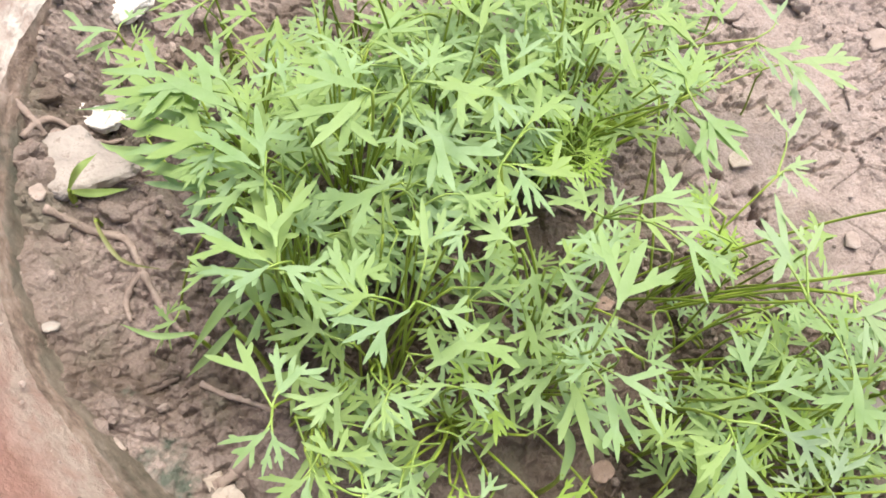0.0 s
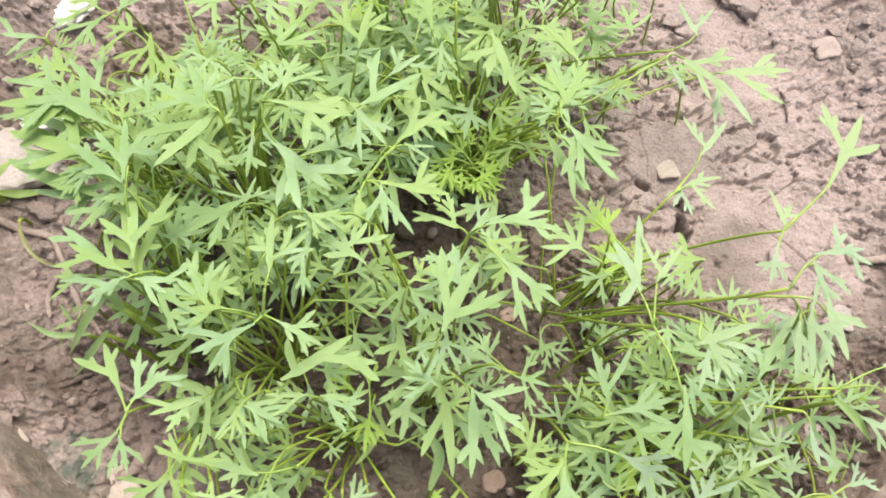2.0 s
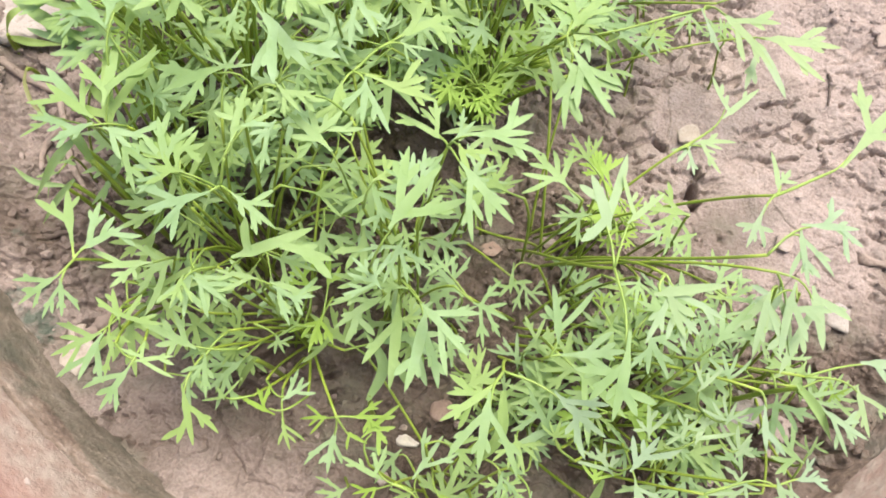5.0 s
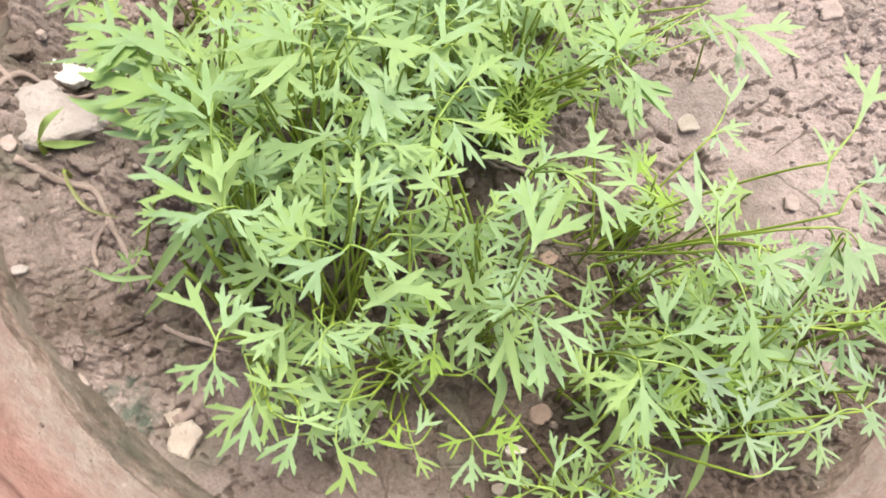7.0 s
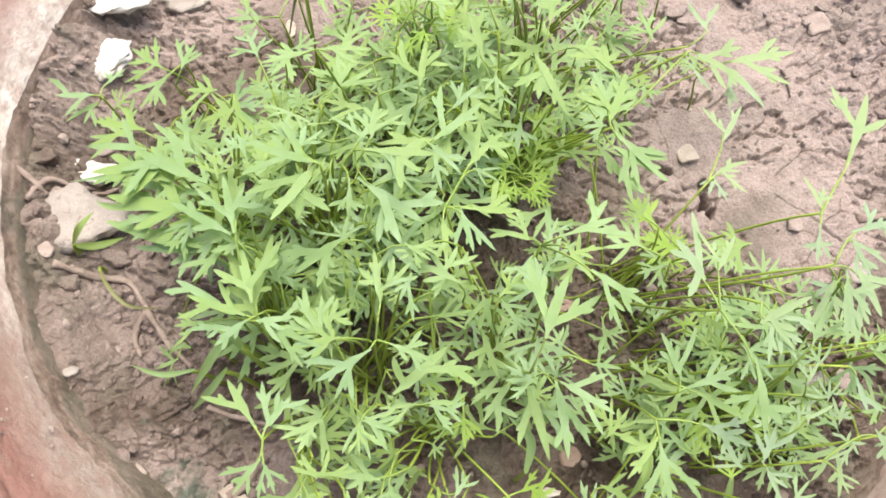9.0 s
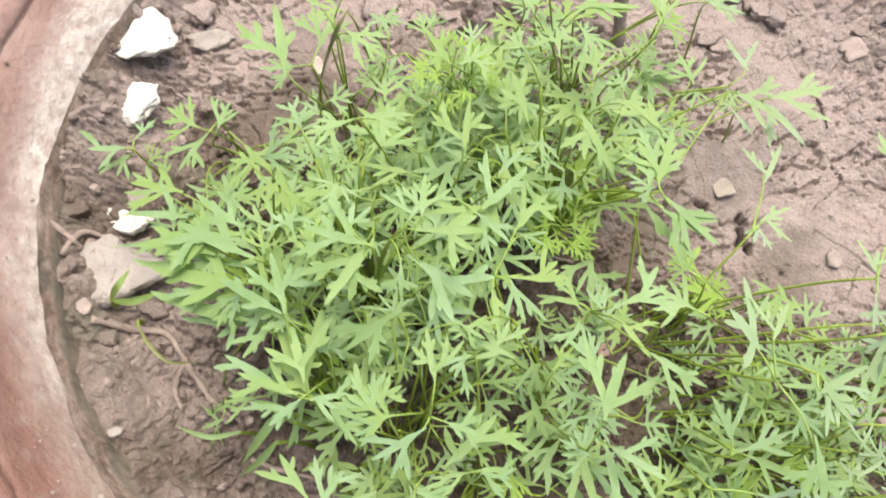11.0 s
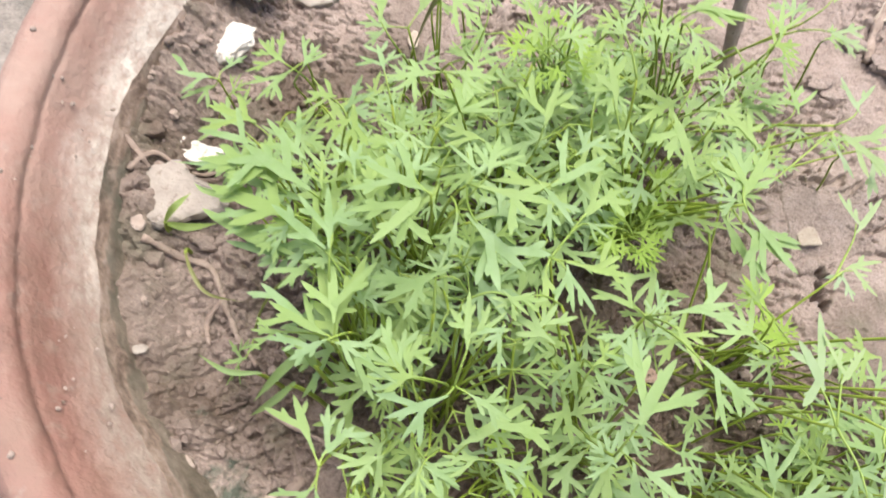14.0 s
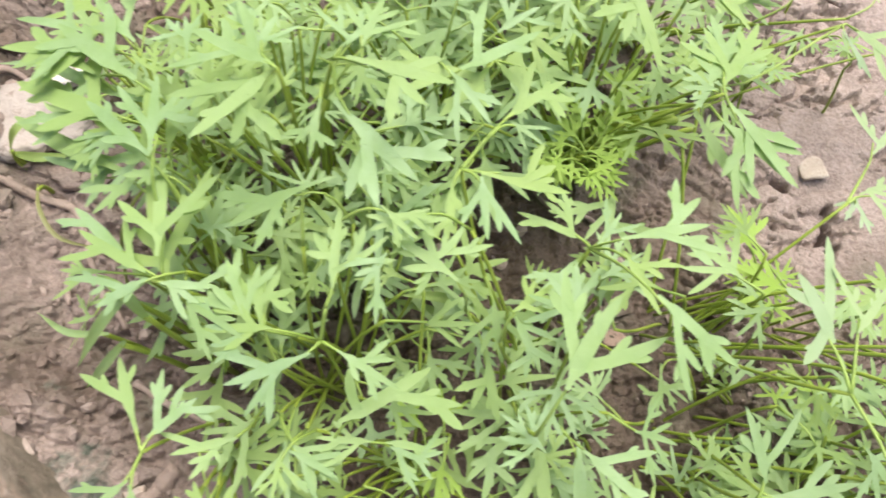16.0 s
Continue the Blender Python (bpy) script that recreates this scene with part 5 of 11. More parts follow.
low_leaf(P, J, (-0.0446, -0.0121, 0.0436), (-0.0405, 0.0002, 0.0417), 0)
low_leaf(P, J, (-0.0430, -0.0196, 0.0435), (-0.0323, -0.0313, 0.0407), 1)
J = stalk(P, (-0.0624, -0.0082, 0.0670), (0.01, 0.75, 0.66))
low_leaf(P, J, (-0.0617, -0.0039, 0.0700), (-0.0555, 0.0002, 0.0700), 1)
low_leaf(P, J, (-0.0630, -0.0057, 0.0700), (-0.0696, -0.0010, 0.0700), 1)
J = stalk(P, (-0.0412, -0.0245, 0.0548), (0.94, 0.19, -0.27))
low_leaf(P, J, (-0.0347, -0.0210, 0.0535), (-0.0241, -0.0152, 0.0515), 1)
low_leaf(P, J, (-0.0373, -0.0259, 0.0531), (-0.0257, -0.0297, 0.0482), 1)
J = stalk(P, (-0.0560, -0.0437, 0.0457), (0.27, -0.96, -0.11))
low_leaf(P, J, (-0.0563, -0.0512, 0.0459), (-0.0570, -0.0681, 0.0464), 1)
low_leaf(P, J, (-0.0528, -0.0466, 0.0443), (-0.0426, -0.0562, 0.0396), 0)
J = stalk(P, (-0.0781, -0.0282, 0.0496), (-0.78, 0.51, -0.36))
low_leaf(P, J, (-0.0816, -0.0259, 0.0480), (-0.0912, -0.0196, 0.0437), 1)
J = stalk(P, (-0.0430, -0.0340, 0.0512), (0.96, 0.16, -0.25))
low_leaf(P, J, (-0.0359, -0.0333, 0.0489), (-0.0204, -0.0316, 0.0439), 1)
low_leaf(P, J, (-0.0422, -0.0297, 0.0503), (-0.0401, -0.0186, 0.0480), 2)
low_leaf(P, J, (-0.0399, -0.0372, 0.0515), (-0.0264, -0.0509, 0.0527), 1)
J = stalk(P, (-0.0467, -0.0395, 0.0273), (0.61, -0.79, 0.11))
low_leaf(P, J, (-0.0422, -0.0454, 0.0285), (-0.0306, -0.0606, 0.0316), 2)
low_leaf(P, J, (-0.0422, -0.0394, 0.0265), (-0.0232, -0.0391, 0.0232), 1)
low_leaf(P, J, (-0.0481, -0.0436, 0.0283), (-0.0527, -0.0564, 0.0314), 0)
J = stalk(P, (-0.0519, -0.0079, 0.0546), (0.16, 0.89, -0.42))
low_leaf(P, J, (-0.0505, -0.0010, 0.0521), (-0.0477, 0.0122, 0.0474), 1)
low_leaf(P, J, (-0.0555, -0.0057, 0.0530), (-0.0666, 0.0011, 0.0482), 1)
low_leaf(P, J, (-0.0478, -0.0063, 0.0537), (-0.0392, -0.0028, 0.0520), 2)
J = stalk(P, (-0.0591, -0.0061, 0.0397), (-0.93, 0.34, -0.15))
low_leaf(P, J, (-0.0623, -0.0093, 0.0392), (-0.0709, -0.0182, 0.0379), 2)
low_leaf(P, J, (-0.0595, -0.0016, 0.0396), (-0.0605, 0.0128, 0.0394), 1)
J = stalk(P, (-0.0632, -0.0062, 0.0410), (-0.95, 0.30, -0.09))
low_leaf(P, J, (-0.0707, -0.0065, 0.0406), (-0.0829, -0.0070, 0.0399), 1)
low_leaf(P, J, (-0.0660, -0.0027, 0.0404), (-0.0739, 0.0070, 0.0386), 1)
J = stalk(P, (-0.0665, -0.0056, 0.0461), (0.11, 0.98, -0.17))
low_leaf(P, J, (-0.0679, 0.0013, 0.0435), (-0.0702, 0.0117, 0.0396), 1)
low_leaf(P, J, (-0.0639, -0.0019, 0.0469), (-0.0592, 0.0050, 0.0484), 0)
J = stalk(P, (-0.0415, -0.0386, 0.0550), (0.46, 0.46, 0.76))
low_leaf(P, J, (-0.0370, -0.0363, 0.0600), (-0.0269, -0.0351, 0.0620), 1)
low_leaf(P, J, (-0.0399, -0.0348, 0.0600), (-0.0395, -0.0271, 0.0640), 1)
J = stalk(P, (-0.0623, -0.0011, 0.0630), (-0.77, 0.45, 0.45))
low_leaf(P, J, (-0.0674, 0.0019, 0.0660), (-0.0758, 0.0067, 0.0660), 1)
J = stalk(P, (-0.0535, -0.0003, 0.0652), (0.42, 0.88, -0.22))
low_leaf(P, J, (-0.0516, 0.0037, 0.0642), (-0.0438, 0.0205, 0.0600), 1)
J = stalk(P, (-0.0697, -0.0001, 0.0239), (-0.24, 0.91, -0.35))
low_leaf(P, J, (-0.0742, 0.0055, 0.0218), (-0.0866, 0.0210, 0.0159), 1)
low_leaf(P, J, (-0.0677, 0.0037, 0.0224), (-0.0639, 0.0107, 0.0194), 1)
J = stalk(P, (-0.0432, -0.0531, 0.0595), (-0.31, -0.95, 0.09))
low_leaf(P, J, (-0.0449, -0.0583, 0.0600), (-0.0469, -0.0647, 0.0570), 1)
J = stalk(P, (-0.0592, 0.0120, 0.0476), (0.87, 0.42, 0.25))
low_leaf(P, J, (-0.0553, 0.0139, 0.0487), (-0.0466, 0.0181, 0.0510), 2)

P = seedling(0.0063, -0.0025)
J0 = stalk(P, (0.0048, 0.0008, 0.0261), (0.16, 0.58, 0.80))
leaf(P, J0, (0.0065, 0.0070, 0.0347), [(-0.0013, 0.0078, 0.0359), (0.0120, 0.0172, 0.0368), (0.0176, 0.0131, 0.0369)])
J1 = stalk(P, (0.0136, -0.0040, 0.0528), (0.40, 0.35, 0.85))
leaf(P, J1, (0.0177, -0.0004, 0.0613), [(0.0106, 0.0077, 0.0632), (0.0193, 0.0077, 0.0629), (0.0227, -0.0059, 0.0611), (0.0251, 0.0012, 0.0626)])
J2 = stalk(P, (0.0025, 0.0012, 0.0667), (-0.20, -0.56, 0.80))
leaf(P, J2, (0.0000, -0.0058, 0.0766), [(-0.0013, -0.0112, 0.0750), (-0.0044, -0.0104, 0.0748), (0.0042, -0.0098, 0.0750)])
J3 = stalk(P, (-0.0008, -0.0006, 0.0669), (-0.32, 0.48, 0.81))
leaf(P, J3, (-0.0047, 0.0053, 0.0768), [(-0.0126, 0.0113, 0.0751), (-0.0117, 0.0155, 0.0789), (-0.0087, 0.0206, 0.0796), (-0.0043, 0.0210, 0.0796)])
J4 = stalk(P, (0.0009, 0.0061, 0.0695), (-0.23, -0.51, 0.83))
leaf(P, J4, (-0.0017, 0.0004, 0.0787), [(-0.0063, -0.0022, 0.0782), (-0.0021, -0.0091, 0.0762), (0.0031, -0.0072, 0.0764)])
J5 = stalk(P, (0.0087, 0.0117, 0.0634), (0.20, -0.31, 0.93))
leaf(P, J5, (0.0112, 0.0077, 0.0751), [(0.0040, -0.0035, 0.0770), (0.0109, -0.0057, 0.0714), (0.0190, -0.0099, 0.0700), (0.0172, -0.0035, 0.0718)])
J6 = stalk(P, (0.0137, 0.0112, 0.0633), (0.67, 0.15, 0.73))
leaf(P, J6, (0.0211, 0.0129, 0.0715), [(0.0349, 0.0048, 0.0724), (0.0326, 0.0103, 0.0724), (0.0296, 0.0144, 0.0720)])
J7 = stalk(P, (0.0303, -0.0133, 0.0659), (-0.14, -0.35, 0.93))
leaf(P, J7, (0.0286, -0.0178, 0.0774), [(0.0213, -0.0118, 0.0751), (0.0220, -0.0172, 0.0757), (0.0245, -0.0221, 0.0757)])
J8 = stalk(P, (0.0140, 0.0109, 0.0681), (0.25, 0.75, 0.61))
leaf(P, J8, (0.0166, 0.0186, 0.0743), [(0.0125, 0.0253, 0.0757), (0.0186, 0.0305, 0.0755), (0.0250, 0.0283, 0.0724)])
J9 = stalk(P, (0.0082, 0.0037, 0.0480), (-0.01, -0.53, 0.85))
leaf(P, J9, (0.0081, -0.0021, 0.0572), [(0.0018, -0.0080, 0.0549), (0.0060, -0.0147, 0.0537), (0.0127, -0.0102, 0.0548)])
J10 = stalk(P, (0.0011, 0.0192, 0.0720), (-0.38, 0.63, 0.68))
leaf(P, J10, (-0.0036, 0.0268, 0.0802), [(-0.0121, 0.0280, 0.0816), (-0.0099, 0.0339, 0.0792), (-0.0046, 0.0351, 0.0802)])
J11 = stalk(P, (0.0326, -0.0066, 0.0642), (0.31, 0.59, 0.75))
leaf(P, J11, (0.0362, 0.0001, 0.0727), [(0.0221, 0.0101, 0.0713), (0.0263, 0.0132, 0.0717), (0.0321, 0.0122, 0.0723), (0.0366, 0.0089, 0.0726)])
J12 = stalk(P, (0.0241, 0.0091, 0.0658), (0.23, 0.71, 0.66))
leaf(P, J12, (0.0262, 0.0155, 0.0718), [(0.0197, 0.0189, 0.0729), (0.0241, 0.0247, 0.0723), (0.0303, 0.0241, 0.0722)])
J = stalk(P, (0.0047, 0.0015, 0.0515), (-0.82, 0.54, -0.16))
low_leaf(P, J, (0.0007, 0.0079, 0.0510), (-0.0083, 0.0224, 0.0501), 2)
low_leaf(P, J, (0.0005, 0.0005, 0.0504), (-0.0103, -0.0021, 0.0476), 2)
J = stalk(P, (-0.0006, -0.0034, 0.0300), (-1.00, 0.02, 0.05))
low_leaf(P, J, (-0.0075, -0.0065, 0.0301), (-0.0214, -0.0129, 0.0303), 0)
low_leaf(P, J, (-0.0037, -0.0001, 0.0304), (-0.0106, 0.0073, 0.0313), 1)
J = stalk(P, (0.0129, -0.0073, 0.0333), (0.22, 0.67, 0.70))
low_leaf(P, J, (0.0144, -0.0028, 0.0380), (0.0200, 0.0091, 0.0422), 3)
J = stalk(P, (0.0119, -0.0088, 0.0319), (-0.79, -0.06, 0.61))
low_leaf(P, J, (0.0059, -0.0101, 0.0340), (-0.0052, -0.0127, 0.0374), 3)
low_leaf(P, J, (0.0066, -0.0117, 0.0340), (-0.0020, -0.0246, 0.0368), 3)
low_leaf(P, J, (0.0097, -0.0056, 0.0380), (0.0015, 0.0048, 0.0369), 3)
J = stalk(P, (0.0067, -0.0111, 0.0327), (-0.69, -0.69, 0.22))
low_leaf(P, J, (0.0036, -0.0142, 0.0337), (-0.0055, -0.0236, 0.0367), 1)
J = stalk(P, (0.0082, -0.0111, 0.0316), (-0.18, 0.79, 0.59))
low_leaf(P, J, (0.0110, -0.0067, 0.0340), (0.0210, 0.0031, 0.0325), 3)
low_leaf(P, J, (0.0038, -0.0079, 0.0340), (-0.0064, -0.0037, 0.0321), 3)
low_leaf(P, J, (0.0076, -0.0090, 0.0340), (0.0031, -0.0008, 0.0340), 3)
J = stalk(P, (0.0091, 0.0062, 0.0437), (0.91, 0.29, 0.31))
low_leaf(P, J, (0.0101, 0.0105, 0.0447), (0.0141, 0.0263, 0.0481), 2)
low_leaf(P, J, (0.0125, 0.0033, 0.0442), (0.0227, -0.0051, 0.0455), 0)
J = stalk(P, (0.0065, 0.0104, 0.0442), (0.12, 0.99, -0.09))
low_leaf(P, J, (0.0105, 0.0165, 0.0425), (0.0197, 0.0306, 0.0388), 2)
low_leaf(P, J, (0.0037, 0.0138, 0.0450), (-0.0038, 0.0228, 0.0471), 1)
J = stalk(P, (-0.0065, -0.0020, 0.0452), (-0.44, -0.82, -0.35))
low_leaf(P, J, (-0.0118, -0.0068, 0.0430), (-0.0225, -0.0169, 0.0384), 1)
low_leaf(P, J, (-0.0060, -0.0061, 0.0436), (-0.0039, -0.0217, 0.0377), 1)
J = stalk(P, (0.0171, -0.0101, 0.0471), (0.97, -0.18, 0.15))
low_leaf(P, J, (0.0215, -0.0109, 0.0478), (0.0352, -0.0138, 0.0502), 0)
J = stalk(P, (0.0190, 0.0016, 0.0360), (0.55, 0.82, -0.14))
low_leaf(P, J, (0.0253, 0.0056, 0.0356), (0.0372, 0.0131, 0.0349), 0)
low_leaf(P, J, (0.0183, 0.0059, 0.0350), (0.0167, 0.0167, 0.0325), 1)
J = stalk(P, (0.0018, 0.0108, 0.0352), (-0.72, 0.67, 0.17))
low_leaf(P, J, (-0.0034, 0.0161, 0.0361), (-0.0132, 0.0259, 0.0379), 1)
low_leaf(P, J, (-0.0021, 0.0087, 0.0354), (-0.0159, 0.0013, 0.0364), 1)
low_leaf(P, J, (0.0028, 0.0151, 0.0360), (0.0062, 0.0293, 0.0386), 2)
J = stalk(P, (0.0162, -0.0164, 0.0409), (0.04, -0.99, -0.15))
low_leaf(P, J, (0.0165, -0.0238, 0.0398), (0.0175, -0.0412, 0.0369), 1)
J = stalk(P, (-0.0099, 0.0080, 0.0658), (0.11, 0.98, -0.17))
low_leaf(P, J, (-0.0091, 0.0153, 0.0645), (-0.0073, 0.0318, 0.0614), 0)
J = stalk(P, (-0.0126, 0.0030, 0.0550), (-0.99, -0.08, -0.15))
low_leaf(P, J, (-0.0200, 0.0046, 0.0550), (-0.0325, 0.0074, 0.0551), 2)
low_leaf(P, J, (-0.0160, 0.0005, 0.0534), (-0.0258, -0.0071, 0.0486), 1)
J = stalk(P, (-0.0117, 0.0064, 0.0454), (-0.59, -0.77, -0.24))
low_leaf(P, J, (-0.0156, 0.0006, 0.0426), (-0.0229, -0.0105, 0.0372), 2)
low_leaf(P, J, (-0.0104, 0.0022, 0.0464), (-0.0060, -0.0121, 0.0499), 2)
low_leaf(P, J, (-0.0160, 0.0075, 0.0444), (-0.0294, 0.0112, 0.0412), 1)
J = stalk(P, (0.0208, 0.0118, 0.0337), (-0.82, 0.57, -0.02))
low_leaf(P, J, (0.0171, 0.0144, 0.0336), (0.0090, 0.0202, 0.0335), 0)
J = stalk(P, (0.0209, 0.0156, 0.0434), (0.94, 0.24, -0.24))
low_leaf(P, J, (0.0220, 0.0200, 0.0442), (0.0258, 0.0357, 0.0468), 1)
low_leaf(P, J, (0.0230, 0.0120, 0.0418), (0.0307, -0.0014, 0.0359), 0)
J = stalk(P, (0.0203, 0.0163, 0.0341), (0.99, 0.10, -0.05))
low_leaf(P, J, (0.0277, 0.0171, 0.0346), (0.0412, 0.0185, 0.0355), 1)
low_leaf(P, J, (0.0220, 0.0204, 0.0333), (0.0269, 0.0321, 0.0310), 1)
low_leaf(P, J, (0.0227, 0.0125, 0.0338), (0.0305, 0.0004, 0.0330), 0)
J = stalk(P, (-0.0159, -0.0169, 0.0513), (-1.00, 0.04, -0.00))
low_leaf(P, J, (-0.0234, -0.0167, 0.0516), (-0.0427, -0.0164, 0.0522), 1)
low_leaf(P, J, (-0.0185, -0.0204, 0.0505), (-0.0265, -0.0312, 0.0482), 1)
low_leaf(P, J, (-0.0183, -0.0131, 0.0518), (-0.0229, -0.0060, 0.0526), 1)
J = stalk(P, (-0.0192, 0.0050, 0.0611), (-0.84, -0.49, -0.22))
low_leaf(P, J, (-0.0230, 0.0028, 0.0601), (-0.0385, -0.0063, 0.0562), 2)
J = stalk(P, (-0.0146, 0.0146, 0.0378), (-0.43, 0.87, -0.25))
low_leaf(P, J, (-0.0151, 0.0220, 0.0364), (-0.0162, 0.0380, 0.0335), 1)
low_leaf(P, J, (-0.0186, 0.0164, 0.0366), (-0.0329, 0.0229, 0.0325), 2)
J = stalk(P, (0.0323, 0.0070, 0.0444), (0.66, 0.21, 0.72))
low_leaf(P, J, (0.0374, 0.0086, 0.0500), (0.0413, 0.0098, 0.0520), 2)
J = stalk(P, (-0.0214, -0.0213, 0.0426), (-1.00, 0.06, -0.04))
low_leaf(P, J, (-0.0284, -0.0239, 0.0434), (-0.0437, -0.0295, 0.0451), 1)
low_leaf(P, J, (-0.0242, -0.0181, 0.0414), (-0.0299, -0.0118, 0.0391), 2)
J = stalk(P, (-0.0191, 0.0239, 0.0304), (-0.82, 0.57, 0.02))
low_leaf(P, J, (-0.0249, 0.0285, 0.0320), (-0.0399, 0.0403, 0.0359), 0)
low_leaf(P, J, (-0.0228, 0.0214, 0.0296), (-0.0385, 0.0104, 0.0260), 1)
low_leaf(P, J, (-0.0192, 0.0284, 0.0298), (-0.0193, 0.0443, 0.0275), 1)

P = seedling(-0.0320, -0.0026)
J0 = stalk(P, (-0.0525, 0.0054, 0.0852), (-0.40, 0.83, -0.38))
leaf(P, J0, (-0.0538, 0.0056, 0.0848), [(-0.0676, 0.0009, 0.0871), (-0.0648, -0.0033, 0.0870), (-0.0628, 0.0091, 0.0830), (-0.0586, -0.0058, 0.0866)])
leaf(P, J0, (-0.0513, 0.0056, 0.0853), [(-0.0371, 0.0072, 0.0819), (-0.0407, 0.0020, 0.0825), (-0.0460, -0.0021, 0.0828), (-0.0444, 0.0109, 0.0834)])
J1 = stalk(P, (-0.0271, -0.0159, 0.0741), (0.41, -0.62, 0.67))
leaf(P, J1, (-0.0224, -0.0230, 0.0817), [(-0.0184, -0.0360, 0.0779), (-0.0136, -0.0317, 0.0784), (-0.0123, -0.0279, 0.0788)])
J2 = stalk(P, (-0.0279, -0.0225, 0.0702), (0.56, 0.04, 0.83))
leaf(P, J2, (-0.0206, -0.0220, 0.0811), [(-0.0149, -0.0051, 0.0780), (-0.0071, -0.0078, 0.0769), (-0.0090, -0.0127, 0.0778)])
J3 = stalk(P, (-0.0328, -0.0053, 0.0584), (-0.53, 0.02, 0.85))
leaf(P, J3, (-0.0397, -0.0050, 0.0694), [(-0.0532, -0.0024, 0.0717), (-0.0483, 0.0001, 0.0711), (-0.0507, -0.0070, 0.0712)])
J4 = stalk(P, (-0.0150, -0.0117, 0.0684), (-0.05, -0.62, 0.78))
leaf(P, J4, (-0.0155, -0.0185, 0.0770), [(-0.0366, -0.0220, 0.0803), (-0.0311, -0.0275, 0.0797), (-0.0238, -0.0294, 0.0743), (-0.0165, -0.0298, 0.0740), (-0.0145, -0.0263, 0.0749)])
J5 = stalk(P, (-0.0256, -0.0065, 0.0671), (0.18, 0.41, 0.90))
leaf(P, J5, (-0.0237, -0.0021, 0.0766), [(-0.0325, 0.0123, 0.0730), (-0.0287, 0.0142, 0.0766), (-0.0212, 0.0124, 0.0792), (-0.0169, 0.0089, 0.0789), (-0.0148, 0.0041, 0.0767)])
J6 = stalk(P, (-0.0225, -0.0129, 0.0680), (0.63, 0.20, 0.75))
leaf(P, J6, (-0.0147, -0.0104, 0.0774), [(-0.0143, -0.0023, 0.0788), (-0.0070, -0.0031, 0.0775), (-0.0038, -0.0045, 0.0746)])
J7 = stalk(P, (-0.0291, 0.0172, 0.0759), (0.57, 0.51, 0.64))
leaf(P, J7, (-0.0234, 0.0222, 0.0822), [(-0.0118, 0.0278, 0.0820), (-0.0120, 0.0227, 0.0803), (-0.0159, 0.0172, 0.0809), (-0.0191, 0.0312, 0.0823)])
J8 = stalk(P, (-0.0318, 0.0223, 0.0327), (-0.16, 0.16, 0.97))
leaf(P, J8, (-0.0335, 0.0240, 0.0433), [(-0.0405, 0.0151, 0.0450), (-0.0361, 0.0113, 0.0452), (-0.0289, 0.0173, 0.0445)])
J = stalk(P, (-0.0348, 0.0007, 0.0493), (-0.76, 0.58, -0.31))
low_leaf(P, J, (-0.0419, 0.0021, 0.0471), (-0.0548, 0.0047, 0.0432), 1)
low_leaf(P, J, (-0.0353, 0.0051, 0.0484), (-0.0365, 0.0154, 0.0463), 2)
J = stalk(P, (-0.0366, 0.0050, 0.0600), (0.06, 0.98, -0.17))
low_leaf(P, J, (-0.0401, 0.0078, 0.0599), (-0.0556, 0.0197, 0.0596), 1)
low_leaf(P, J, (-0.0328, 0.0073, 0.0592), (-0.0211, 0.0142, 0.0569), 1)
J = stalk(P, (-0.0420, -0.0031, 0.0459), (-0.21, -0.98, 0.05))
low_leaf(P, J, (-0.0385, -0.0059, 0.0456), (-0.0278, -0.0146, 0.0450), 1)
low_leaf(P, J, (-0.0463, -0.0041, 0.0464), (-0.0618, -0.0075, 0.0484), 1)
J = stalk(P, (-0.0444, -0.0069, 0.0667), (-0.62, -0.70, 0.35))
low_leaf(P, J, (-0.0540, -0.0107, 0.0720), (-0.0749, -0.0110, 0.0720), 1)
low_leaf(P, J, (-0.0429, -0.0123, 0.0660), (-0.0433, -0.0229, 0.0610), 1)
J = stalk(P, (-0.0387, -0.0153, 0.0399), (-0.18, -0.87, -0.45))
low_leaf(P, J, (-0.0399, -0.0221, 0.0371), (-0.0428, -0.0403, 0.0296), 2)
low_leaf(P, J, (-0.0356, -0.0183, 0.0390), (-0.0279, -0.0257, 0.0369), 2)
low_leaf(P, J, (-0.0428, -0.0160, 0.0382), (-0.0555, -0.0182, 0.0329), 1)
J = stalk(P, (-0.0150, -0.0031, 0.0564), (0.93, -0.23, -0.28))
low_leaf(P, J, (-0.0079, -0.0026, 0.0540), (0.0083, -0.0015, 0.0486), 1)
low_leaf(P, J, (-0.0118, -0.0062, 0.0557), (-0.0016, -0.0163, 0.0534), 1)
J = stalk(P, (-0.0310, 0.0146, 0.0238), (0.29, 0.92, -0.27))
low_leaf(P, J, (-0.0291, 0.0213, 0.0210), (-0.0253, 0.0351, 0.0153), 1)
low_leaf(P, J, (-0.0339, 0.0179, 0.0231), (-0.0420, 0.0273, 0.0210), 1)
low_leaf(P, J, (-0.0266, 0.0153, 0.0242), (-0.0171, 0.0168, 0.0251), 1)
J = stalk(P, (-0.0150, 0.0054, 0.0384), (0.14, 0.96, -0.23))
low_leaf(P, J, (-0.0141, 0.0126, 0.0366), (-0.0120, 0.0296, 0.0326), 2)
low_leaf(P, J, (-0.0181, 0.0086, 0.0379), (-0.0281, 0.0192, 0.0364), 0)
low_leaf(P, J, (-0.0110, 0.0072, 0.0378), (0.0050, 0.0147, 0.0358), 0)
J = stalk(P, (-0.0176, -0.0151, 0.0440), (0.70, -0.70, 0.10))
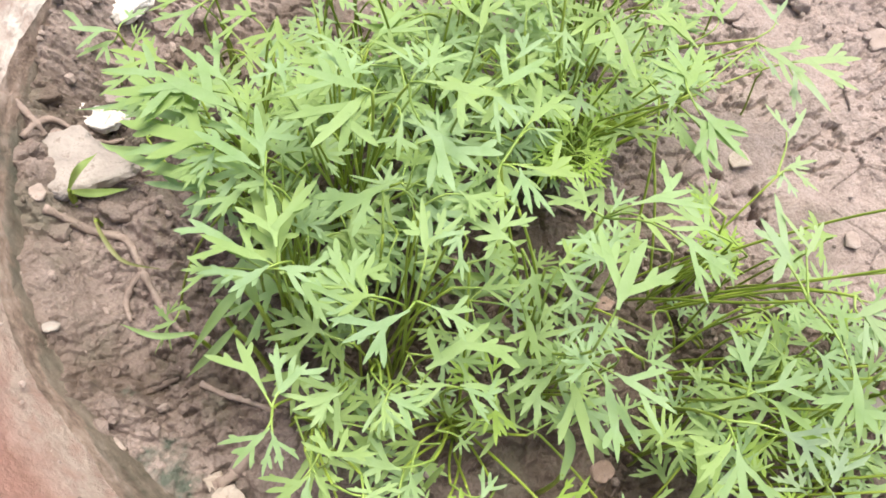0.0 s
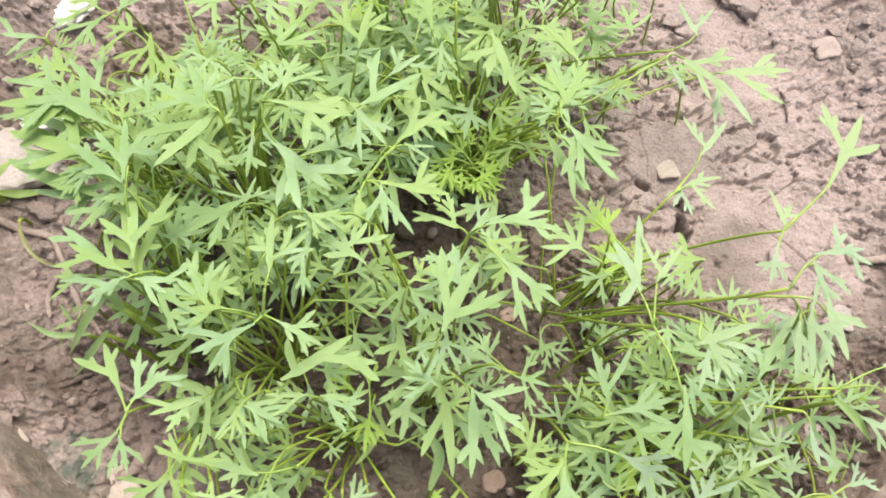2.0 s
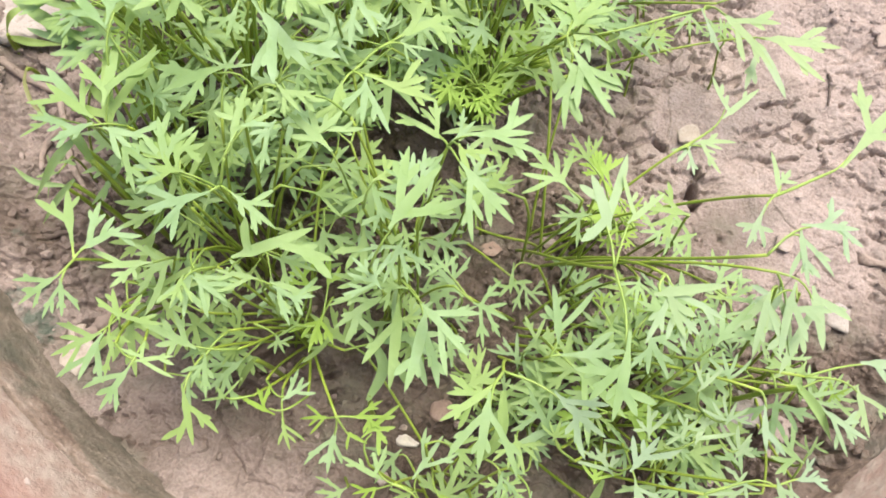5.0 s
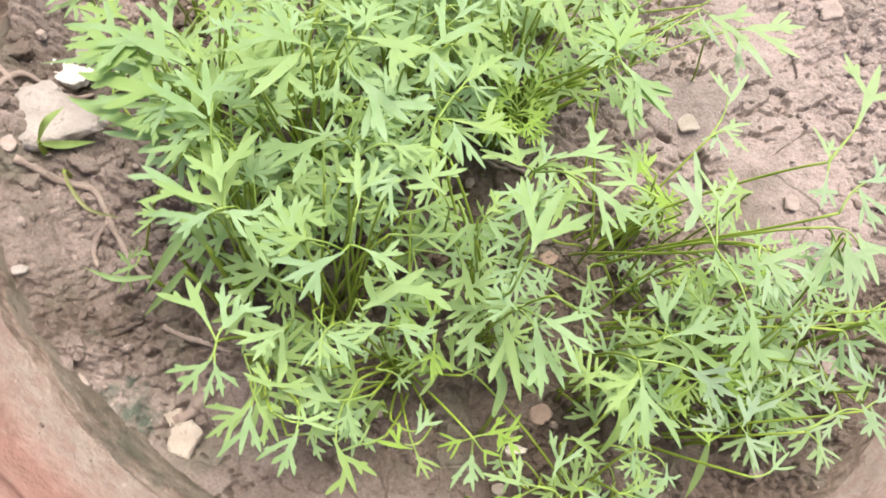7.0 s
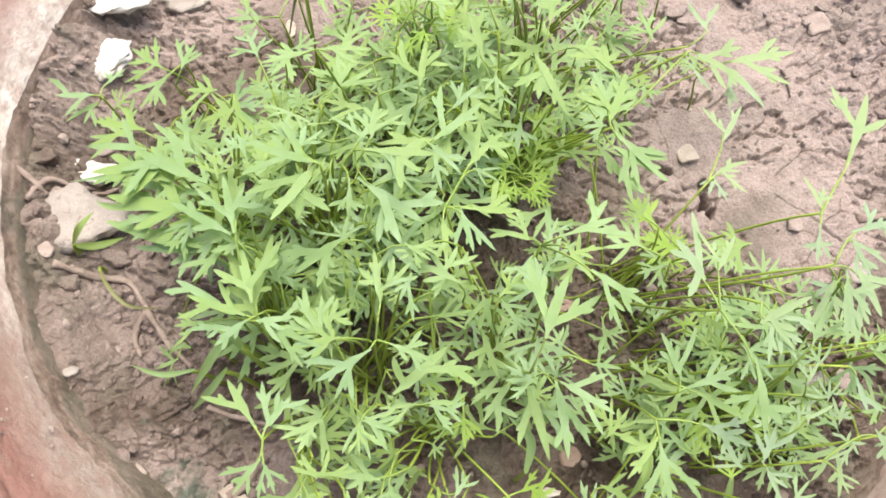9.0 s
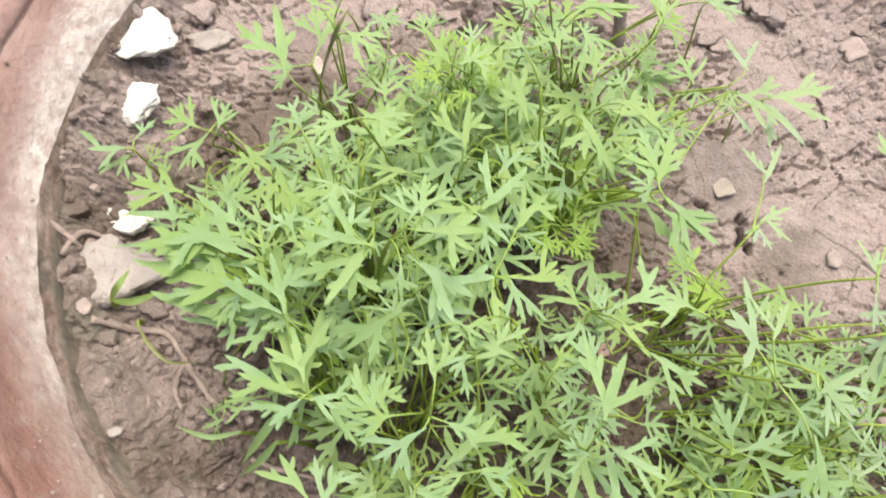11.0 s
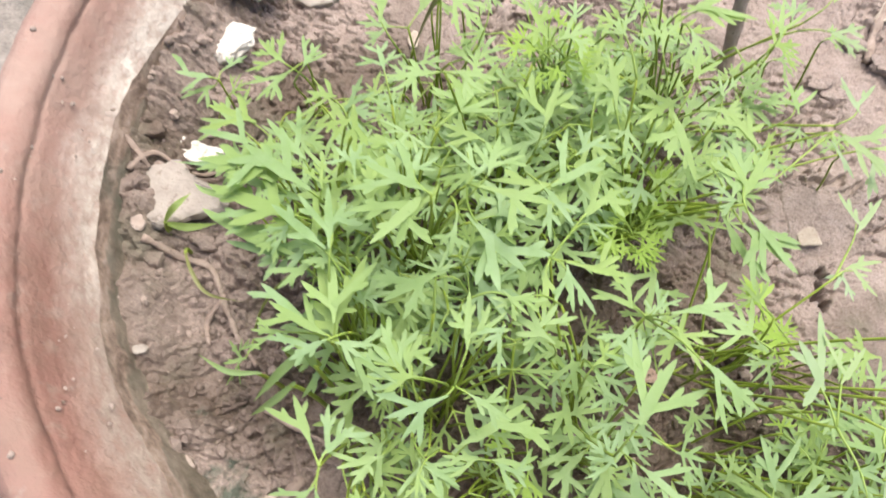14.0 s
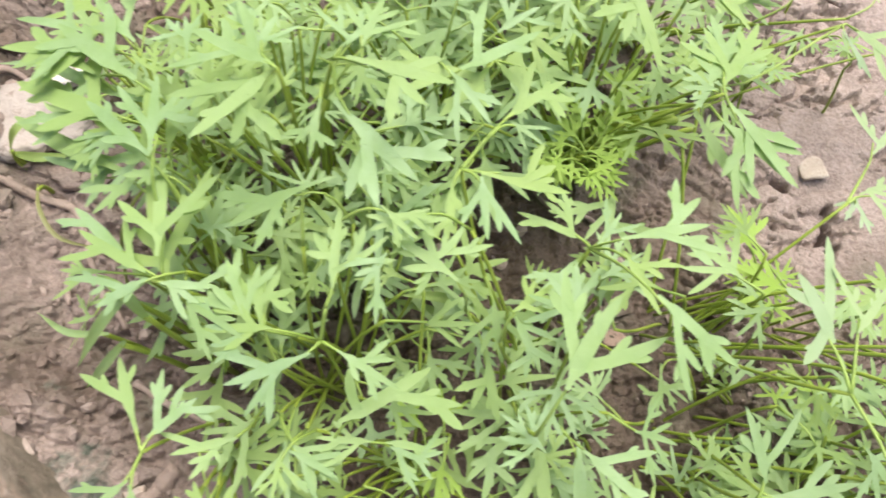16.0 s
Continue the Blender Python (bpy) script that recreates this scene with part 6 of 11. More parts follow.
low_leaf(P, J, (-0.0150, -0.0219, 0.0459), (-0.0086, -0.0387, 0.0504), 1)
low_leaf(P, J, (-0.0132, -0.0153, 0.0431), (-0.0017, -0.0160, 0.0408), 0)
J = stalk(P, (-0.0415, -0.0219, 0.0429), (-0.18, -0.98, -0.12))
low_leaf(P, J, (-0.0454, -0.0281, 0.0414), (-0.0532, -0.0404, 0.0383), 1)
low_leaf(P, J, (-0.0395, -0.0259, 0.0431), (-0.0332, -0.0385, 0.0436), 1)
J = stalk(P, (-0.0153, 0.0110, 0.0561), (0.96, -0.03, -0.28))
low_leaf(P, J, (-0.0084, 0.0130, 0.0539), (0.0075, 0.0176, 0.0488), 1)
low_leaf(P, J, (-0.0115, 0.0087, 0.0552), (0.0033, -0.0006, 0.0514), 2)
J = stalk(P, (-0.0219, -0.0219, 0.0371), (0.91, -0.41, 0.12))
low_leaf(P, J, (-0.0181, -0.0196, 0.0379), (-0.0068, -0.0129, 0.0404), 1)
low_leaf(P, J, (-0.0210, -0.0263, 0.0369), (-0.0187, -0.0380, 0.0365), 1)
J = stalk(P, (-0.0185, 0.0158, 0.0431), (0.96, 0.22, 0.15))
low_leaf(P, J, (-0.0128, 0.0204, 0.0447), (0.0027, 0.0327, 0.0492), 2)
low_leaf(P, J, (-0.0148, 0.0133, 0.0430), (-0.0046, 0.0067, 0.0429), 1)
J = stalk(P, (-0.0173, -0.0233, 0.0453), (-0.36, -0.92, 0.16))
low_leaf(P, J, (-0.0189, -0.0274, 0.0460), (-0.0245, -0.0416, 0.0483), 0)
J = stalk(P, (-0.0565, 0.0061, 0.0537), (-0.31, 0.90, -0.30))
low_leaf(P, J, (-0.0605, 0.0076, 0.0523), (-0.0710, 0.0116, 0.0486), 0)
low_leaf(P, J, (-0.0544, 0.0101, 0.0533), (-0.0478, 0.0229, 0.0522), 1)
J = stalk(P, (-0.0588, -0.0070, 0.0413), (-0.96, -0.20, 0.19))
low_leaf(P, J, (-0.0660, -0.0085, 0.0427), (-0.0802, -0.0114, 0.0454), 1)
J = stalk(P, (-0.0257, 0.0258, 0.0432), (0.91, 0.40, -0.10))
low_leaf(P, J, (-0.0189, 0.0289, 0.0434), (-0.0024, 0.0363, 0.0437), 1)
low_leaf(P, J, (-0.0245, 0.0300, 0.0424), (-0.0210, 0.0421, 0.0401), 1)
low_leaf(P, J, (-0.0218, 0.0237, 0.0425), (-0.0123, 0.0186, 0.0405), 1)
J = stalk(P, (-0.0618, -0.0084, 0.0302), (-0.93, -0.36, 0.00))
low_leaf(P, J, (-0.0660, -0.0100, 0.0302), (-0.0784, -0.0147, 0.0303), 2)
J = stalk(P, (-0.0249, 0.0323, 0.0503), (0.11, 0.55, 0.83))
low_leaf(P, J, (-0.0247, 0.0348, 0.0550), (-0.0329, 0.0402, 0.0600), 2)
low_leaf(P, J, (-0.0232, 0.0357, 0.0550), (-0.0128, 0.0376, 0.0550), 2)
low_leaf(P, J, (-0.0250, 0.0357, 0.0550), (-0.0248, 0.0445, 0.0590), 2)
J = stalk(P, (-0.0260, 0.0331, 0.0276), (0.65, 0.76, -0.08))
low_leaf(P, J, (-0.0213, 0.0389, 0.0271), (-0.0141, 0.0477, 0.0262), 2)
low_leaf(P, J, (-0.0266, 0.0374, 0.0266), (-0.0288, 0.0541, 0.0229), 1)
low_leaf(P, J, (-0.0216, 0.0330, 0.0281), (-0.0057, 0.0326, 0.0301), 0)
J = stalk(P, (-0.0259, 0.0359, 0.0445), (0.45, 0.53, 0.71))
low_leaf(P, J, (-0.0224, 0.0400, 0.0500), (-0.0153, 0.0485, 0.0550), 2)
J = stalk(P, (-0.0723, 0.0026, 0.0410), (-0.96, -0.29, -0.07))
low_leaf(P, J, (-0.0766, 0.0013, 0.0407), (-0.0888, -0.0023, 0.0398), 0)

P = seedling(0.0399, -0.0467)
J = stalk(P, (0.0435, -0.0523, 0.0615), (-0.83, 0.54, -0.11))
low_leaf(P, J, (0.0398, -0.0499, 0.0610), (0.0282, -0.0425, 0.0594), 1)
J = stalk(P, (0.0484, -0.0395, 0.0500), (-0.75, 0.66, 0.07))
low_leaf(P, J, (0.0450, -0.0365, 0.0503), (0.0381, -0.0304, 0.0507), 1)
J = stalk(P, (0.0298, -0.0530, 0.0553), (-0.90, 0.27, -0.34))
low_leaf(P, J, (0.0258, -0.0518, 0.0538), (0.0132, -0.0478, 0.0492), 1)
J = stalk(P, (0.0553, -0.0376, 0.0270), (-0.35, 0.65, 0.68))
low_leaf(P, J, (0.0527, -0.0328, 0.0320), (0.0450, -0.0252, 0.0365), 3)
J = stalk(P, (0.0192, -0.0575, 0.0385), (-0.26, 0.96, 0.07))
low_leaf(P, J, (0.0180, -0.0531, 0.0388), (0.0142, -0.0387, 0.0398), 2)
J = stalk(P, (0.0635, -0.0426, 0.0295), (-0.74, 0.55, 0.39))
low_leaf(P, J, (0.0543, -0.0330, 0.0320), (0.0471, -0.0212, 0.0312), 3)
low_leaf(P, J, (0.0594, -0.0422, 0.0340), (0.0447, -0.0373, 0.0359), 3)
J = stalk(P, (0.0298, -0.0158, 0.0495), (-0.15, 0.94, -0.31))
low_leaf(P, J, (0.0258, -0.0140, 0.0484), (0.0147, -0.0092, 0.0451), 1)
low_leaf(P, J, (0.0330, -0.0127, 0.0490), (0.0392, -0.0069, 0.0480), 2)
J = stalk(P, (0.0333, 0.0002, 0.0497), (-0.47, 0.88, 0.06))
low_leaf(P, J, (0.0308, 0.0049, 0.0500), (0.0270, 0.0119, 0.0460), 1)

P = seedling(0.0434, -0.0694)
J0 = stalk(P, (0.0554, -0.0620, 0.0384), (0.56, -0.40, 0.72))
leaf(P, J0, (0.0605, -0.0656, 0.0450), [(0.0569, -0.0705, 0.0433), (0.0586, -0.0771, 0.0430), (0.0637, -0.0760, 0.0430), (0.0653, -0.0701, 0.0435)])
J1 = stalk(P, (0.0528, -0.0709, 0.0446), (0.54, -0.65, 0.54))
leaf(P, J1, (0.0582, -0.0775, 0.0500), [(0.0544, -0.0821, 0.0484), (0.0574, -0.0867, 0.0480), (0.0624, -0.0841, 0.0481), (0.0668, -0.0814, 0.0480)])
J2 = stalk(P, (0.0396, -0.0584, 0.0210), (-0.62, -0.30, 0.73))
leaf(P, J2, (0.0320, -0.0620, 0.0300), [(0.0273, -0.0672, 0.0281), (0.0303, -0.0725, 0.0280), (0.0357, -0.0704, 0.0280), (0.0385, -0.0657, 0.0282)])
J3 = stalk(P, (0.0618, -0.0731, 0.0264), (0.74, 0.54, 0.39))
leaf(P, J3, (0.0687, -0.0681, 0.0300), [(0.0638, -0.0631, 0.0283), (0.0663, -0.0601, 0.0281), (0.0715, -0.0603, 0.0282), (0.0758, -0.0642, 0.0282)], young_mat)
J4 = stalk(P, (0.0511, -0.0761, 0.0232), (0.62, 0.55, 0.56))
leaf(P, J4, (0.0586, -0.0694, 0.0300), [(0.0536, -0.0663, 0.0286), (0.0552, -0.0634, 0.0284), (0.0603, -0.0627, 0.0285), (0.0638, -0.0649, 0.0285)], young_mat)
J = stalk(P, (0.0454, -0.0891, 0.0547), (0.90, -0.43, 0.06))
low_leaf(P, J, (0.0502, -0.0914, 0.0550), (0.0683, -0.1001, 0.0450), 0)
J = stalk(P, (0.0217, -0.0781, 0.0420), (-0.74, 0.50, 0.45))
low_leaf(P, J, (0.0168, -0.0748, 0.0450), (0.0102, -0.0704, 0.0450), 1)

P = seedling(0.0301, -0.1257)
J0 = stalk(P, (0.0154, -0.1282, 0.0320), (0.41, -0.20, -0.89))
leaf(P, J0, (0.0124, -0.1278, 0.0300), [(0.0003, -0.1237, 0.0280), (0.0049, -0.1239, 0.0280), (0.0098, -0.1203, 0.0281)])
leaf(P, J0, (0.0122, -0.1299, 0.0280), [(0.0038, -0.1312, 0.0260), (0.0052, -0.1334, 0.0261), (0.0092, -0.1364, 0.0262)], young_mat)
leaf(P, J0, (0.0211, -0.1284, 0.0280), [(0.0143, -0.1299, 0.0263), (0.0151, -0.1324, 0.0262), (0.0184, -0.1343, 0.0264)])
leaf(P, J0, (0.0224, -0.1297, 0.0280), [(0.0218, -0.1374, 0.0261), (0.0245, -0.1385, 0.0260), (0.0262, -0.1333, 0.0268)])
J1 = stalk(P, (0.0373, -0.1293, 0.0340), (0.63, -0.16, -0.76))
leaf(P, J1, (0.0354, -0.1311, 0.0300), [(0.0287, -0.1281, 0.0282), (0.0291, -0.1329, 0.0284), (0.0322, -0.1351, 0.0287)])
leaf(P, J1, (0.0411, -0.1288, 0.0320), [(0.0448, -0.1227, 0.0304), (0.0489, -0.1233, 0.0300), (0.0508, -0.1257, 0.0300)])
leaf(P, J1, (0.0419, -0.1297, 0.0320), [(0.0448, -0.1328, 0.0310), (0.0497, -0.1328, 0.0301), (0.0469, -0.1300, 0.0309)])
J2 = stalk(P, (0.0362, -0.1308, 0.0276), (0.57, 0.47, 0.68))
leaf(P, J2, (0.0424, -0.1256, 0.0350), [(0.0360, -0.1227, 0.0332), (0.0403, -0.1180, 0.0331), (0.0503, -0.1237, 0.0332), (0.0468, -0.1177, 0.0330)])
J3 = stalk(P, (0.0074, -0.1251, 0.0256), (-0.41, 0.74, 0.54))
leaf(P, J3, (0.0040, -0.1191, 0.0300), [(0.0125, -0.1091, 0.0280), (0.0116, -0.1139, 0.0280), (0.0082, -0.1207, 0.0290), (0.0058, -0.1142, 0.0288)], young_mat)
J4 = stalk(P, (0.0230, -0.1311, 0.0207), (-0.30, 0.47, 0.83))
leaf(P, J4, (0.0196, -0.1258, 0.0300), [(0.0220, -0.1130, 0.0280), (0.0248, -0.1129, 0.0280), (0.0275, -0.1149, 0.0280)])
J5 = stalk(P, (0.0426, -0.1169, 0.0338), (0.64, -0.44, 0.63))
leaf(P, J5, (0.0489, -0.1212, 0.0400), [(0.0437, -0.1257, 0.0382), (0.0459, -0.1285, 0.0380), (0.0513, -0.1276, 0.0384), (0.0530, -0.1240, 0.0389)])
J6 = stalk(P, (0.0354, -0.1158, 0.0284), (0.65, -0.25, 0.72))
leaf(P, J6, (0.0413, -0.1181, 0.0350), [(0.0391, -0.1256, 0.0331), (0.0422, -0.1270, 0.0330), (0.0463, -0.1231, 0.0334)])
J7 = stalk(P, (0.0239, -0.1223, 0.0189), (0.25, -0.51, 0.83))
leaf(P, J7, (0.0267, -0.1279, 0.0280), [(0.0297, -0.1320, 0.0268), (0.0327, -0.1299, 0.0265)], young_mat)
J = stalk(P, (0.0208, -0.1168, 0.0362), (0.54, 0.34, -0.77))
low_leaf(P, J, (0.0251, -0.1141, 0.0300), (0.0362, -0.1198, 0.0240), 0)
J = stalk(P, (0.0408, -0.1025, 0.0215), (0.67, 0.74, 0.09))
low_leaf(P, J, (0.0438, -0.0992, 0.0219), (0.0545, -0.0875, 0.0232), 2)
J = stalk(P, (-0.0017, -0.0971, 0.0249), (-0.94, 0.34, -0.07))
low_leaf(P, J, (-0.0059, -0.0956, 0.0246), (-0.0216, -0.0902, 0.0234), 1)

P = seedling(-0.0231, -0.0912)
J0 = stalk(P, (-0.0034, -0.1159, 0.0340), (0.32, -0.33, -0.89))
leaf(P, J0, (-0.0005, -0.1148, 0.0320), [(0.0067, -0.1085, 0.0300), (0.0091, -0.1121, 0.0300), (0.0086, -0.1156, 0.0300), (0.0041, -0.1180, 0.0306)], young_mat)
leaf(P, J0, (-0.0051, -0.1164, 0.0320), [(-0.0127, -0.1147, 0.0302), (-0.0132, -0.1186, 0.0300), (-0.0094, -0.1217, 0.0303)], young_mat)
leaf(P, J0, (-0.0031, -0.1182, 0.0300), [(-0.0071, -0.1297, 0.0280), (-0.0026, -0.1302, 0.0280), (-0.0005, -0.1267, 0.0280)])
leaf(P, J0, (-0.0006, -0.1186, 0.0300), [(0.0017, -0.1223, 0.0289), (0.0050, -0.1211, 0.0285)], young_mat)
J1 = stalk(P, (-0.0406, -0.0893, 0.0521), (-0.40, -0.53, 0.75))
leaf(P, J1, (-0.0447, -0.0947, 0.0597), [(-0.0476, -0.1032, 0.0612), (-0.0443, -0.1037, 0.0611), (-0.0396, -0.1011, 0.0610)])
J2 = stalk(P, (-0.0292, -0.0895, 0.0450), (0.45, -0.11, 0.88))
leaf(P, J2, (-0.0254, -0.0905, 0.0525), [(-0.0164, -0.0869, 0.0507), (-0.0148, -0.0899, 0.0504), (-0.0163, -0.0955, 0.0500), (-0.0186, -0.0989, 0.0499)])
J3 = stalk(P, (-0.0305, -0.0900, 0.0420), (0.37, 0.01, 0.93))
leaf(P, J3, (-0.0263, -0.0898, 0.0524), [(-0.0159, -0.0849, 0.0497), (-0.0141, -0.0869, 0.0494), (-0.0171, -0.0930, 0.0500), (-0.0202, -0.0974, 0.0500)])
J4 = stalk(P, (-0.0225, -0.0897, 0.0427), (-0.49, -0.03, 0.87))
leaf(P, J4, (-0.0289, -0.0901, 0.0539), [(-0.0396, -0.0912, 0.0557), (-0.0380, -0.0946, 0.0556), (-0.0370, -0.0888, 0.0553)])
J5 = stalk(P, (-0.0368, -0.0934, 0.0492), (0.14, 0.45, 0.88))
leaf(P, J5, (-0.0351, -0.0879, 0.0599), [(-0.0188, -0.0754, 0.0553), (-0.0137, -0.0783, 0.0545), (-0.0140, -0.0814, 0.0548), (-0.0327, -0.0809, 0.0612)])
J6 = stalk(P, (-0.0391, -0.1086, 0.0409), (-0.15, -0.89, 0.43))
leaf(P, J6, (-0.0408, -0.1185, 0.0457), [(-0.0420, -0.1326, 0.0423), (-0.0380, -0.1324, 0.0422), (-0.0340, -0.1319, 0.0420), (-0.0289, -0.1274, 0.0421)])
J7 = stalk(P, (-0.0355, -0.1025, 0.0412), (-0.26, -0.80, 0.54))
leaf(P, J7, (-0.0379, -0.1099, 0.0462), [(-0.0403, -0.1158, 0.0446), (-0.0354, -0.1156, 0.0446), (-0.0355, -0.1207, 0.0435)])
J8 = stalk(P, (-0.0319, -0.1065, 0.0411), (-0.77, -0.29, 0.57))
leaf(P, J8, (-0.0400, -0.1096, 0.0470), [(-0.0545, -0.1074, 0.0495), (-0.0490, -0.1048, 0.0487), (-0.0456, -0.1111, 0.0480)])
J9 = stalk(P, (-0.0142, -0.1121, 0.0235), (-0.51, -0.63, 0.59))
leaf(P, J9, (-0.0198, -0.1192, 0.0300), [(-0.0248, -0.1138, 0.0283), (-0.0278, -0.1170, 0.0280), (-0.0311, -0.1155, 0.0280)], young_mat)
J10 = stalk(P, (-0.0263, -0.1108, 0.0243), (0.70, -0.44, 0.56))
leaf(P, J10, (-0.0192, -0.1153, 0.0300), [(-0.0179, -0.1058, 0.0280), (-0.0137, -0.1085, 0.0280), (-0.0112, -0.1108, 0.0280)])
J11 = stalk(P, (-0.0216, -0.1117, 0.0226), (0.32, -0.90, 0.28))
leaf(P, J11, (-0.0188, -0.1195, 0.0250), [(-0.0177, -0.1263, 0.0233), (-0.0144, -0.1269, 0.0230), (-0.0113, -0.1237, 0.0230)])
J12 = stalk(P, (-0.0275, -0.1157, 0.0275), (-0.84, -0.43, 0.33))
leaf(P, J12, (-0.0340, -0.1189, 0.0300), [(-0.0402, -0.1206, 0.0285), (-0.0374, -0.1159, 0.0289), (-0.0321, -0.1125, 0.0284)])
J = stalk(P, (-0.0202, -0.0941, 0.0278), (-0.45, 0.65, 0.61))
low_leaf(P, J, (-0.0271, -0.0940, 0.0300), (-0.0290, -0.0886, 0.0330), 1)
low_leaf(P, J, (-0.0195, -0.0852, 0.0340), (-0.0277, -0.0780, 0.0332), 3)
J = stalk(P, (-0.0146, -0.0936, 0.0331), (-0.61, 0.74, 0.28))
low_leaf(P, J, (-0.0196, -0.0959, 0.0350), (-0.0263, -0.0935, 0.0320), 2)
low_leaf(P, J, (-0.0158, -0.0838, 0.0340), (-0.0178, -0.0733, 0.0324), 3)
J = stalk(P, (-0.0275, -0.0831, 0.0248), (0.48, 0.87, 0.07))
low_leaf(P, J, (-0.0253, -0.0791, 0.0251), (-0.0189, -0.0672, 0.0259), 1)
J = stalk(P, (-0.0144, -0.0849, 0.0302), (-0.07, -0.84, 0.54))
low_leaf(P, J, (-0.0149, -0.0908, 0.0340), (-0.0159, -0.1028, 0.0356), 3)
J = stalk(P, (-0.0311, -0.0985, 0.0370), (0.94, -0.13, -0.32))
low_leaf(P, J, (-0.0252, -0.0993, 0.0350), (-0.0217, -0.1031, 0.0330), 1)
J = stalk(P, (-0.0290, -0.1009, 0.0298), (-0.78, -0.54, -0.30))
low_leaf(P, J, (-0.0332, -0.1068, 0.0278), (-0.0421, -0.1190, 0.0237), 2)
low_leaf(P, J, (-0.0333, -0.1009, 0.0286), (-0.0457, -0.1010, 0.0253), 1)
J = stalk(P, (-0.0372, -0.0968, 0.0234), (-0.52, -0.83, -0.19))
low_leaf(P, J, (-0.0428, -0.1013, 0.0215), (-0.0536, -0.1099, 0.0178), 0)
low_leaf(P, J, (-0.0372, -0.1013, 0.0232), (-0.0373, -0.1163, 0.0224), 1)
J = stalk(P, (-0.0066, -0.0985, 0.0326), (0.87, 0.49, -0.01))
low_leaf(P, J, (-0.0001, -0.0948, 0.0325), (0.0186, -0.0841, 0.0321), 1)
J = stalk(P, (-0.0467, -0.0985, 0.0340), (-0.80, 0.58, -0.15))
low_leaf(P, J, (-0.0540, -0.0969, 0.0332), (-0.0698, -0.0935, 0.0315), 1)
low_leaf(P, J, (-0.0476, -0.0942, 0.0333), (-0.0501, -0.0829, 0.0313), 1)
J = stalk(P, (-0.0227, -0.0661, 0.0247), (-0.49, 0.82, -0.28))
low_leaf(P, J, (-0.0283, -0.0618, 0.0222), (-0.0365, -0.0553, 0.0184), 1)
low_leaf(P, J, (-0.0223, -0.0617, 0.0242), (-0.0205, -0.0445, 0.0220), 0)
J = stalk(P, (-0.0238, -0.0562, 0.0487), (-0.19, 0.87, -0.45))
low_leaf(P, J, (-0.0281, -0.0551, 0.0487), (-0.0391, -0.0521, 0.0487), 1)
low_leaf(P, J, (-0.0202, -0.0540, 0.0470), (-0.0063, -0.0450, 0.0403), 1)

P = seedling(-0.1140, -0.0592)
J0 = stalk(P, (-0.1055, -0.0615, 0.0228), (0.02, -0.90, 0.43))
leaf(P, J0, (-0.1053, -0.0682, 0.0260), [(-0.1113, -0.0775, 0.0240), (-0.1048, -0.0765, 0.0240), (-0.0997, -0.0646, 0.0243), (-0.1056, -0.0613, 0.0245), (-0.1157, -0.0626, 0.0240)])
J = stalk(P, (-0.0866, -0.0455, 0.0569), (0.91, 0.38, 0.19))
low_leaf(P, J, (-0.0813, -0.0433, 0.0580), (-0.0732, -0.0400, 0.0550), 1)

P = seedling(-0.1054, -0.0280)
J = stalk(P, (-0.1096, -0.0018, 0.0183), (-0.02, 0.99, -0.15))
low_leaf(P, J, (-0.1093, 0.0057, 0.0178), (-0.1085, 0.0247, 0.0167), 1)
low_leaf(P, J, (-0.1138, -0.0003, 0.0184), (-0.1250, 0.0039, 0.0187), 0)
low_leaf(P, J, (-0.1059, 0.0004, 0.0170), (-0.0973, 0.0054, 0.0142), 1)
J = stalk(P, (-0.1245, -0.0074, 0.0230), (0.57, 0.82, -0.08))
low_leaf(P, J, (-0.1182, -0.0033, 0.0226), (-0.1058, 0.0046, 0.0219), 1)
low_leaf(P, J, (-0.1248, -0.0029, 0.0226), (-0.1261, 0.0119, 0.0213), 1)

P = seedling(-0.0463, -0.0726)
J0 = stalk(P, (-0.0385, -0.0755, 0.0735), (0.41, -0.68, 0.61))
leaf(P, J0, (-0.0348, -0.0771, 0.0756), [(-0.0264, -0.0735, 0.0734), (-0.0233, -0.0819, 0.0725), (-0.0268, -0.0846, 0.0729), (-0.0304, -0.0817, 0.0741)])
leaf(P, J0, (-0.0396, -0.0782, 0.0753), [(-0.0580, -0.0799, 0.0712), (-0.0545, -0.0853, 0.0716), (-0.0495, -0.0902, 0.0717), (-0.0446, -0.0909, 0.0721)])
J1 = stalk(P, (-0.0373, -0.0710, 0.0802), (0.23, 0.87, 0.44), J0)
leaf(P, J1, (-0.0365, -0.0678, 0.0818), [(-0.0420, -0.0624, 0.0832), (-0.0420, -0.0578, 0.0793), (-0.0379, -0.0530, 0.0809), (-0.0327, -0.0562, 0.0839), (-0.0281, -0.0574, 0.0840), (-0.0266, -0.0615, 0.0821)])
J2 = stalk(P, (-0.0293, -0.0676, 0.0613), (0.84, 0.21, -0.51))
leaf(P, J2, (-0.0227, -0.0660, 0.0573), [(-0.0144, -0.0618, 0.0588), (-0.0114, -0.0651, 0.0591), (-0.0136, -0.0680, 0.0551)])
J3 = stalk(P, (-0.0379, -0.0504, 0.0676), (-0.46, 0.22, 0.86))
leaf(P, J3, (-0.0438, -0.0476, 0.0788), [(-0.0637, -0.0514, 0.0743), (-0.0596, -0.0571, 0.0745), (-0.0538, -0.0608, 0.0747), (-0.0489, -0.0560, 0.0763)])
J4 = stalk(P, (-0.0435, -0.0892, 0.0469), (-0.07, -0.41, 0.91))
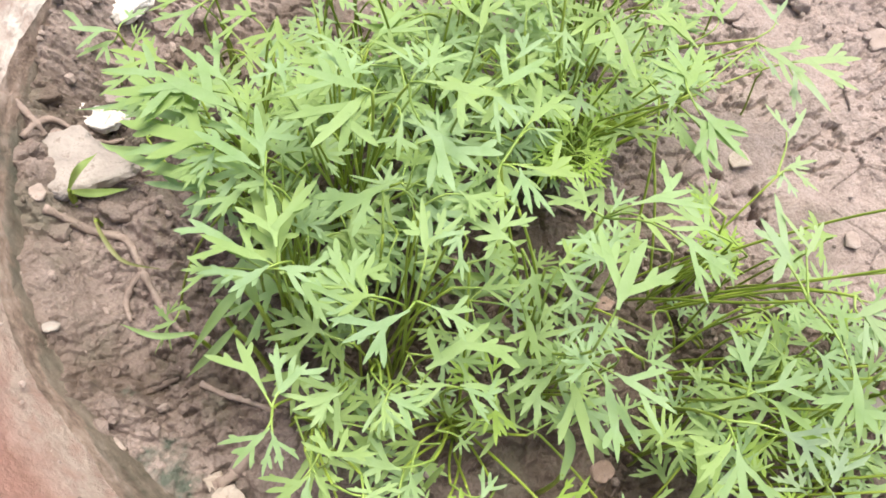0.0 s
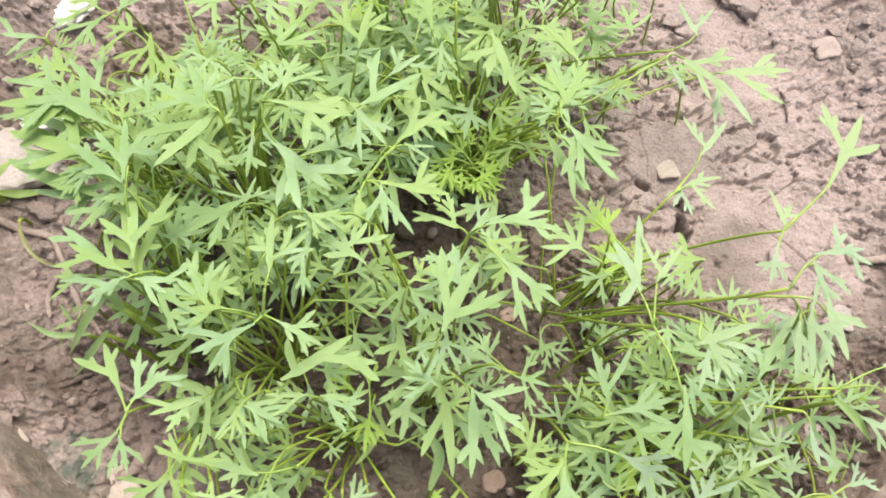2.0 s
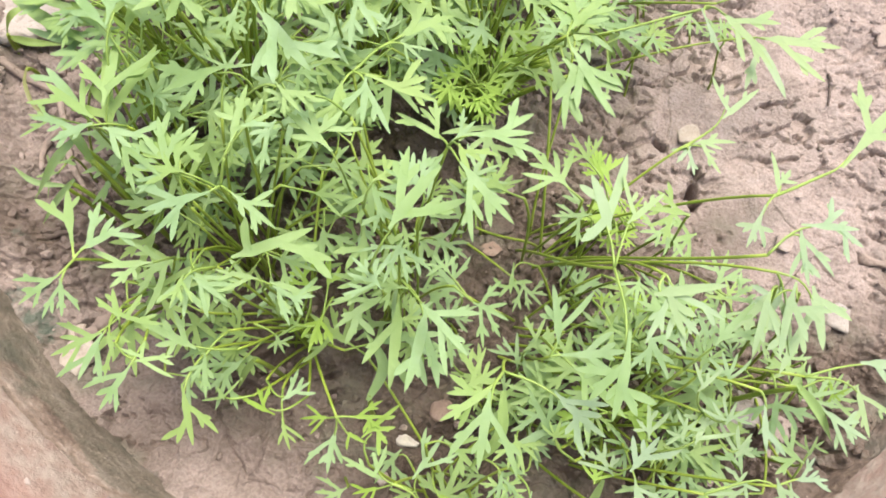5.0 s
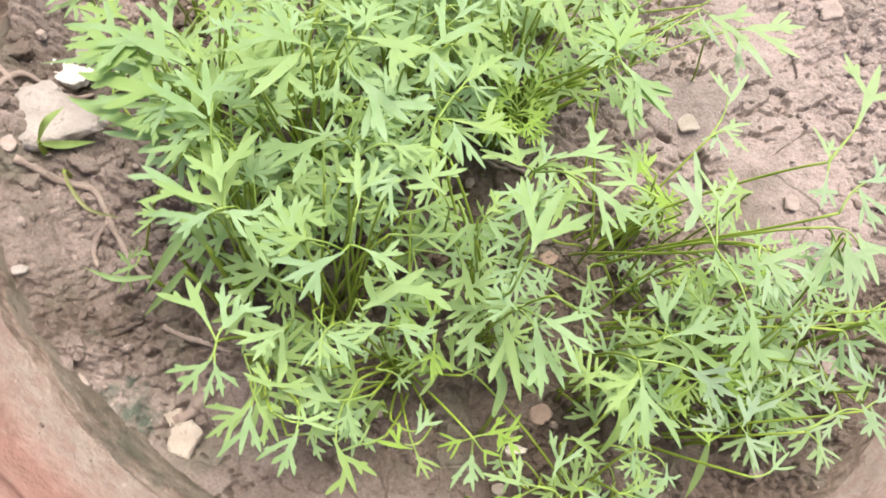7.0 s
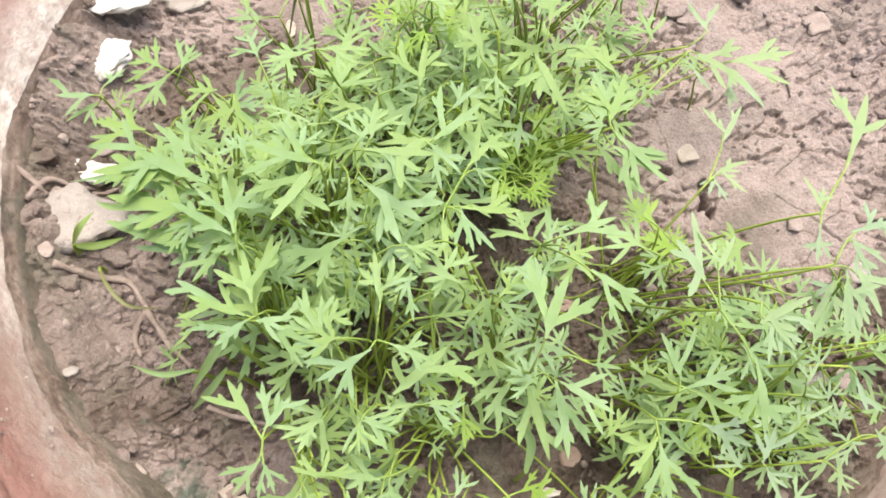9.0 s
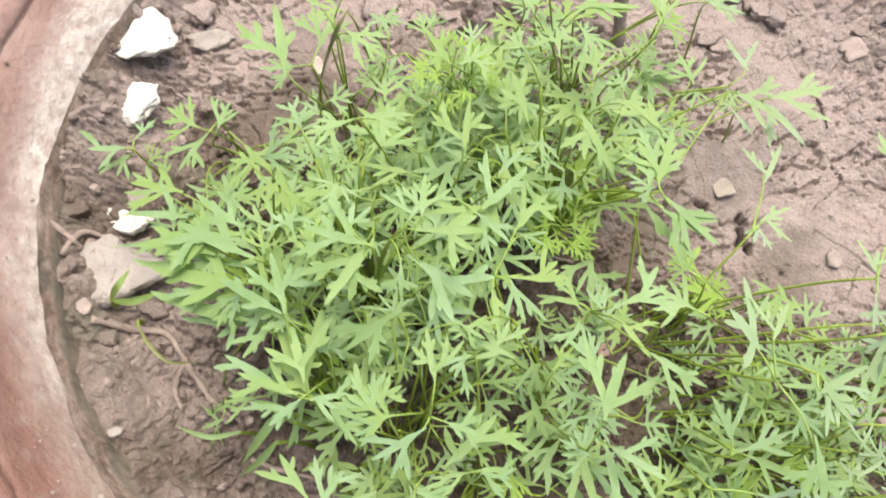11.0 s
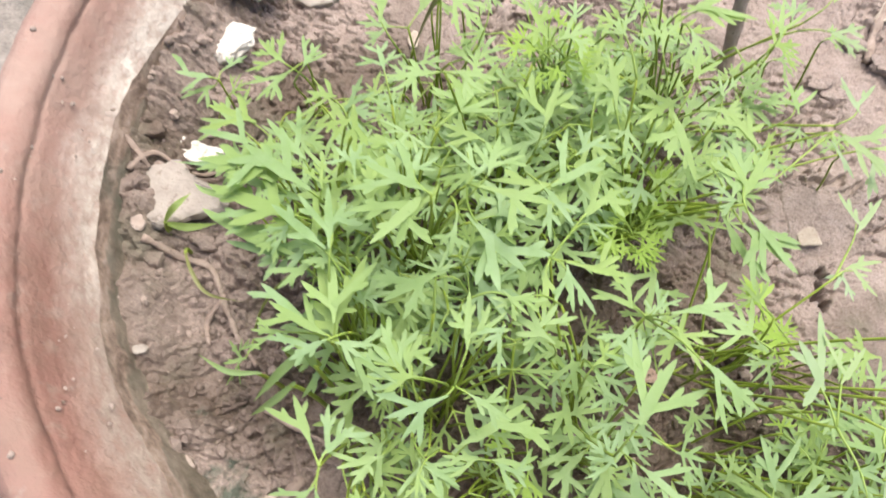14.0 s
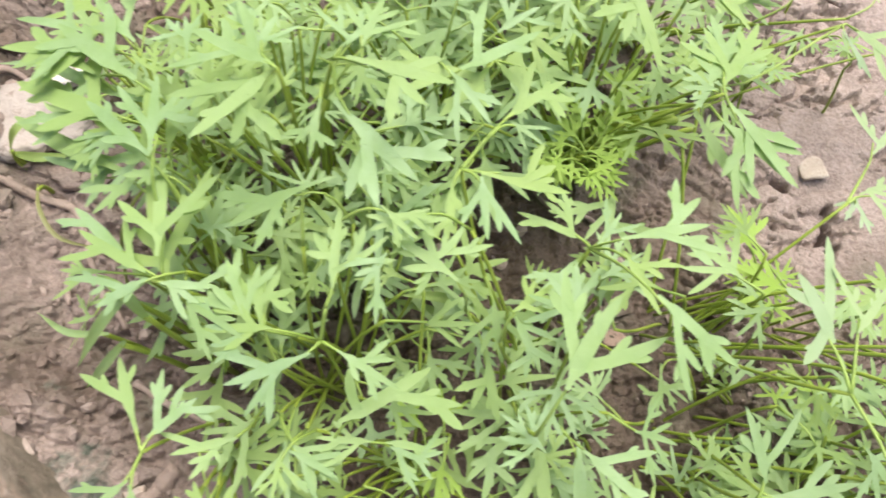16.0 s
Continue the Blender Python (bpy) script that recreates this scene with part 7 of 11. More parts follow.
leaf(P, J4, (-0.0443, -0.0940, 0.0574), [(-0.0337, -0.0952, 0.0547), (-0.0338, -0.0981, 0.0546), (-0.0360, -0.1007, 0.0547)])
J5 = stalk(P, (-0.0476, -0.0777, 0.0632), (-0.34, 0.31, 0.89))
leaf(P, J5, (-0.0514, -0.0742, 0.0732), [(-0.0640, -0.0699, 0.0703), (-0.0602, -0.0680, 0.0750), (-0.0594, -0.0620, 0.0720), (-0.0577, -0.0596, 0.0705), (-0.0492, -0.0627, 0.0733)])
J6 = stalk(P, (-0.0410, -0.0738, 0.0651), (-0.58, -0.06, 0.81))
leaf(P, J6, (-0.0475, -0.0745, 0.0742), [(-0.0557, -0.0772, 0.0723), (-0.0623, -0.0757, 0.0709), (-0.0595, -0.0712, 0.0715)])
J7 = stalk(P, (-0.0463, -0.0854, 0.0494), (0.09, -0.76, 0.65))
leaf(P, J7, (-0.0454, -0.0924, 0.0554), [(-0.0478, -0.1025, 0.0570), (-0.0421, -0.1048, 0.0574), (-0.0400, -0.1016, 0.0571)])
J8 = stalk(P, (-0.0483, -0.0871, 0.0519), (0.48, -0.68, 0.56))
leaf(P, J8, (-0.0443, -0.0926, 0.0564), [(-0.0334, -0.0935, 0.0538), (-0.0335, -0.0984, 0.0534), (-0.0372, -0.0994, 0.0540)])
J9 = stalk(P, (-0.0473, -0.0795, 0.0642), (-0.19, 0.44, 0.88))
leaf(P, J9, (-0.0493, -0.0749, 0.0734), [(-0.0596, -0.0708, 0.0709), (-0.0576, -0.0644, 0.0705), (-0.0483, -0.0635, 0.0734), (-0.0451, -0.0670, 0.0749), (-0.0441, -0.0713, 0.0745)])
J10 = stalk(P, (-0.0447, -0.0739, 0.0658), (-0.61, -0.11, 0.78))
leaf(P, J10, (-0.0506, -0.0749, 0.0734), [(-0.0636, -0.0712, 0.0715), (-0.0604, -0.0754, 0.0712), (-0.0570, -0.0812, 0.0716)])
J11 = stalk(P, (-0.0299, -0.0574, 0.0715), (0.14, -0.27, 0.95))
leaf(P, J11, (-0.0282, -0.0607, 0.0831), [(-0.0346, -0.0647, 0.0843), (-0.0318, -0.0674, 0.0811), (-0.0289, -0.0726, 0.0800)])
J12 = stalk(P, (-0.0390, -0.0548, 0.0781), (0.71, 0.08, 0.69))
leaf(P, J12, (-0.0299, -0.0537, 0.0869), [(-0.0204, -0.0549, 0.0845), (-0.0230, -0.0582, 0.0847), (-0.0256, -0.0599, 0.0848)])
J13 = stalk(P, (-0.0467, -0.0565, 0.0676), (-0.03, 0.73, 0.68))
leaf(P, J13, (-0.0470, -0.0485, 0.0751), [(-0.0553, -0.0454, 0.0766), (-0.0450, -0.0408, 0.0754), (-0.0413, -0.0438, 0.0734)])
J = stalk(P, (-0.0460, -0.0798, 0.0211), (-0.48, -0.88, 0.02))
low_leaf(P, J, (-0.0467, -0.0871, 0.0225), (-0.0481, -0.1022, 0.0255), 1)
low_leaf(P, J, (-0.0501, -0.0812, 0.0199), (-0.0621, -0.0853, 0.0164), 0)
J = stalk(P, (-0.0388, -0.0748, 0.0231), (0.51, -0.86, -0.09))
low_leaf(P, J, (-0.0352, -0.0814, 0.0228), (-0.0282, -0.0944, 0.0221), 2)
low_leaf(P, J, (-0.0343, -0.0752, 0.0233), (-0.0217, -0.0763, 0.0237), 1)
low_leaf(P, J, (-0.0404, -0.0788, 0.0220), (-0.0441, -0.0879, 0.0193), 1)
J = stalk(P, (-0.0536, -0.0767, 0.0384), (-0.78, 0.62, 0.07))
low_leaf(P, J, (-0.0608, -0.0747, 0.0394), (-0.0781, -0.0698, 0.0420), 1)
low_leaf(P, J, (-0.0545, -0.0723, 0.0381), (-0.0573, -0.0586, 0.0375), 1)
J = stalk(P, (-0.0545, -0.0698, 0.0287), (-0.90, 0.14, -0.40))
low_leaf(P, J, (-0.0573, -0.0732, 0.0279), (-0.0648, -0.0823, 0.0257), 0)
low_leaf(P, J, (-0.0562, -0.0657, 0.0275), (-0.0599, -0.0568, 0.0249), 1)
J = stalk(P, (-0.0610, -0.0676, 0.0533), (-0.94, 0.17, -0.30))
low_leaf(P, J, (-0.0680, -0.0663, 0.0511), (-0.0895, -0.0621, 0.0441), 1)
J = stalk(P, (-0.0324, -0.0818, 0.0494), (0.96, -0.25, 0.15))
low_leaf(P, J, (-0.0285, -0.0828, 0.0500), (-0.0178, -0.0810, 0.0460), 1)
J = stalk(P, (-0.0551, -0.0560, 0.0204), (-0.88, -0.18, -0.44))
low_leaf(P, J, (-0.0621, -0.0569, 0.0177), (-0.0783, -0.0589, 0.0116), 1)
low_leaf(P, J, (-0.0558, -0.0603, 0.0192), (-0.0575, -0.0704, 0.0163), 0)
low_leaf(P, J, (-0.0581, -0.0530, 0.0189), (-0.0668, -0.0445, 0.0147), 0)
J = stalk(P, (-0.0670, -0.0677, 0.0240), (-0.18, 0.63, 0.76))
low_leaf(P, J, (-0.0680, -0.0649, 0.0270), (-0.0704, -0.0529, 0.0262), 3)
low_leaf(P, J, (-0.0696, -0.0702, 0.0270), (-0.0755, -0.0777, 0.0262), 3)
low_leaf(P, J, (-0.0655, -0.0605, 0.0270), (-0.0613, -0.0455, 0.0266), 3)
J = stalk(P, (-0.0270, -0.0604, 0.0577), (0.93, 0.35, 0.06))
low_leaf(P, J, (-0.0220, -0.0585, 0.0580), (-0.0109, -0.0541, 0.0520), 0)
J = stalk(P, (-0.0226, -0.0632, 0.0387), (0.99, -0.14, -0.06))
low_leaf(P, J, (-0.0151, -0.0639, 0.0394), (-0.0034, -0.0650, 0.0404), 1)
low_leaf(P, J, (-0.0197, -0.0599, 0.0378), (-0.0105, -0.0495, 0.0349), 1)
low_leaf(P, J, (-0.0214, -0.0675, 0.0382), (-0.0181, -0.0797, 0.0366), 2)
J = stalk(P, (-0.0378, -0.0451, 0.0439), (-0.65, 0.75, 0.13))
low_leaf(P, J, (-0.0396, -0.0380, 0.0453), (-0.0437, -0.0216, 0.0486), 2)
low_leaf(P, J, (-0.0423, -0.0449, 0.0438), (-0.0581, -0.0440, 0.0433), 1)
J = stalk(P, (-0.0318, -0.0446, 0.0323), (-0.16, 0.93, -0.33))
low_leaf(P, J, (-0.0305, -0.0378, 0.0294), (-0.0278, -0.0240, 0.0238), 1)
low_leaf(P, J, (-0.0348, -0.0413, 0.0316), (-0.0445, -0.0306, 0.0293), 2)
J = stalk(P, (-0.0236, -0.0463, 0.0414), (-0.27, 0.89, -0.38))
low_leaf(P, J, (-0.0248, -0.0423, 0.0397), (-0.0289, -0.0280, 0.0338), 2)

P = seedling(-0.0205, 0.0551)
J0 = stalk(P, (-0.0024, 0.0412, 0.0718), (0.07, 0.23, 0.97))
leaf(P, J0, (-0.0018, 0.0432, 0.0801), [(-0.0092, 0.0428, 0.0813), (-0.0071, 0.0509, 0.0818), (-0.0001, 0.0512, 0.0787)])
J1 = stalk(P, (-0.0198, 0.0276, 0.0667), (-0.54, -0.11, 0.83))
leaf(P, J1, (-0.0254, 0.0264, 0.0754), [(-0.0349, 0.0338, 0.0728), (-0.0326, 0.0420, 0.0719), (-0.0232, 0.0372, 0.0774), (-0.0295, 0.0245, 0.0742)])
J2 = stalk(P, (-0.0275, 0.0433, 0.0498), (-0.38, 0.24, 0.89))
leaf(P, J2, (-0.0320, 0.0461, 0.0601), [(-0.0386, 0.0512, 0.0613), (-0.0341, 0.0552, 0.0618), (-0.0281, 0.0539, 0.0617)])
J3 = stalk(P, (-0.0189, 0.0274, 0.0699), (0.01, 0.06, 1.00))
leaf(P, J3, (-0.0188, 0.0281, 0.0823), [(-0.0236, 0.0336, 0.0823), (-0.0195, 0.0369, 0.0823), (-0.0141, 0.0353, 0.0822)])
J = stalk(P, (-0.0293, 0.0554, 0.0342), (0.04, 0.67, 0.74))
low_leaf(P, J, (-0.0290, 0.0607, 0.0400), (-0.0287, 0.0681, 0.0440), 1)
J = stalk(P, (-0.0266, 0.0477, 0.0296), (0.30, -0.95, 0.11))
low_leaf(P, J, (-0.0223, 0.0467, 0.0304), (-0.0087, 0.0434, 0.0331), 0)
low_leaf(P, J, (-0.0295, 0.0443, 0.0293), (-0.0354, 0.0376, 0.0287), 1)
J = stalk(P, (-0.0105, 0.0563, 0.0418), (0.31, -0.93, -0.20))
low_leaf(P, J, (-0.0091, 0.0521, 0.0409), (-0.0040, 0.0370, 0.0378), 1)
J = stalk(P, (-0.0351, 0.0493, 0.0306), (-0.51, -0.85, -0.15))
low_leaf(P, J, (-0.0389, 0.0429, 0.0295), (-0.0456, 0.0316, 0.0274), 1)
J = stalk(P, (-0.0189, 0.0384, 0.0342), (0.18, -0.85, -0.50))
low_leaf(P, J, (-0.0148, 0.0370, 0.0332), (-0.0040, 0.0331, 0.0305), 1)
low_leaf(P, J, (-0.0221, 0.0356, 0.0327), (-0.0353, 0.0239, 0.0263), 2)
J = stalk(P, (-0.0264, 0.0383, 0.0395), (0.78, -0.62, 0.02))
low_leaf(P, J, (-0.0204, 0.0339, 0.0385), (-0.0118, 0.0276, 0.0371), 2)
low_leaf(P, J, (-0.0224, 0.0401, 0.0397), (-0.0115, 0.0451, 0.0403), 0)
low_leaf(P, J, (-0.0278, 0.0341, 0.0405), (-0.0315, 0.0227, 0.0430), 0)
J = stalk(P, (-0.0229, 0.0373, 0.0544), (-0.55, -0.82, 0.16))
low_leaf(P, J, (-0.0244, 0.0342, 0.0550), (-0.0228, 0.0274, 0.0520), 2)
low_leaf(P, J, (-0.0256, 0.0342, 0.0550), (-0.0346, 0.0327, 0.0510), 2)
J = stalk(P, (-0.0394, 0.0513, 0.0429), (-0.30, -0.75, -0.59))
low_leaf(P, J, (-0.0365, 0.0480, 0.0419), (-0.0311, 0.0417, 0.0401), 2)
low_leaf(P, J, (-0.0436, 0.0513, 0.0413), (-0.0558, 0.0513, 0.0366), 1)
J = stalk(P, (-0.0029, 0.0468, 0.0310), (0.92, -0.38, -0.12))
low_leaf(P, J, (0.0039, 0.0437, 0.0303), (0.0163, 0.0379, 0.0289), 2)
low_leaf(P, J, (0.0006, 0.0495, 0.0317), (0.0126, 0.0589, 0.0340), 1)
low_leaf(P, J, (-0.0022, 0.0426, 0.0295), (-0.0006, 0.0334, 0.0261), 1)
J = stalk(P, (-0.0053, 0.0414, 0.0202), (0.49, -0.85, 0.18))
low_leaf(P, J, (-0.0016, 0.0349, 0.0212), (0.0050, 0.0232, 0.0231), 1)
low_leaf(P, J, (-0.0009, 0.0408, 0.0207), (0.0125, 0.0390, 0.0222), 2)
low_leaf(P, J, (-0.0070, 0.0373, 0.0211), (-0.0123, 0.0253, 0.0238), 0)
J = stalk(P, (-0.0339, 0.0370, 0.0279), (-0.59, -0.75, -0.31))
low_leaf(P, J, (-0.0398, 0.0333, 0.0250), (-0.0571, 0.0226, 0.0167), 0)
low_leaf(P, J, (-0.0345, 0.0325, 0.0274), (-0.0358, 0.0230, 0.0265), 1)
J = stalk(P, (-0.0258, 0.0306, 0.0369), (0.03, -1.00, -0.04))
low_leaf(P, J, (-0.0256, 0.0231, 0.0366), (-0.0251, 0.0106, 0.0362), 1)
J = stalk(P, (-0.0355, 0.0348, 0.0173), (-0.96, -0.23, -0.18))
low_leaf(P, J, (-0.0428, 0.0332, 0.0166), (-0.0578, 0.0301, 0.0150), 1)
low_leaf(P, J, (-0.0366, 0.0304, 0.0171), (-0.0398, 0.0176, 0.0166), 1)
low_leaf(P, J, (-0.0381, 0.0382, 0.0161), (-0.0468, 0.0496, 0.0120), 2)
J = stalk(P, (-0.0228, 0.0231, 0.0240), (0.60, -0.74, -0.30))
low_leaf(P, J, (-0.0204, 0.0163, 0.0219), (-0.0152, 0.0016, 0.0173), 1)
low_leaf(P, J, (-0.0186, 0.0218, 0.0228), (-0.0062, 0.0179, 0.0192), 1)
J = stalk(P, (-0.0386, 0.0187, 0.0575), (-0.18, -0.96, -0.22))
low_leaf(P, J, (-0.0367, 0.0120, 0.0547), (-0.0325, -0.0030, 0.0483), 1)
low_leaf(P, J, (-0.0422, 0.0161, 0.0582), (-0.0523, 0.0087, 0.0600), 0)

P = seedling(-0.0614, 0.0396)
J0 = stalk(P, (-0.0704, 0.0266, 0.0625), (-0.50, 0.24, 0.83))
leaf(P, J0, (-0.0756, 0.0291, 0.0711), [(-0.0893, 0.0540, 0.0654), (-0.0827, 0.0566, 0.0672), (-0.0860, 0.0433, 0.0675), (-0.0765, 0.0441, 0.0685)])
J1 = stalk(P, (-0.0601, 0.0477, 0.0593), (-0.31, 0.50, 0.81))
leaf(P, J1, (-0.0636, 0.0533, 0.0685), [(-0.0789, 0.0626, 0.0675), (-0.0728, 0.0653, 0.0713), (-0.0685, 0.0598, 0.0700)])
J2 = stalk(P, (-0.0622, 0.0607, 0.0525), (0.45, 0.58, 0.68))
leaf(P, J2, (-0.0570, 0.0674, 0.0604), [(-0.0380, 0.0721, 0.0616), (-0.0432, 0.0658, 0.0605), (-0.0496, 0.0789, 0.0605)])
J3 = stalk(P, (-0.0635, 0.0497, 0.0529), (0.51, -0.00, 0.86))
leaf(P, J3, (-0.0581, 0.0497, 0.0622), [(-0.0501, 0.0501, 0.0602), (-0.0438, 0.0471, 0.0593), (-0.0447, 0.0398, 0.0577), (-0.0519, 0.0340, 0.0627)])
J4 = stalk(P, (-0.0506, 0.0271, 0.0424), (0.44, 0.27, 0.86))
leaf(P, J4, (-0.0467, 0.0294, 0.0499), [(-0.0560, 0.0382, 0.0521), (-0.0465, 0.0440, 0.0476), (-0.0397, 0.0380, 0.0475)])
J5 = stalk(P, (-0.0468, 0.0395, 0.0501), (0.25, 0.61, 0.75))
leaf(P, J5, (-0.0438, 0.0471, 0.0593), [(-0.0521, 0.0498, 0.0602), (-0.0500, 0.0563, 0.0601), (-0.0431, 0.0568, 0.0600), (-0.0385, 0.0518, 0.0605)])
J = stalk(P, (-0.0618, 0.0359, 0.0303), (-0.53, -0.85, 0.01))
low_leaf(P, J, (-0.0656, 0.0294, 0.0303), (-0.0732, 0.0166, 0.0304), 0)
low_leaf(P, J, (-0.0604, 0.0316, 0.0302), (-0.0566, 0.0195, 0.0299), 1)
low_leaf(P, J, (-0.0662, 0.0358, 0.0305), (-0.0819, 0.0356, 0.0312), 2)
J = stalk(P, (-0.0565, 0.0423, 0.0344), (0.99, 0.08, -0.10))
low_leaf(P, J, (-0.0501, 0.0461, 0.0336), (-0.0364, 0.0542, 0.0320), 2)
low_leaf(P, J, (-0.0531, 0.0393, 0.0342), (-0.0409, 0.0282, 0.0336), 1)
J = stalk(P, (-0.0583, 0.0324, 0.0217), (0.94, -0.31, -0.12))
low_leaf(P, J, (-0.0509, 0.0328, 0.0218), (-0.0405, 0.0334, 0.0219), 1)
low_leaf(P, J, (-0.0559, 0.0288, 0.0204), (-0.0492, 0.0188, 0.0169), 1)
J = stalk(P, (-0.0579, 0.0255, 0.0299), (-0.02, -1.00, -0.02))
low_leaf(P, J, (-0.0579, 0.0181, 0.0289), (-0.0578, 0.0057, 0.0271), 0)
low_leaf(P, J, (-0.0545, 0.0226, 0.0300), (-0.0456, 0.0147, 0.0302), 1)
low_leaf(P, J, (-0.0615, 0.0229, 0.0305), (-0.0696, 0.0169, 0.0320), 2)
J = stalk(P, (-0.0722, 0.0503, 0.0408), (-0.57, 0.75, 0.33))
low_leaf(P, J, (-0.0766, 0.0496, 0.0415), (-0.0909, 0.0475, 0.0437), 0)
low_leaf(P, J, (-0.0704, 0.0544, 0.0416), (-0.0628, 0.0716, 0.0449), 1)
J = stalk(P, (-0.0697, 0.0220, 0.0434), (-0.07, -1.00, -0.07))
low_leaf(P, J, (-0.0700, 0.0175, 0.0431), (-0.0705, 0.0082, 0.0425), 0)
J = stalk(P, (-0.0420, 0.0443, 0.0252), (0.88, -0.39, -0.29))
low_leaf(P, J, (-0.0356, 0.0414, 0.0224), (-0.0199, 0.0345, 0.0156), 1)
low_leaf(P, J, (-0.0383, 0.0467, 0.0253), (-0.0264, 0.0546, 0.0259), 0)
low_leaf(P, J, (-0.0411, 0.0399, 0.0243), (-0.0392, 0.0307, 0.0224), 2)
J = stalk(P, (-0.0553, 0.0180, 0.0413), (0.26, -0.94, 0.21))
low_leaf(P, J, (-0.0512, 0.0120, 0.0429), (-0.0444, 0.0018, 0.0456), 1)
low_leaf(P, J, (-0.0566, 0.0138, 0.0420), (-0.0606, 0.0011, 0.0440), 0)
J = stalk(P, (-0.0466, 0.0213, 0.0169), (0.32, -0.94, -0.11))
low_leaf(P, J, (-0.0445, 0.0143, 0.0157), (-0.0405, 0.0013, 0.0136), 2)
low_leaf(P, J, (-0.0422, 0.0204, 0.0171), (-0.0312, 0.0182, 0.0174), 1)
low_leaf(P, J, (-0.0491, 0.0176, 0.0165), (-0.0595, 0.0025, 0.0149), 2)
J = stalk(P, (-0.0570, 0.0108, 0.0454), (-0.74, -0.60, -0.31))
low_leaf(P, J, (-0.0628, 0.0065, 0.0436), (-0.0743, -0.0021, 0.0400), 1)
low_leaf(P, J, (-0.0560, 0.0068, 0.0437), (-0.0535, -0.0038, 0.0392), 2)
low_leaf(P, J, (-0.0614, 0.0117, 0.0450), (-0.0701, 0.0135, 0.0443), 0)
J = stalk(P, (-0.0368, 0.0237, 0.0292), (0.77, -0.63, 0.12))
low_leaf(P, J, (-0.0309, 0.0190, 0.0292), (-0.0219, 0.0119, 0.0291), 0)
low_leaf(P, J, (-0.0324, 0.0246, 0.0301), (-0.0233, 0.0267, 0.0319), 1)
low_leaf(P, J, (-0.0369, 0.0192, 0.0299), (-0.0373, 0.0022, 0.0325), 1)

P = seedling(0.0224, 0.0463)
J0 = stalk(P, (0.0094, 0.0424, 0.0650), (0.32, 0.02, 0.95))
leaf(P, J0, (0.0134, 0.0427, 0.0769), [(0.0302, 0.0567, 0.0747), (0.0321, 0.0428, 0.0727), (0.0250, 0.0383, 0.0744)])
J1 = stalk(P, (0.0104, 0.0234, 0.0690), (-0.39, 0.18, 0.91))
leaf(P, J1, (0.0067, 0.0251, 0.0776), [(-0.0008, 0.0292, 0.0790), (0.0025, 0.0366, 0.0782), (0.0118, 0.0369, 0.0770), (0.0140, 0.0293, 0.0762)])
J2 = stalk(P, (0.0478, 0.0250, 0.0429), (0.75, 0.28, 0.60))
leaf(P, J2, (0.0566, 0.0283, 0.0500), [(0.0478, 0.0324, 0.0480), (0.0538, 0.0426, 0.0480), (0.0636, 0.0396, 0.0480)])
J3 = stalk(P, (0.0737, 0.0336, 0.0374), (0.84, 0.46, 0.30))
leaf(P, J3, (0.0811, 0.0377, 0.0400), [(0.0788, 0.0527, 0.0380), (0.0848, 0.0513, 0.0380), (0.0809, 0.0430, 0.0389)])
J4 = stalk(P, (0.0053, 0.0358, 0.0723), (-0.52, 0.35, 0.78))
leaf(P, J4, (0.0002, 0.0392, 0.0801), [(-0.0084, 0.0427, 0.0816), (-0.0060, 0.0520, 0.0788), (-0.0017, 0.0543, 0.0787), (0.0056, 0.0507, 0.0778)])
J5 = stalk(P, (0.0108, 0.0393, 0.0671), (0.26, 0.12, 0.96))
leaf(P, J5, (0.0135, 0.0405, 0.0768), [(0.0227, 0.0573, 0.0752), (0.0302, 0.0549, 0.0747), (0.0351, 0.0439, 0.0724), (0.0283, 0.0394, 0.0742)])
J6 = stalk(P, (0.0143, 0.0423, 0.0690), (0.03, -0.67, 0.74))
leaf(P, J6, (0.0146, 0.0355, 0.0765), [(0.0131, 0.0209, 0.0755), (0.0193, 0.0244, 0.0738), (0.0255, 0.0289, 0.0733)])
J7 = stalk(P, (0.0379, 0.0352, 0.0648), (0.44, 0.32, 0.84))
leaf(P, J7, (0.0419, 0.0381, 0.0725), [(0.0384, 0.0485, 0.0724), (0.0430, 0.0519, 0.0725), (0.0489, 0.0495, 0.0725)])
J8 = stalk(P, (0.0076, 0.0563, 0.0704), (-0.26, 0.58, 0.77))
leaf(P, J8, (0.0049, 0.0625, 0.0786), [(-0.0027, 0.0666, 0.0786), (0.0004, 0.0724, 0.0786), (0.0072, 0.0749, 0.0785), (0.0127, 0.0709, 0.0777)])
J = stalk(P, (0.0340, 0.0454, 0.0568), (0.42, -0.89, 0.18))
low_leaf(P, J, (0.0359, 0.0414, 0.0576), (0.0396, 0.0339, 0.0590), 1)
J = stalk(P, (0.0205, 0.0578, 0.0332), (0.10, 0.95, -0.29))
low_leaf(P, J, (0.0214, 0.0652, 0.0317), (0.0234, 0.0816, 0.0285), 2)
low_leaf(P, J, (0.0173, 0.0605, 0.0316), (0.0076, 0.0686, 0.0267), 2)
low_leaf(P, J, (0.0242, 0.0604, 0.0324), (0.0328, 0.0663, 0.0306), 1)
J = stalk(P, (0.0153, 0.0350, 0.0355), (-0.88, -0.46, 0.10))
low_leaf(P, J, (0.0087, 0.0315, 0.0366), (-0.0084, 0.0225, 0.0393), 1)
low_leaf(P, J, (0.0154, 0.0306, 0.0345), (0.0157, 0.0179, 0.0316), 1)
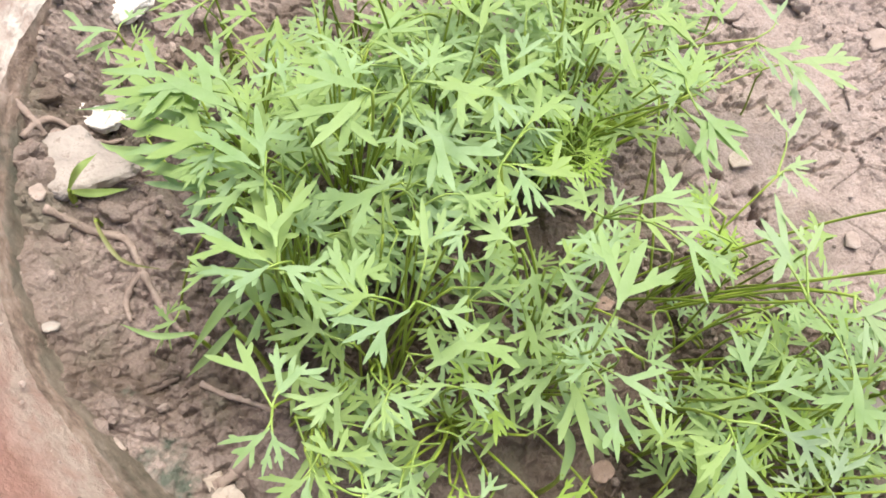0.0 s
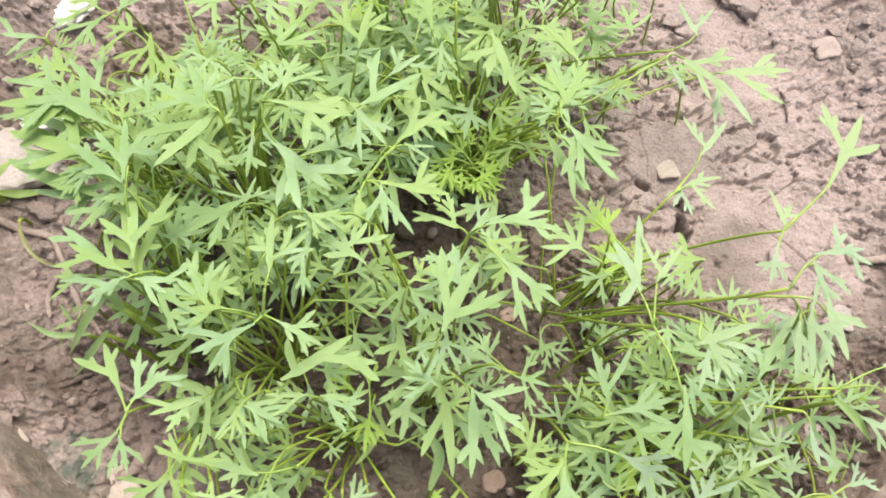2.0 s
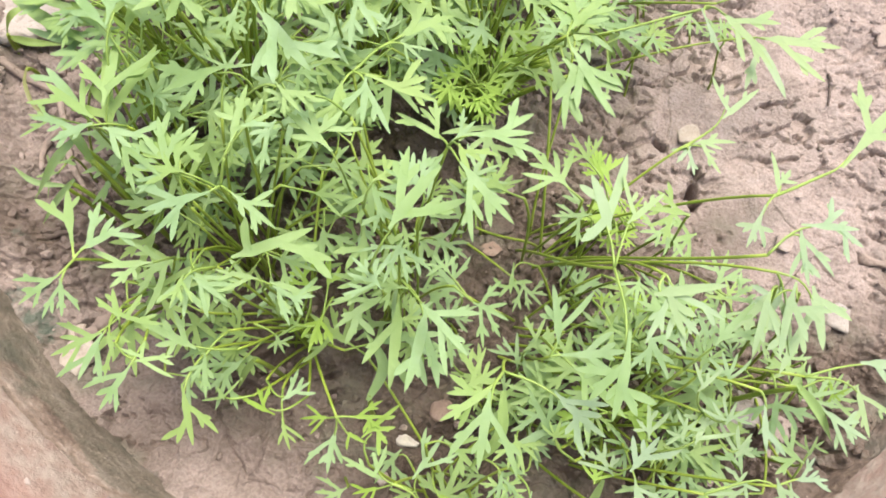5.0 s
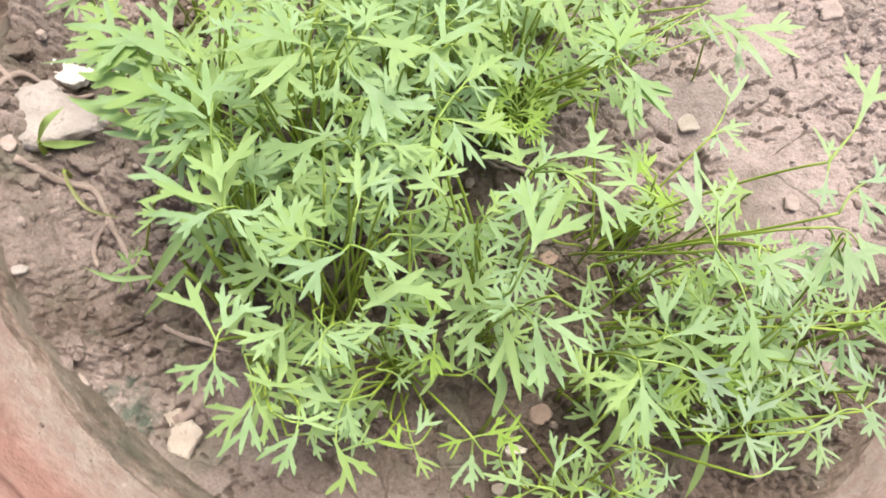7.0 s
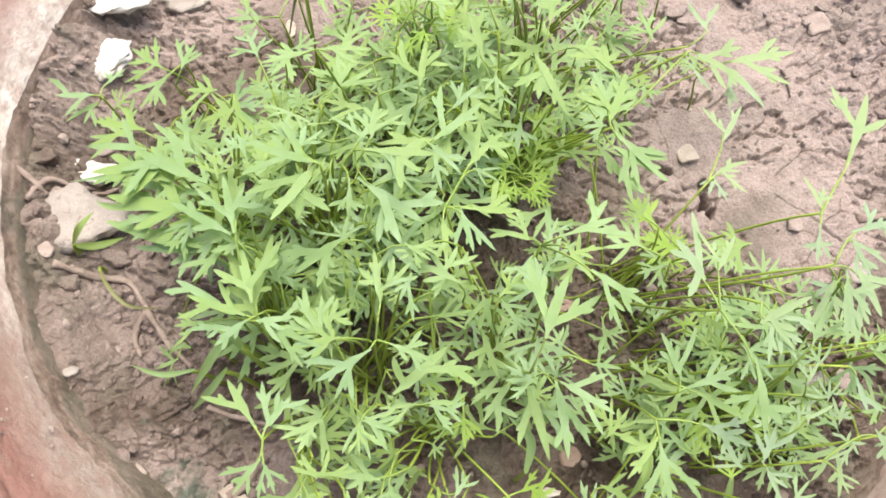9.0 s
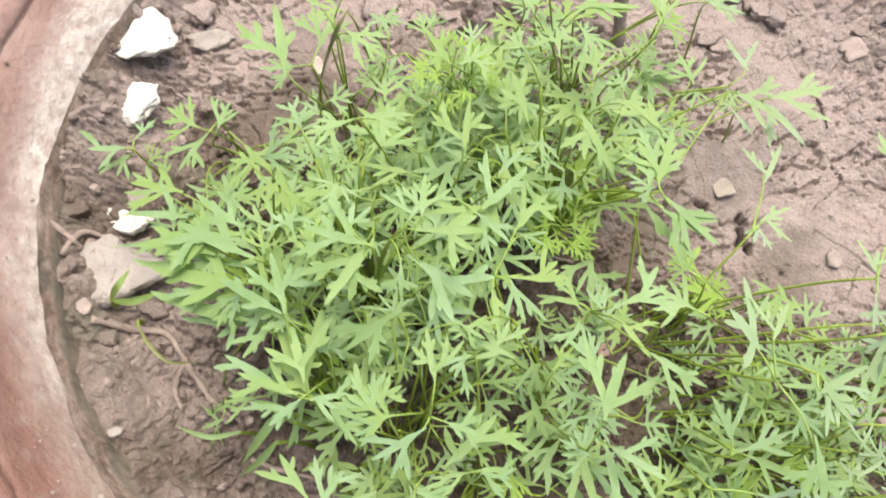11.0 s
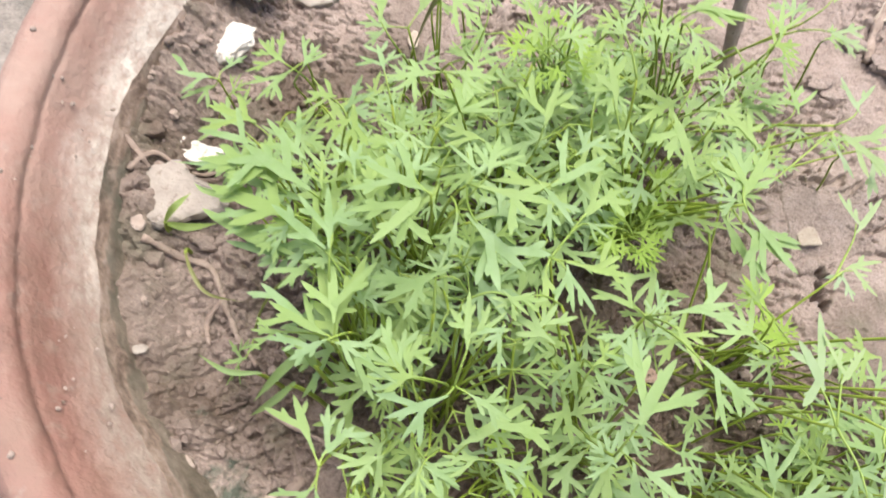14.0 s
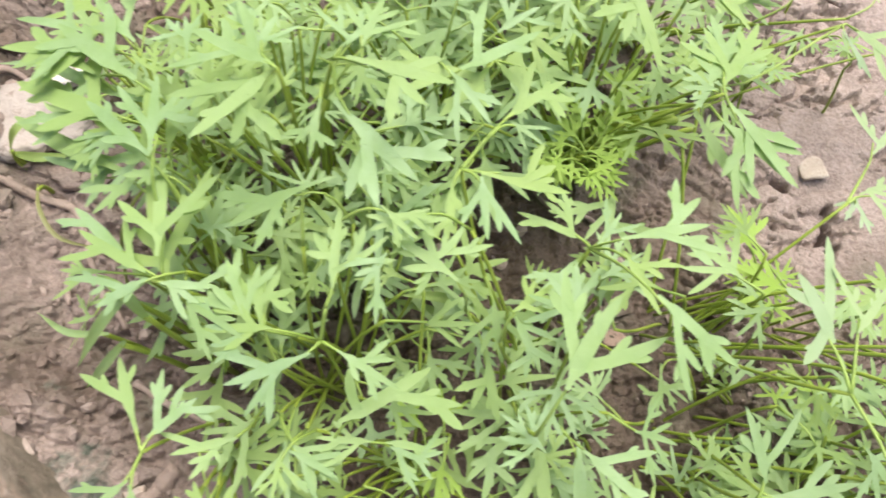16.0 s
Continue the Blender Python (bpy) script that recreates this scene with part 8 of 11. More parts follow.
low_leaf(P, J, (0.0119, 0.0378, 0.0365), (-0.0003, 0.0479, 0.0401), 1)
J = stalk(P, (0.0113, 0.0544, 0.0340), (-0.55, 0.83, 0.05))
low_leaf(P, J, (0.0068, 0.0549, 0.0344), (-0.0093, 0.0570, 0.0358), 1)
low_leaf(P, J, (0.0127, 0.0586, 0.0339), (0.0178, 0.0729, 0.0335), 1)
J = stalk(P, (0.0088, 0.0533, 0.0381), (-0.93, -0.30, -0.22))
low_leaf(P, J, (0.0014, 0.0539, 0.0371), (-0.0152, 0.0552, 0.0347), 1)
low_leaf(P, J, (0.0067, 0.0496, 0.0368), (0.0005, 0.0389, 0.0332), 1)
J = stalk(P, (0.0068, 0.0505, 0.0466), (-0.07, -0.99, 0.13))
low_leaf(P, J, (0.0065, 0.0461, 0.0472), (0.0058, 0.0377, 0.0484), 1)
J = stalk(P, (0.0322, 0.0318, 0.0282), (0.23, -0.94, 0.26))
low_leaf(P, J, (0.0343, 0.0248, 0.0298), (0.0410, 0.0034, 0.0348), 2)
low_leaf(P, J, (0.0365, 0.0305, 0.0286), (0.0490, 0.0267, 0.0297), 1)
low_leaf(P, J, (0.0285, 0.0293, 0.0292), (0.0208, 0.0241, 0.0313), 1)
J = stalk(P, (0.0084, 0.0589, 0.0400), (-0.11, 0.99, -0.13))
low_leaf(P, J, (0.0078, 0.0663, 0.0394), (0.0068, 0.0770, 0.0386), 2)
low_leaf(P, J, (0.0041, 0.0597, 0.0407), (-0.0093, 0.0622, 0.0429), 0)
low_leaf(P, J, (0.0122, 0.0608, 0.0386), (0.0229, 0.0663, 0.0348), 1)
J = stalk(P, (0.0040, 0.0397, 0.0418), (-0.92, 0.38, 0.04))
low_leaf(P, J, (-0.0029, 0.0425, 0.0429), (-0.0167, 0.0479, 0.0451), 1)
low_leaf(P, J, (0.0001, 0.0377, 0.0427), (-0.0129, 0.0310, 0.0455), 1)
low_leaf(P, J, (0.0029, 0.0438, 0.0403), (-0.0006, 0.0566, 0.0354), 1)
J = stalk(P, (0.0244, 0.0264, 0.0360), (0.92, 0.37, 0.07))
low_leaf(P, J, (0.0286, 0.0281, 0.0363), (0.0364, 0.0313, 0.0367), 1)
J = stalk(P, (0.0205, 0.0260, 0.0587), (-0.75, -0.66, 0.09))
low_leaf(P, J, (0.0171, 0.0230, 0.0591), (0.0047, 0.0120, 0.0604), 0)
J = stalk(P, (0.0413, 0.0380, 0.0377), (0.58, 0.73, -0.36))
low_leaf(P, J, (0.0439, 0.0413, 0.0361), (0.0532, 0.0532, 0.0304), 1)
J = stalk(P, (0.0434, 0.0486, 0.0161), (0.76, -0.54, -0.36))
low_leaf(P, J, (0.0477, 0.0498, 0.0158), (0.0595, 0.0529, 0.0152), 1)
low_leaf(P, J, (0.0433, 0.0444, 0.0144), (0.0431, 0.0285, 0.0082), 1)
J = stalk(P, (0.0452, 0.0451, 0.0543), (0.02, 0.98, 0.17))
low_leaf(P, J, (0.0453, 0.0491, 0.0550), (0.0580, 0.0559, 0.0480), 1)
J = stalk(P, (0.0461, 0.0396, 0.0173), (0.87, -0.36, -0.35))
low_leaf(P, J, (0.0528, 0.0365, 0.0159), (0.0672, 0.0300, 0.0129), 2)
low_leaf(P, J, (0.0491, 0.0427, 0.0160), (0.0552, 0.0488, 0.0134), 2)
low_leaf(P, J, (0.0466, 0.0354, 0.0159), (0.0486, 0.0197, 0.0105), 0)
J = stalk(P, (-0.0017, 0.0286, 0.0584), (-0.13, -0.96, 0.25))
low_leaf(P, J, (-0.0023, 0.0243, 0.0595), (-0.0042, 0.0112, 0.0626), 1)
J = stalk(P, (0.0086, 0.0180, 0.0568), (-0.97, -0.17, -0.16))
low_leaf(P, J, (0.0013, 0.0167, 0.0556), (-0.0116, 0.0143, 0.0535), 1)
J = stalk(P, (0.0442, 0.0168, 0.0287), (0.79, -0.13, -0.60))
low_leaf(P, J, (0.0468, 0.0201, 0.0272), (0.0574, 0.0332, 0.0212), 1)
low_leaf(P, J, (0.0457, 0.0128, 0.0271), (0.0499, 0.0016, 0.0228), 1)

P = seedling(-0.1107, 0.0352)
J0 = stalk(P, (-0.1015, 0.0222, 0.0466), (-0.35, -0.18, 0.92))
leaf(P, J0, (-0.1056, 0.0201, 0.0572), [(-0.1192, 0.0172, 0.0540), (-0.1186, 0.0245, 0.0543), (-0.1175, 0.0303, 0.0540), (-0.1098, 0.0337, 0.0543)])
J1 = stalk(P, (-0.1008, 0.0245, 0.0526), (-0.14, -0.74, 0.66))
leaf(P, J1, (-0.1023, 0.0162, 0.0600), [(-0.1167, 0.0112, 0.0564), (-0.1119, 0.0058, 0.0565), (-0.1032, 0.0051, 0.0594)])
J2 = stalk(P, (-0.1034, 0.0173, 0.0510), (0.47, 0.12, 0.87))
leaf(P, J2, (-0.0991, 0.0184, 0.0591), [(-0.0957, 0.0284, 0.0568), (-0.1027, 0.0324, 0.0561), (-0.0925, 0.0238, 0.0594)])
J = stalk(P, (-0.1029, 0.0298, 0.0344), (0.73, -0.65, -0.19))
low_leaf(P, J, (-0.0974, 0.0249, 0.0330), (-0.0857, 0.0145, 0.0300), 1)
J = stalk(P, (-0.0986, 0.0212, 0.0296), (0.58, -0.81, 0.07))
low_leaf(P, J, (-0.0938, 0.0155, 0.0301), (-0.0812, 0.0007, 0.0313), 0)
low_leaf(P, J, (-0.0942, 0.0210, 0.0306), (-0.0771, 0.0202, 0.0345), 1)
low_leaf(P, J, (-0.1007, 0.0172, 0.0289), (-0.1082, 0.0029, 0.0265), 2)
J = stalk(P, (-0.1145, 0.0169, 0.0186), (0.72, -0.70, -0.04))
low_leaf(P, J, (-0.1104, 0.0182, 0.0174), (-0.0996, 0.0216, 0.0143), 0)
low_leaf(P, J, (-0.1154, 0.0125, 0.0196), (-0.1186, -0.0031, 0.0231), 1)
J = stalk(P, (-0.0916, 0.0259, 0.0297), (0.89, -0.44, -0.11))
low_leaf(P, J, (-0.0867, 0.0203, 0.0290), (-0.0793, 0.0117, 0.0279), 1)
low_leaf(P, J, (-0.0872, 0.0269, 0.0292), (-0.0711, 0.0304, 0.0272), 1)
J = stalk(P, (-0.1093, 0.0089, 0.0365), (0.45, -0.89, -0.09))
low_leaf(P, J, (-0.1087, 0.0015, 0.0357), (-0.1078, -0.0090, 0.0347), 1)
low_leaf(P, J, (-0.1052, 0.0071, 0.0364), (-0.0924, 0.0017, 0.0360), 0)
J = stalk(P, (-0.0930, 0.0137, 0.0407), (0.62, -0.73, -0.30))
low_leaf(P, J, (-0.0884, 0.0083, 0.0385), (-0.0802, -0.0013, 0.0347), 2)

P = seedling(-0.1415, 0.0315)
J0 = stalk(P, (-0.1374, 0.0274, 0.0300), (-0.65, 0.55, -0.52))
leaf(P, J0, (-0.1402, 0.0282, 0.0300), [(-0.1585, 0.0344, 0.0280), (-0.1543, 0.0292, 0.0280), (-0.1499, 0.0231, 0.0280)])
leaf(P, J0, (-0.1376, 0.0306, 0.0300), [(-0.1366, 0.0377, 0.0285), (-0.1319, 0.0406, 0.0280)])
leaf(P, J0, (-0.1393, 0.0275, 0.0260), [(-0.1520, 0.0211, 0.0240), (-0.1478, 0.0243, 0.0240), (-0.1409, 0.0187, 0.0240)])
J = stalk(P, (-0.1305, 0.0172, 0.0317), (0.10, 0.50, 0.86))
low_leaf(P, J, (-0.1301, 0.0191, 0.0350), (-0.1239, 0.0245, 0.0380), 1)

P = seedling(0.0707, -0.0958)
J0 = stalk(P, (0.0743, -0.0871, 0.0609), (0.30, 0.45, 0.84))
leaf(P, J0, (0.0775, -0.0823, 0.0699), [(0.0794, -0.0736, 0.0714), (0.0846, -0.0713, 0.0722), (0.0864, -0.0750, 0.0719), (0.0847, -0.0782, 0.0714)])
J1 = stalk(P, (0.0674, -0.1095, 0.0254), (0.30, -0.07, 0.95))
leaf(P, J1, (0.0717, -0.1105, 0.0390), [(0.0712, -0.1021, 0.0404), (0.0769, -0.1004, 0.0409), (0.0819, -0.1018, 0.0413)])
J2 = stalk(P, (0.0713, -0.1041, 0.0302), (0.32, -0.79, 0.52))
leaf(P, J2, (0.0742, -0.1115, 0.0351), [(0.0775, -0.1205, 0.0328), (0.0792, -0.1219, 0.0324), (0.0811, -0.1165, 0.0332)])
J3 = stalk(P, (0.0729, -0.1048, 0.0301), (0.17, 0.28, 0.95))
leaf(P, J3, (0.0747, -0.1019, 0.0400), [(0.0705, -0.1003, 0.0388), (0.0735, -0.0919, 0.0380), (0.0792, -0.0933, 0.0380)])
J4 = stalk(P, (0.0638, -0.0973, 0.0279), (-0.70, -0.39, 0.60))
leaf(P, J4, (0.0554, -0.1019, 0.0350), [(0.0423, -0.1117, 0.0330), (0.0474, -0.1083, 0.0330), (0.0508, -0.1051, 0.0335)])
J5 = stalk(P, (0.0749, -0.1086, 0.0222), (-0.51, -0.33, 0.79))
leaf(P, J5, (0.0699, -0.1119, 0.0300), [(0.0591, -0.1105, 0.0280), (0.0610, -0.1072, 0.0280), (0.0665, -0.1037, 0.0280), (0.0709, -0.1069, 0.0288)])
J6 = stalk(P, (0.0772, -0.1041, 0.0362), (0.61, 0.28, 0.74))
leaf(P, J6, (0.0845, -0.1007, 0.0450), [(0.0810, -0.0942, 0.0432), (0.0852, -0.0916, 0.0430), (0.0909, -0.0921, 0.0430), (0.0946, -0.0952, 0.0430)])
J7 = stalk(P, (0.0696, -0.1105, 0.0175), (-0.30, -0.34, 0.89))
leaf(P, J7, (0.0654, -0.1152, 0.0300), [(0.0614, -0.1104, 0.0284), (0.0649, -0.1087, 0.0285), (0.0715, -0.1108, 0.0284)], young_mat)
J8 = stalk(P, (0.0588, -0.1110, 0.0331), (-0.70, 0.26, 0.66))
leaf(P, J8, (0.0514, -0.1083, 0.0400), [(0.0474, -0.1044, 0.0386), (0.0525, -0.1018, 0.0385), (0.0580, -0.1047, 0.0384)])
J9 = stalk(P, (0.0755, -0.0818, 0.0445), (0.18, 0.86, 0.47))
leaf(P, J9, (0.0777, -0.0716, 0.0500), [(0.0727, -0.0687, 0.0486), (0.0757, -0.0660, 0.0486), (0.0813, -0.0643, 0.0482), (0.0836, -0.0673, 0.0484)], young_mat)
J = stalk(P, (0.0700, -0.0917, 0.0215), (-0.54, 0.83, -0.16))
low_leaf(P, J, (0.0676, -0.0880, 0.0208), (0.0604, -0.0770, 0.0187), 0)
J = stalk(P, (0.0664, -0.0956, 0.0254), (0.07, -0.10, 0.99))
low_leaf(P, J, (0.0691, -0.0952, 0.0280), (0.0806, -0.0931, 0.0287), 3)
low_leaf(P, J, (0.0634, -0.0956, 0.0280), (0.0512, -0.0941, 0.0261), 3)
low_leaf(P, J, (0.0639, -0.0969, 0.0280), (0.0514, -0.1044, 0.0259), 3)
low_leaf(P, J, (0.0699, -0.0958, 0.0280), (0.0843, -0.0956, 0.0271), 3)
J = stalk(P, (0.0685, -0.0917, 0.0315), (-0.92, 0.35, -0.15))
low_leaf(P, J, (0.0643, -0.0901, 0.0308), (0.0501, -0.0847, 0.0283), 1)
J = stalk(P, (0.0783, -0.0882, 0.0246), (0.81, 0.53, 0.23))
low_leaf(P, J, (0.0844, -0.0842, 0.0263), (0.0967, -0.0762, 0.0297), 1)
J = stalk(P, (0.0640, -0.0864, 0.0271), (0.08, 1.00, -0.03))
low_leaf(P, J, (0.0646, -0.0789, 0.0269), (0.0660, -0.0627, 0.0266), 1)
J = stalk(P, (0.0595, -0.0859, 0.0220), (-0.76, 0.65, -0.02))
low_leaf(P, J, (0.0550, -0.0866, 0.0222), (0.0393, -0.0892, 0.0227), 1)
low_leaf(P, J, (0.0596, -0.0814, 0.0217), (0.0600, -0.0713, 0.0211), 1)
J = stalk(P, (0.0813, -0.0851, 0.0478), (0.38, 0.92, 0.11))
low_leaf(P, J, (0.0820, -0.0834, 0.0480), (0.0828, -0.0743, 0.0520), 1)
J = stalk(P, (0.0837, -0.1038, 0.0163), (0.92, -0.34, -0.20))
low_leaf(P, J, (0.0867, -0.1005, 0.0159), (0.0965, -0.0898, 0.0146), 1)
low_leaf(P, J, (0.0840, -0.1083, 0.0160), (0.0851, -0.1217, 0.0151), 1)
J = stalk(P, (0.0752, -0.0784, 0.0291), (-0.90, 0.43, 0.09))
low_leaf(P, J, (0.0712, -0.0765, 0.0295), (0.0580, -0.0703, 0.0308), 1)
J = stalk(P, (0.0687, -0.0776, 0.0293), (0.01, 0.97, -0.24))
low_leaf(P, J, (0.0711, -0.0707, 0.0275), (0.0760, -0.0565, 0.0236), 1)
low_leaf(P, J, (0.0664, -0.0738, 0.0284), (0.0597, -0.0628, 0.0255), 1)
J = stalk(P, (0.0894, -0.0926, 0.0204), (0.89, -0.31, -0.33))
low_leaf(P, J, (0.0932, -0.0903, 0.0203), (0.1058, -0.0828, 0.0198), 2)
low_leaf(P, J, (0.0904, -0.0966, 0.0187), (0.0940, -0.1103, 0.0128), 1)
J = stalk(P, (0.0551, -0.1084, 0.0295), (-0.52, 0.35, 0.78))
low_leaf(P, J, (0.0514, -0.1059, 0.0350), (0.0427, -0.0978, 0.0400), 1)
J = stalk(P, (0.0914, -0.0922, 0.0445), (-0.26, 0.63, 0.73))
low_leaf(P, J, (0.0887, -0.0858, 0.0520), (0.0842, -0.0782, 0.0540), 1)
J = stalk(P, (0.0680, -0.0734, 0.0337), (0.49, 0.84, -0.24))
low_leaf(P, J, (0.0717, -0.0671, 0.0319), (0.0790, -0.0546, 0.0284), 1)

P = seedling(0.0029, -0.0706)
J0 = stalk(P, (-0.0183, -0.0388, 0.0726), (0.57, -0.59, 0.57))
leaf(P, J0, (-0.0144, -0.0400, 0.0751), [(-0.0024, -0.0344, 0.0729), (-0.0001, -0.0366, 0.0731), (0.0030, -0.0387, 0.0714), (0.0004, -0.0402, 0.0716)])
leaf(P, J0, (-0.0141, -0.0409, 0.0753), [(-0.0151, -0.0517, 0.0769), (-0.0109, -0.0533, 0.0753), (-0.0062, -0.0527, 0.0716), (-0.0072, -0.0505, 0.0722)])
leaf(P, J0, (-0.0194, -0.0428, 0.0746), [(-0.0206, -0.0556, 0.0766), (-0.0189, -0.0565, 0.0767), (-0.0176, -0.0499, 0.0757)])
J1 = stalk(P, (-0.0141, -0.0320, 0.0737), (0.48, 0.79, -0.37), J0)
leaf(P, J1, (-0.0112, -0.0258, 0.0705), [(-0.0135, -0.0140, 0.0726), (-0.0066, -0.0106, 0.0693), (0.0006, -0.0132, 0.0668), (0.0028, -0.0174, 0.0669), (0.0011, -0.0225, 0.0676)])
leaf(P, J1, (-0.0098, -0.0265, 0.0714), [(-0.0021, -0.0276, 0.0695), (-0.0025, -0.0299, 0.0694), (-0.0053, -0.0305, 0.0698)])
J2 = stalk(P, (0.0084, -0.0494, 0.0668), (0.20, -0.38, 0.90))
leaf(P, J2, (0.0075, -0.0469, 0.0643), [(-0.0062, -0.0430, 0.0667), (-0.0055, -0.0450, 0.0665), (0.0010, -0.0387, 0.0661)])
leaf(P, J2, (0.0092, -0.0496, 0.0703), [(0.0118, -0.0410, 0.0706), (0.0159, -0.0424, 0.0682)])
leaf(P, J2, (0.0121, -0.0509, 0.0780), [(0.0221, -0.0363, 0.0743), (0.0267, -0.0398, 0.0741), (0.0307, -0.0519, 0.0812), (0.0277, -0.0547, 0.0807)])
leaf(P, J2, (0.0122, -0.0559, 0.0835), [(0.0202, -0.0589, 0.0849), (0.0189, -0.0650, 0.0853), (0.0167, -0.0616, 0.0847)])
leaf(P, J2, (0.0145, -0.0663, 0.0969), [(0.0229, -0.0787, 0.0933), (0.0269, -0.0759, 0.0933), (0.0227, -0.0721, 0.0946)])
leaf(P, J2, (0.0075, -0.0499, 0.0628), [(-0.0038, -0.0564, 0.0648), (-0.0008, -0.0592, 0.0647), (0.0069, -0.0632, 0.0648)])
J3 = stalk(P, (-0.0141, -0.0614, 0.0528), (0.16, -0.33, 0.93))
leaf(P, J3, (-0.0155, -0.0625, 0.0776), [(-0.0229, -0.0658, 0.0757), (-0.0256, -0.0617, 0.0793), (-0.0286, -0.0563, 0.0801), (-0.0234, -0.0544, 0.0796), (-0.0159, -0.0523, 0.0787), (-0.0103, -0.0545, 0.0755)])
leaf(P, J3, (-0.0090, -0.0676, 0.0488), [(-0.0139, -0.0775, 0.0491), (-0.0103, -0.0804, 0.0457), (-0.0047, -0.0827, 0.0450), (-0.0007, -0.0813, 0.0449)])
J4 = stalk(P, (0.0004, -0.0869, 0.0781), (0.25, 0.52, 0.82))
leaf(P, J4, (0.0035, -0.0805, 0.0881), [(0.0021, -0.0596, 0.0834), (0.0105, -0.0649, 0.0910), (0.0178, -0.0708, 0.0906)])
J5 = stalk(P, (-0.0069, -0.0699, 0.0666), (0.17, 0.43, 0.88))
leaf(P, J5, (-0.0054, -0.0659, 0.0747), [(-0.0039, -0.0597, 0.0758), (0.0020, -0.0588, 0.0724), (0.0028, -0.0638, 0.0734)])
J6 = stalk(P, (-0.0059, -0.0618, 0.0619), (0.08, -0.36, 0.93))
leaf(P, J6, (-0.0049, -0.0666, 0.0744), [(-0.0044, -0.0758, 0.0721), (-0.0013, -0.0768, 0.0718), (0.0030, -0.0750, 0.0762), (0.0017, -0.0706, 0.0757)])
J7 = stalk(P, (-0.0147, -0.0517, 0.0750), (-0.66, -0.02, 0.75))
leaf(P, J7, (-0.0221, -0.0519, 0.0834), [(-0.0322, -0.0556, 0.0852), (-0.0314, -0.0579, 0.0847), (-0.0269, -0.0589, 0.0835), (-0.0190, -0.0528, 0.0826)])
J = stalk(P, (0.0178, -0.0773, 0.0457), (0.90, -0.43, -0.11))
low_leaf(P, J, (0.0236, -0.0801, 0.0450), (0.0346, -0.0809, 0.0390), 1)
J = stalk(P, (-0.0064, -0.0569, 0.0237), (-0.94, -0.17, -0.30))
low_leaf(P, J, (-0.0134, -0.0555, 0.0215), (-0.0350, -0.0510, 0.0147), 0)
low_leaf(P, J, (-0.0094, -0.0601, 0.0227), (-0.0181, -0.0694, 0.0197), 1)
J = stalk(P, (-0.0110, -0.0551, 0.0578), (0.43, -0.90, 0.04))
low_leaf(P, J, (-0.0087, -0.0599, 0.0580), (-0.0039, -0.0703, 0.0520), 1)
J = stalk(P, (-0.0220, -0.0688, 0.0238), (-0.99, 0.07, 0.13))
low_leaf(P, J, (-0.0265, -0.0685, 0.0244), (-0.0392, -0.0676, 0.0261), 0)
J = stalk(P, (-0.0182, -0.0478, 0.0514), (-0.45, 0.85, -0.28))
low_leaf(P, J, (-0.0190, -0.0408, 0.0487), (-0.0203, -0.0286, 0.0440), 0)
low_leaf(P, J, (-0.0222, -0.0457, 0.0511), (-0.0339, -0.0396, 0.0503), 1)

P = seedling(0.0282, 0.0683)
J0 = stalk(P, (0.0578, 0.0617, 0.0519), (0.67, 0.40, 0.63))
leaf(P, J0, (0.0647, 0.0658, 0.0584), [(0.0651, 0.0839, 0.0592), (0.0724, 0.0803, 0.0573), (0.0682, 0.0741, 0.0579)])
J1 = stalk(P, (0.0545, 0.0561, 0.0545), (0.80, -0.24, 0.55))
leaf(P, J1, (0.0617, 0.0539, 0.0596), [(0.0749, 0.0585, 0.0567), (0.0760, 0.0503, 0.0562), (0.0719, 0.0467, 0.0565)])
J = stalk(P, (0.0290, 0.0577, 0.0275), (0.09, -1.00, -0.03))
low_leaf(P, J, (0.0326, 0.0512, 0.0266), (0.0391, 0.0397, 0.0252), 0)
low_leaf(P, J, (0.0263, 0.0541, 0.0281), (0.0187, 0.0440, 0.0297), 2)
J = stalk(P, (0.0409, 0.0522, 0.0281), (0.67, -0.73, 0.12))
low_leaf(P, J, (0.0457, 0.0467, 0.0296), (0.0574, 0.0331, 0.0332), 1)
low_leaf(P, J, (0.0453, 0.0531, 0.0284), (0.0550, 0.0549, 0.0291), 1)
low_leaf(P, J, (0.0400, 0.0478, 0.0278), (0.0367, 0.0305, 0.0266), 1)

P = seedling(-0.0699, -0.0890)
J0 = stalk(P, (-0.0697, -0.0984, 0.0622), (-0.02, -0.56, 0.83))
leaf(P, J0, (-0.0716, -0.0953, 0.0617), [(-0.0857, -0.0834, 0.0577), (-0.0814, -0.0817, 0.0580), (-0.0782, -0.0836, 0.0587)])
leaf(P, J0, (-0.0697, -0.0957, 0.0616), [(-0.0709, -0.0824, 0.0592), (-0.0661, -0.0852, 0.0593), (-0.0579, -0.0879, 0.0595), (-0.0589, -0.0908, 0.0585)])
leaf(P, J0, (-0.0691, -0.1034, 0.0664), [(-0.0791, -0.1088, 0.0637), (-0.0771, -0.1116, 0.0637), (-0.0739, -0.1106, 0.0643)])
leaf(P, J0, (-0.0688, -0.1041, 0.0662), [(-0.0694, -0.1136, 0.0638), (-0.0659, -0.1122, 0.0640), (-0.0631, -0.1100, 0.0641)])
J1 = stalk(P, (-0.0543, -0.0882, 0.0453), (-0.03, -0.42, 0.91))
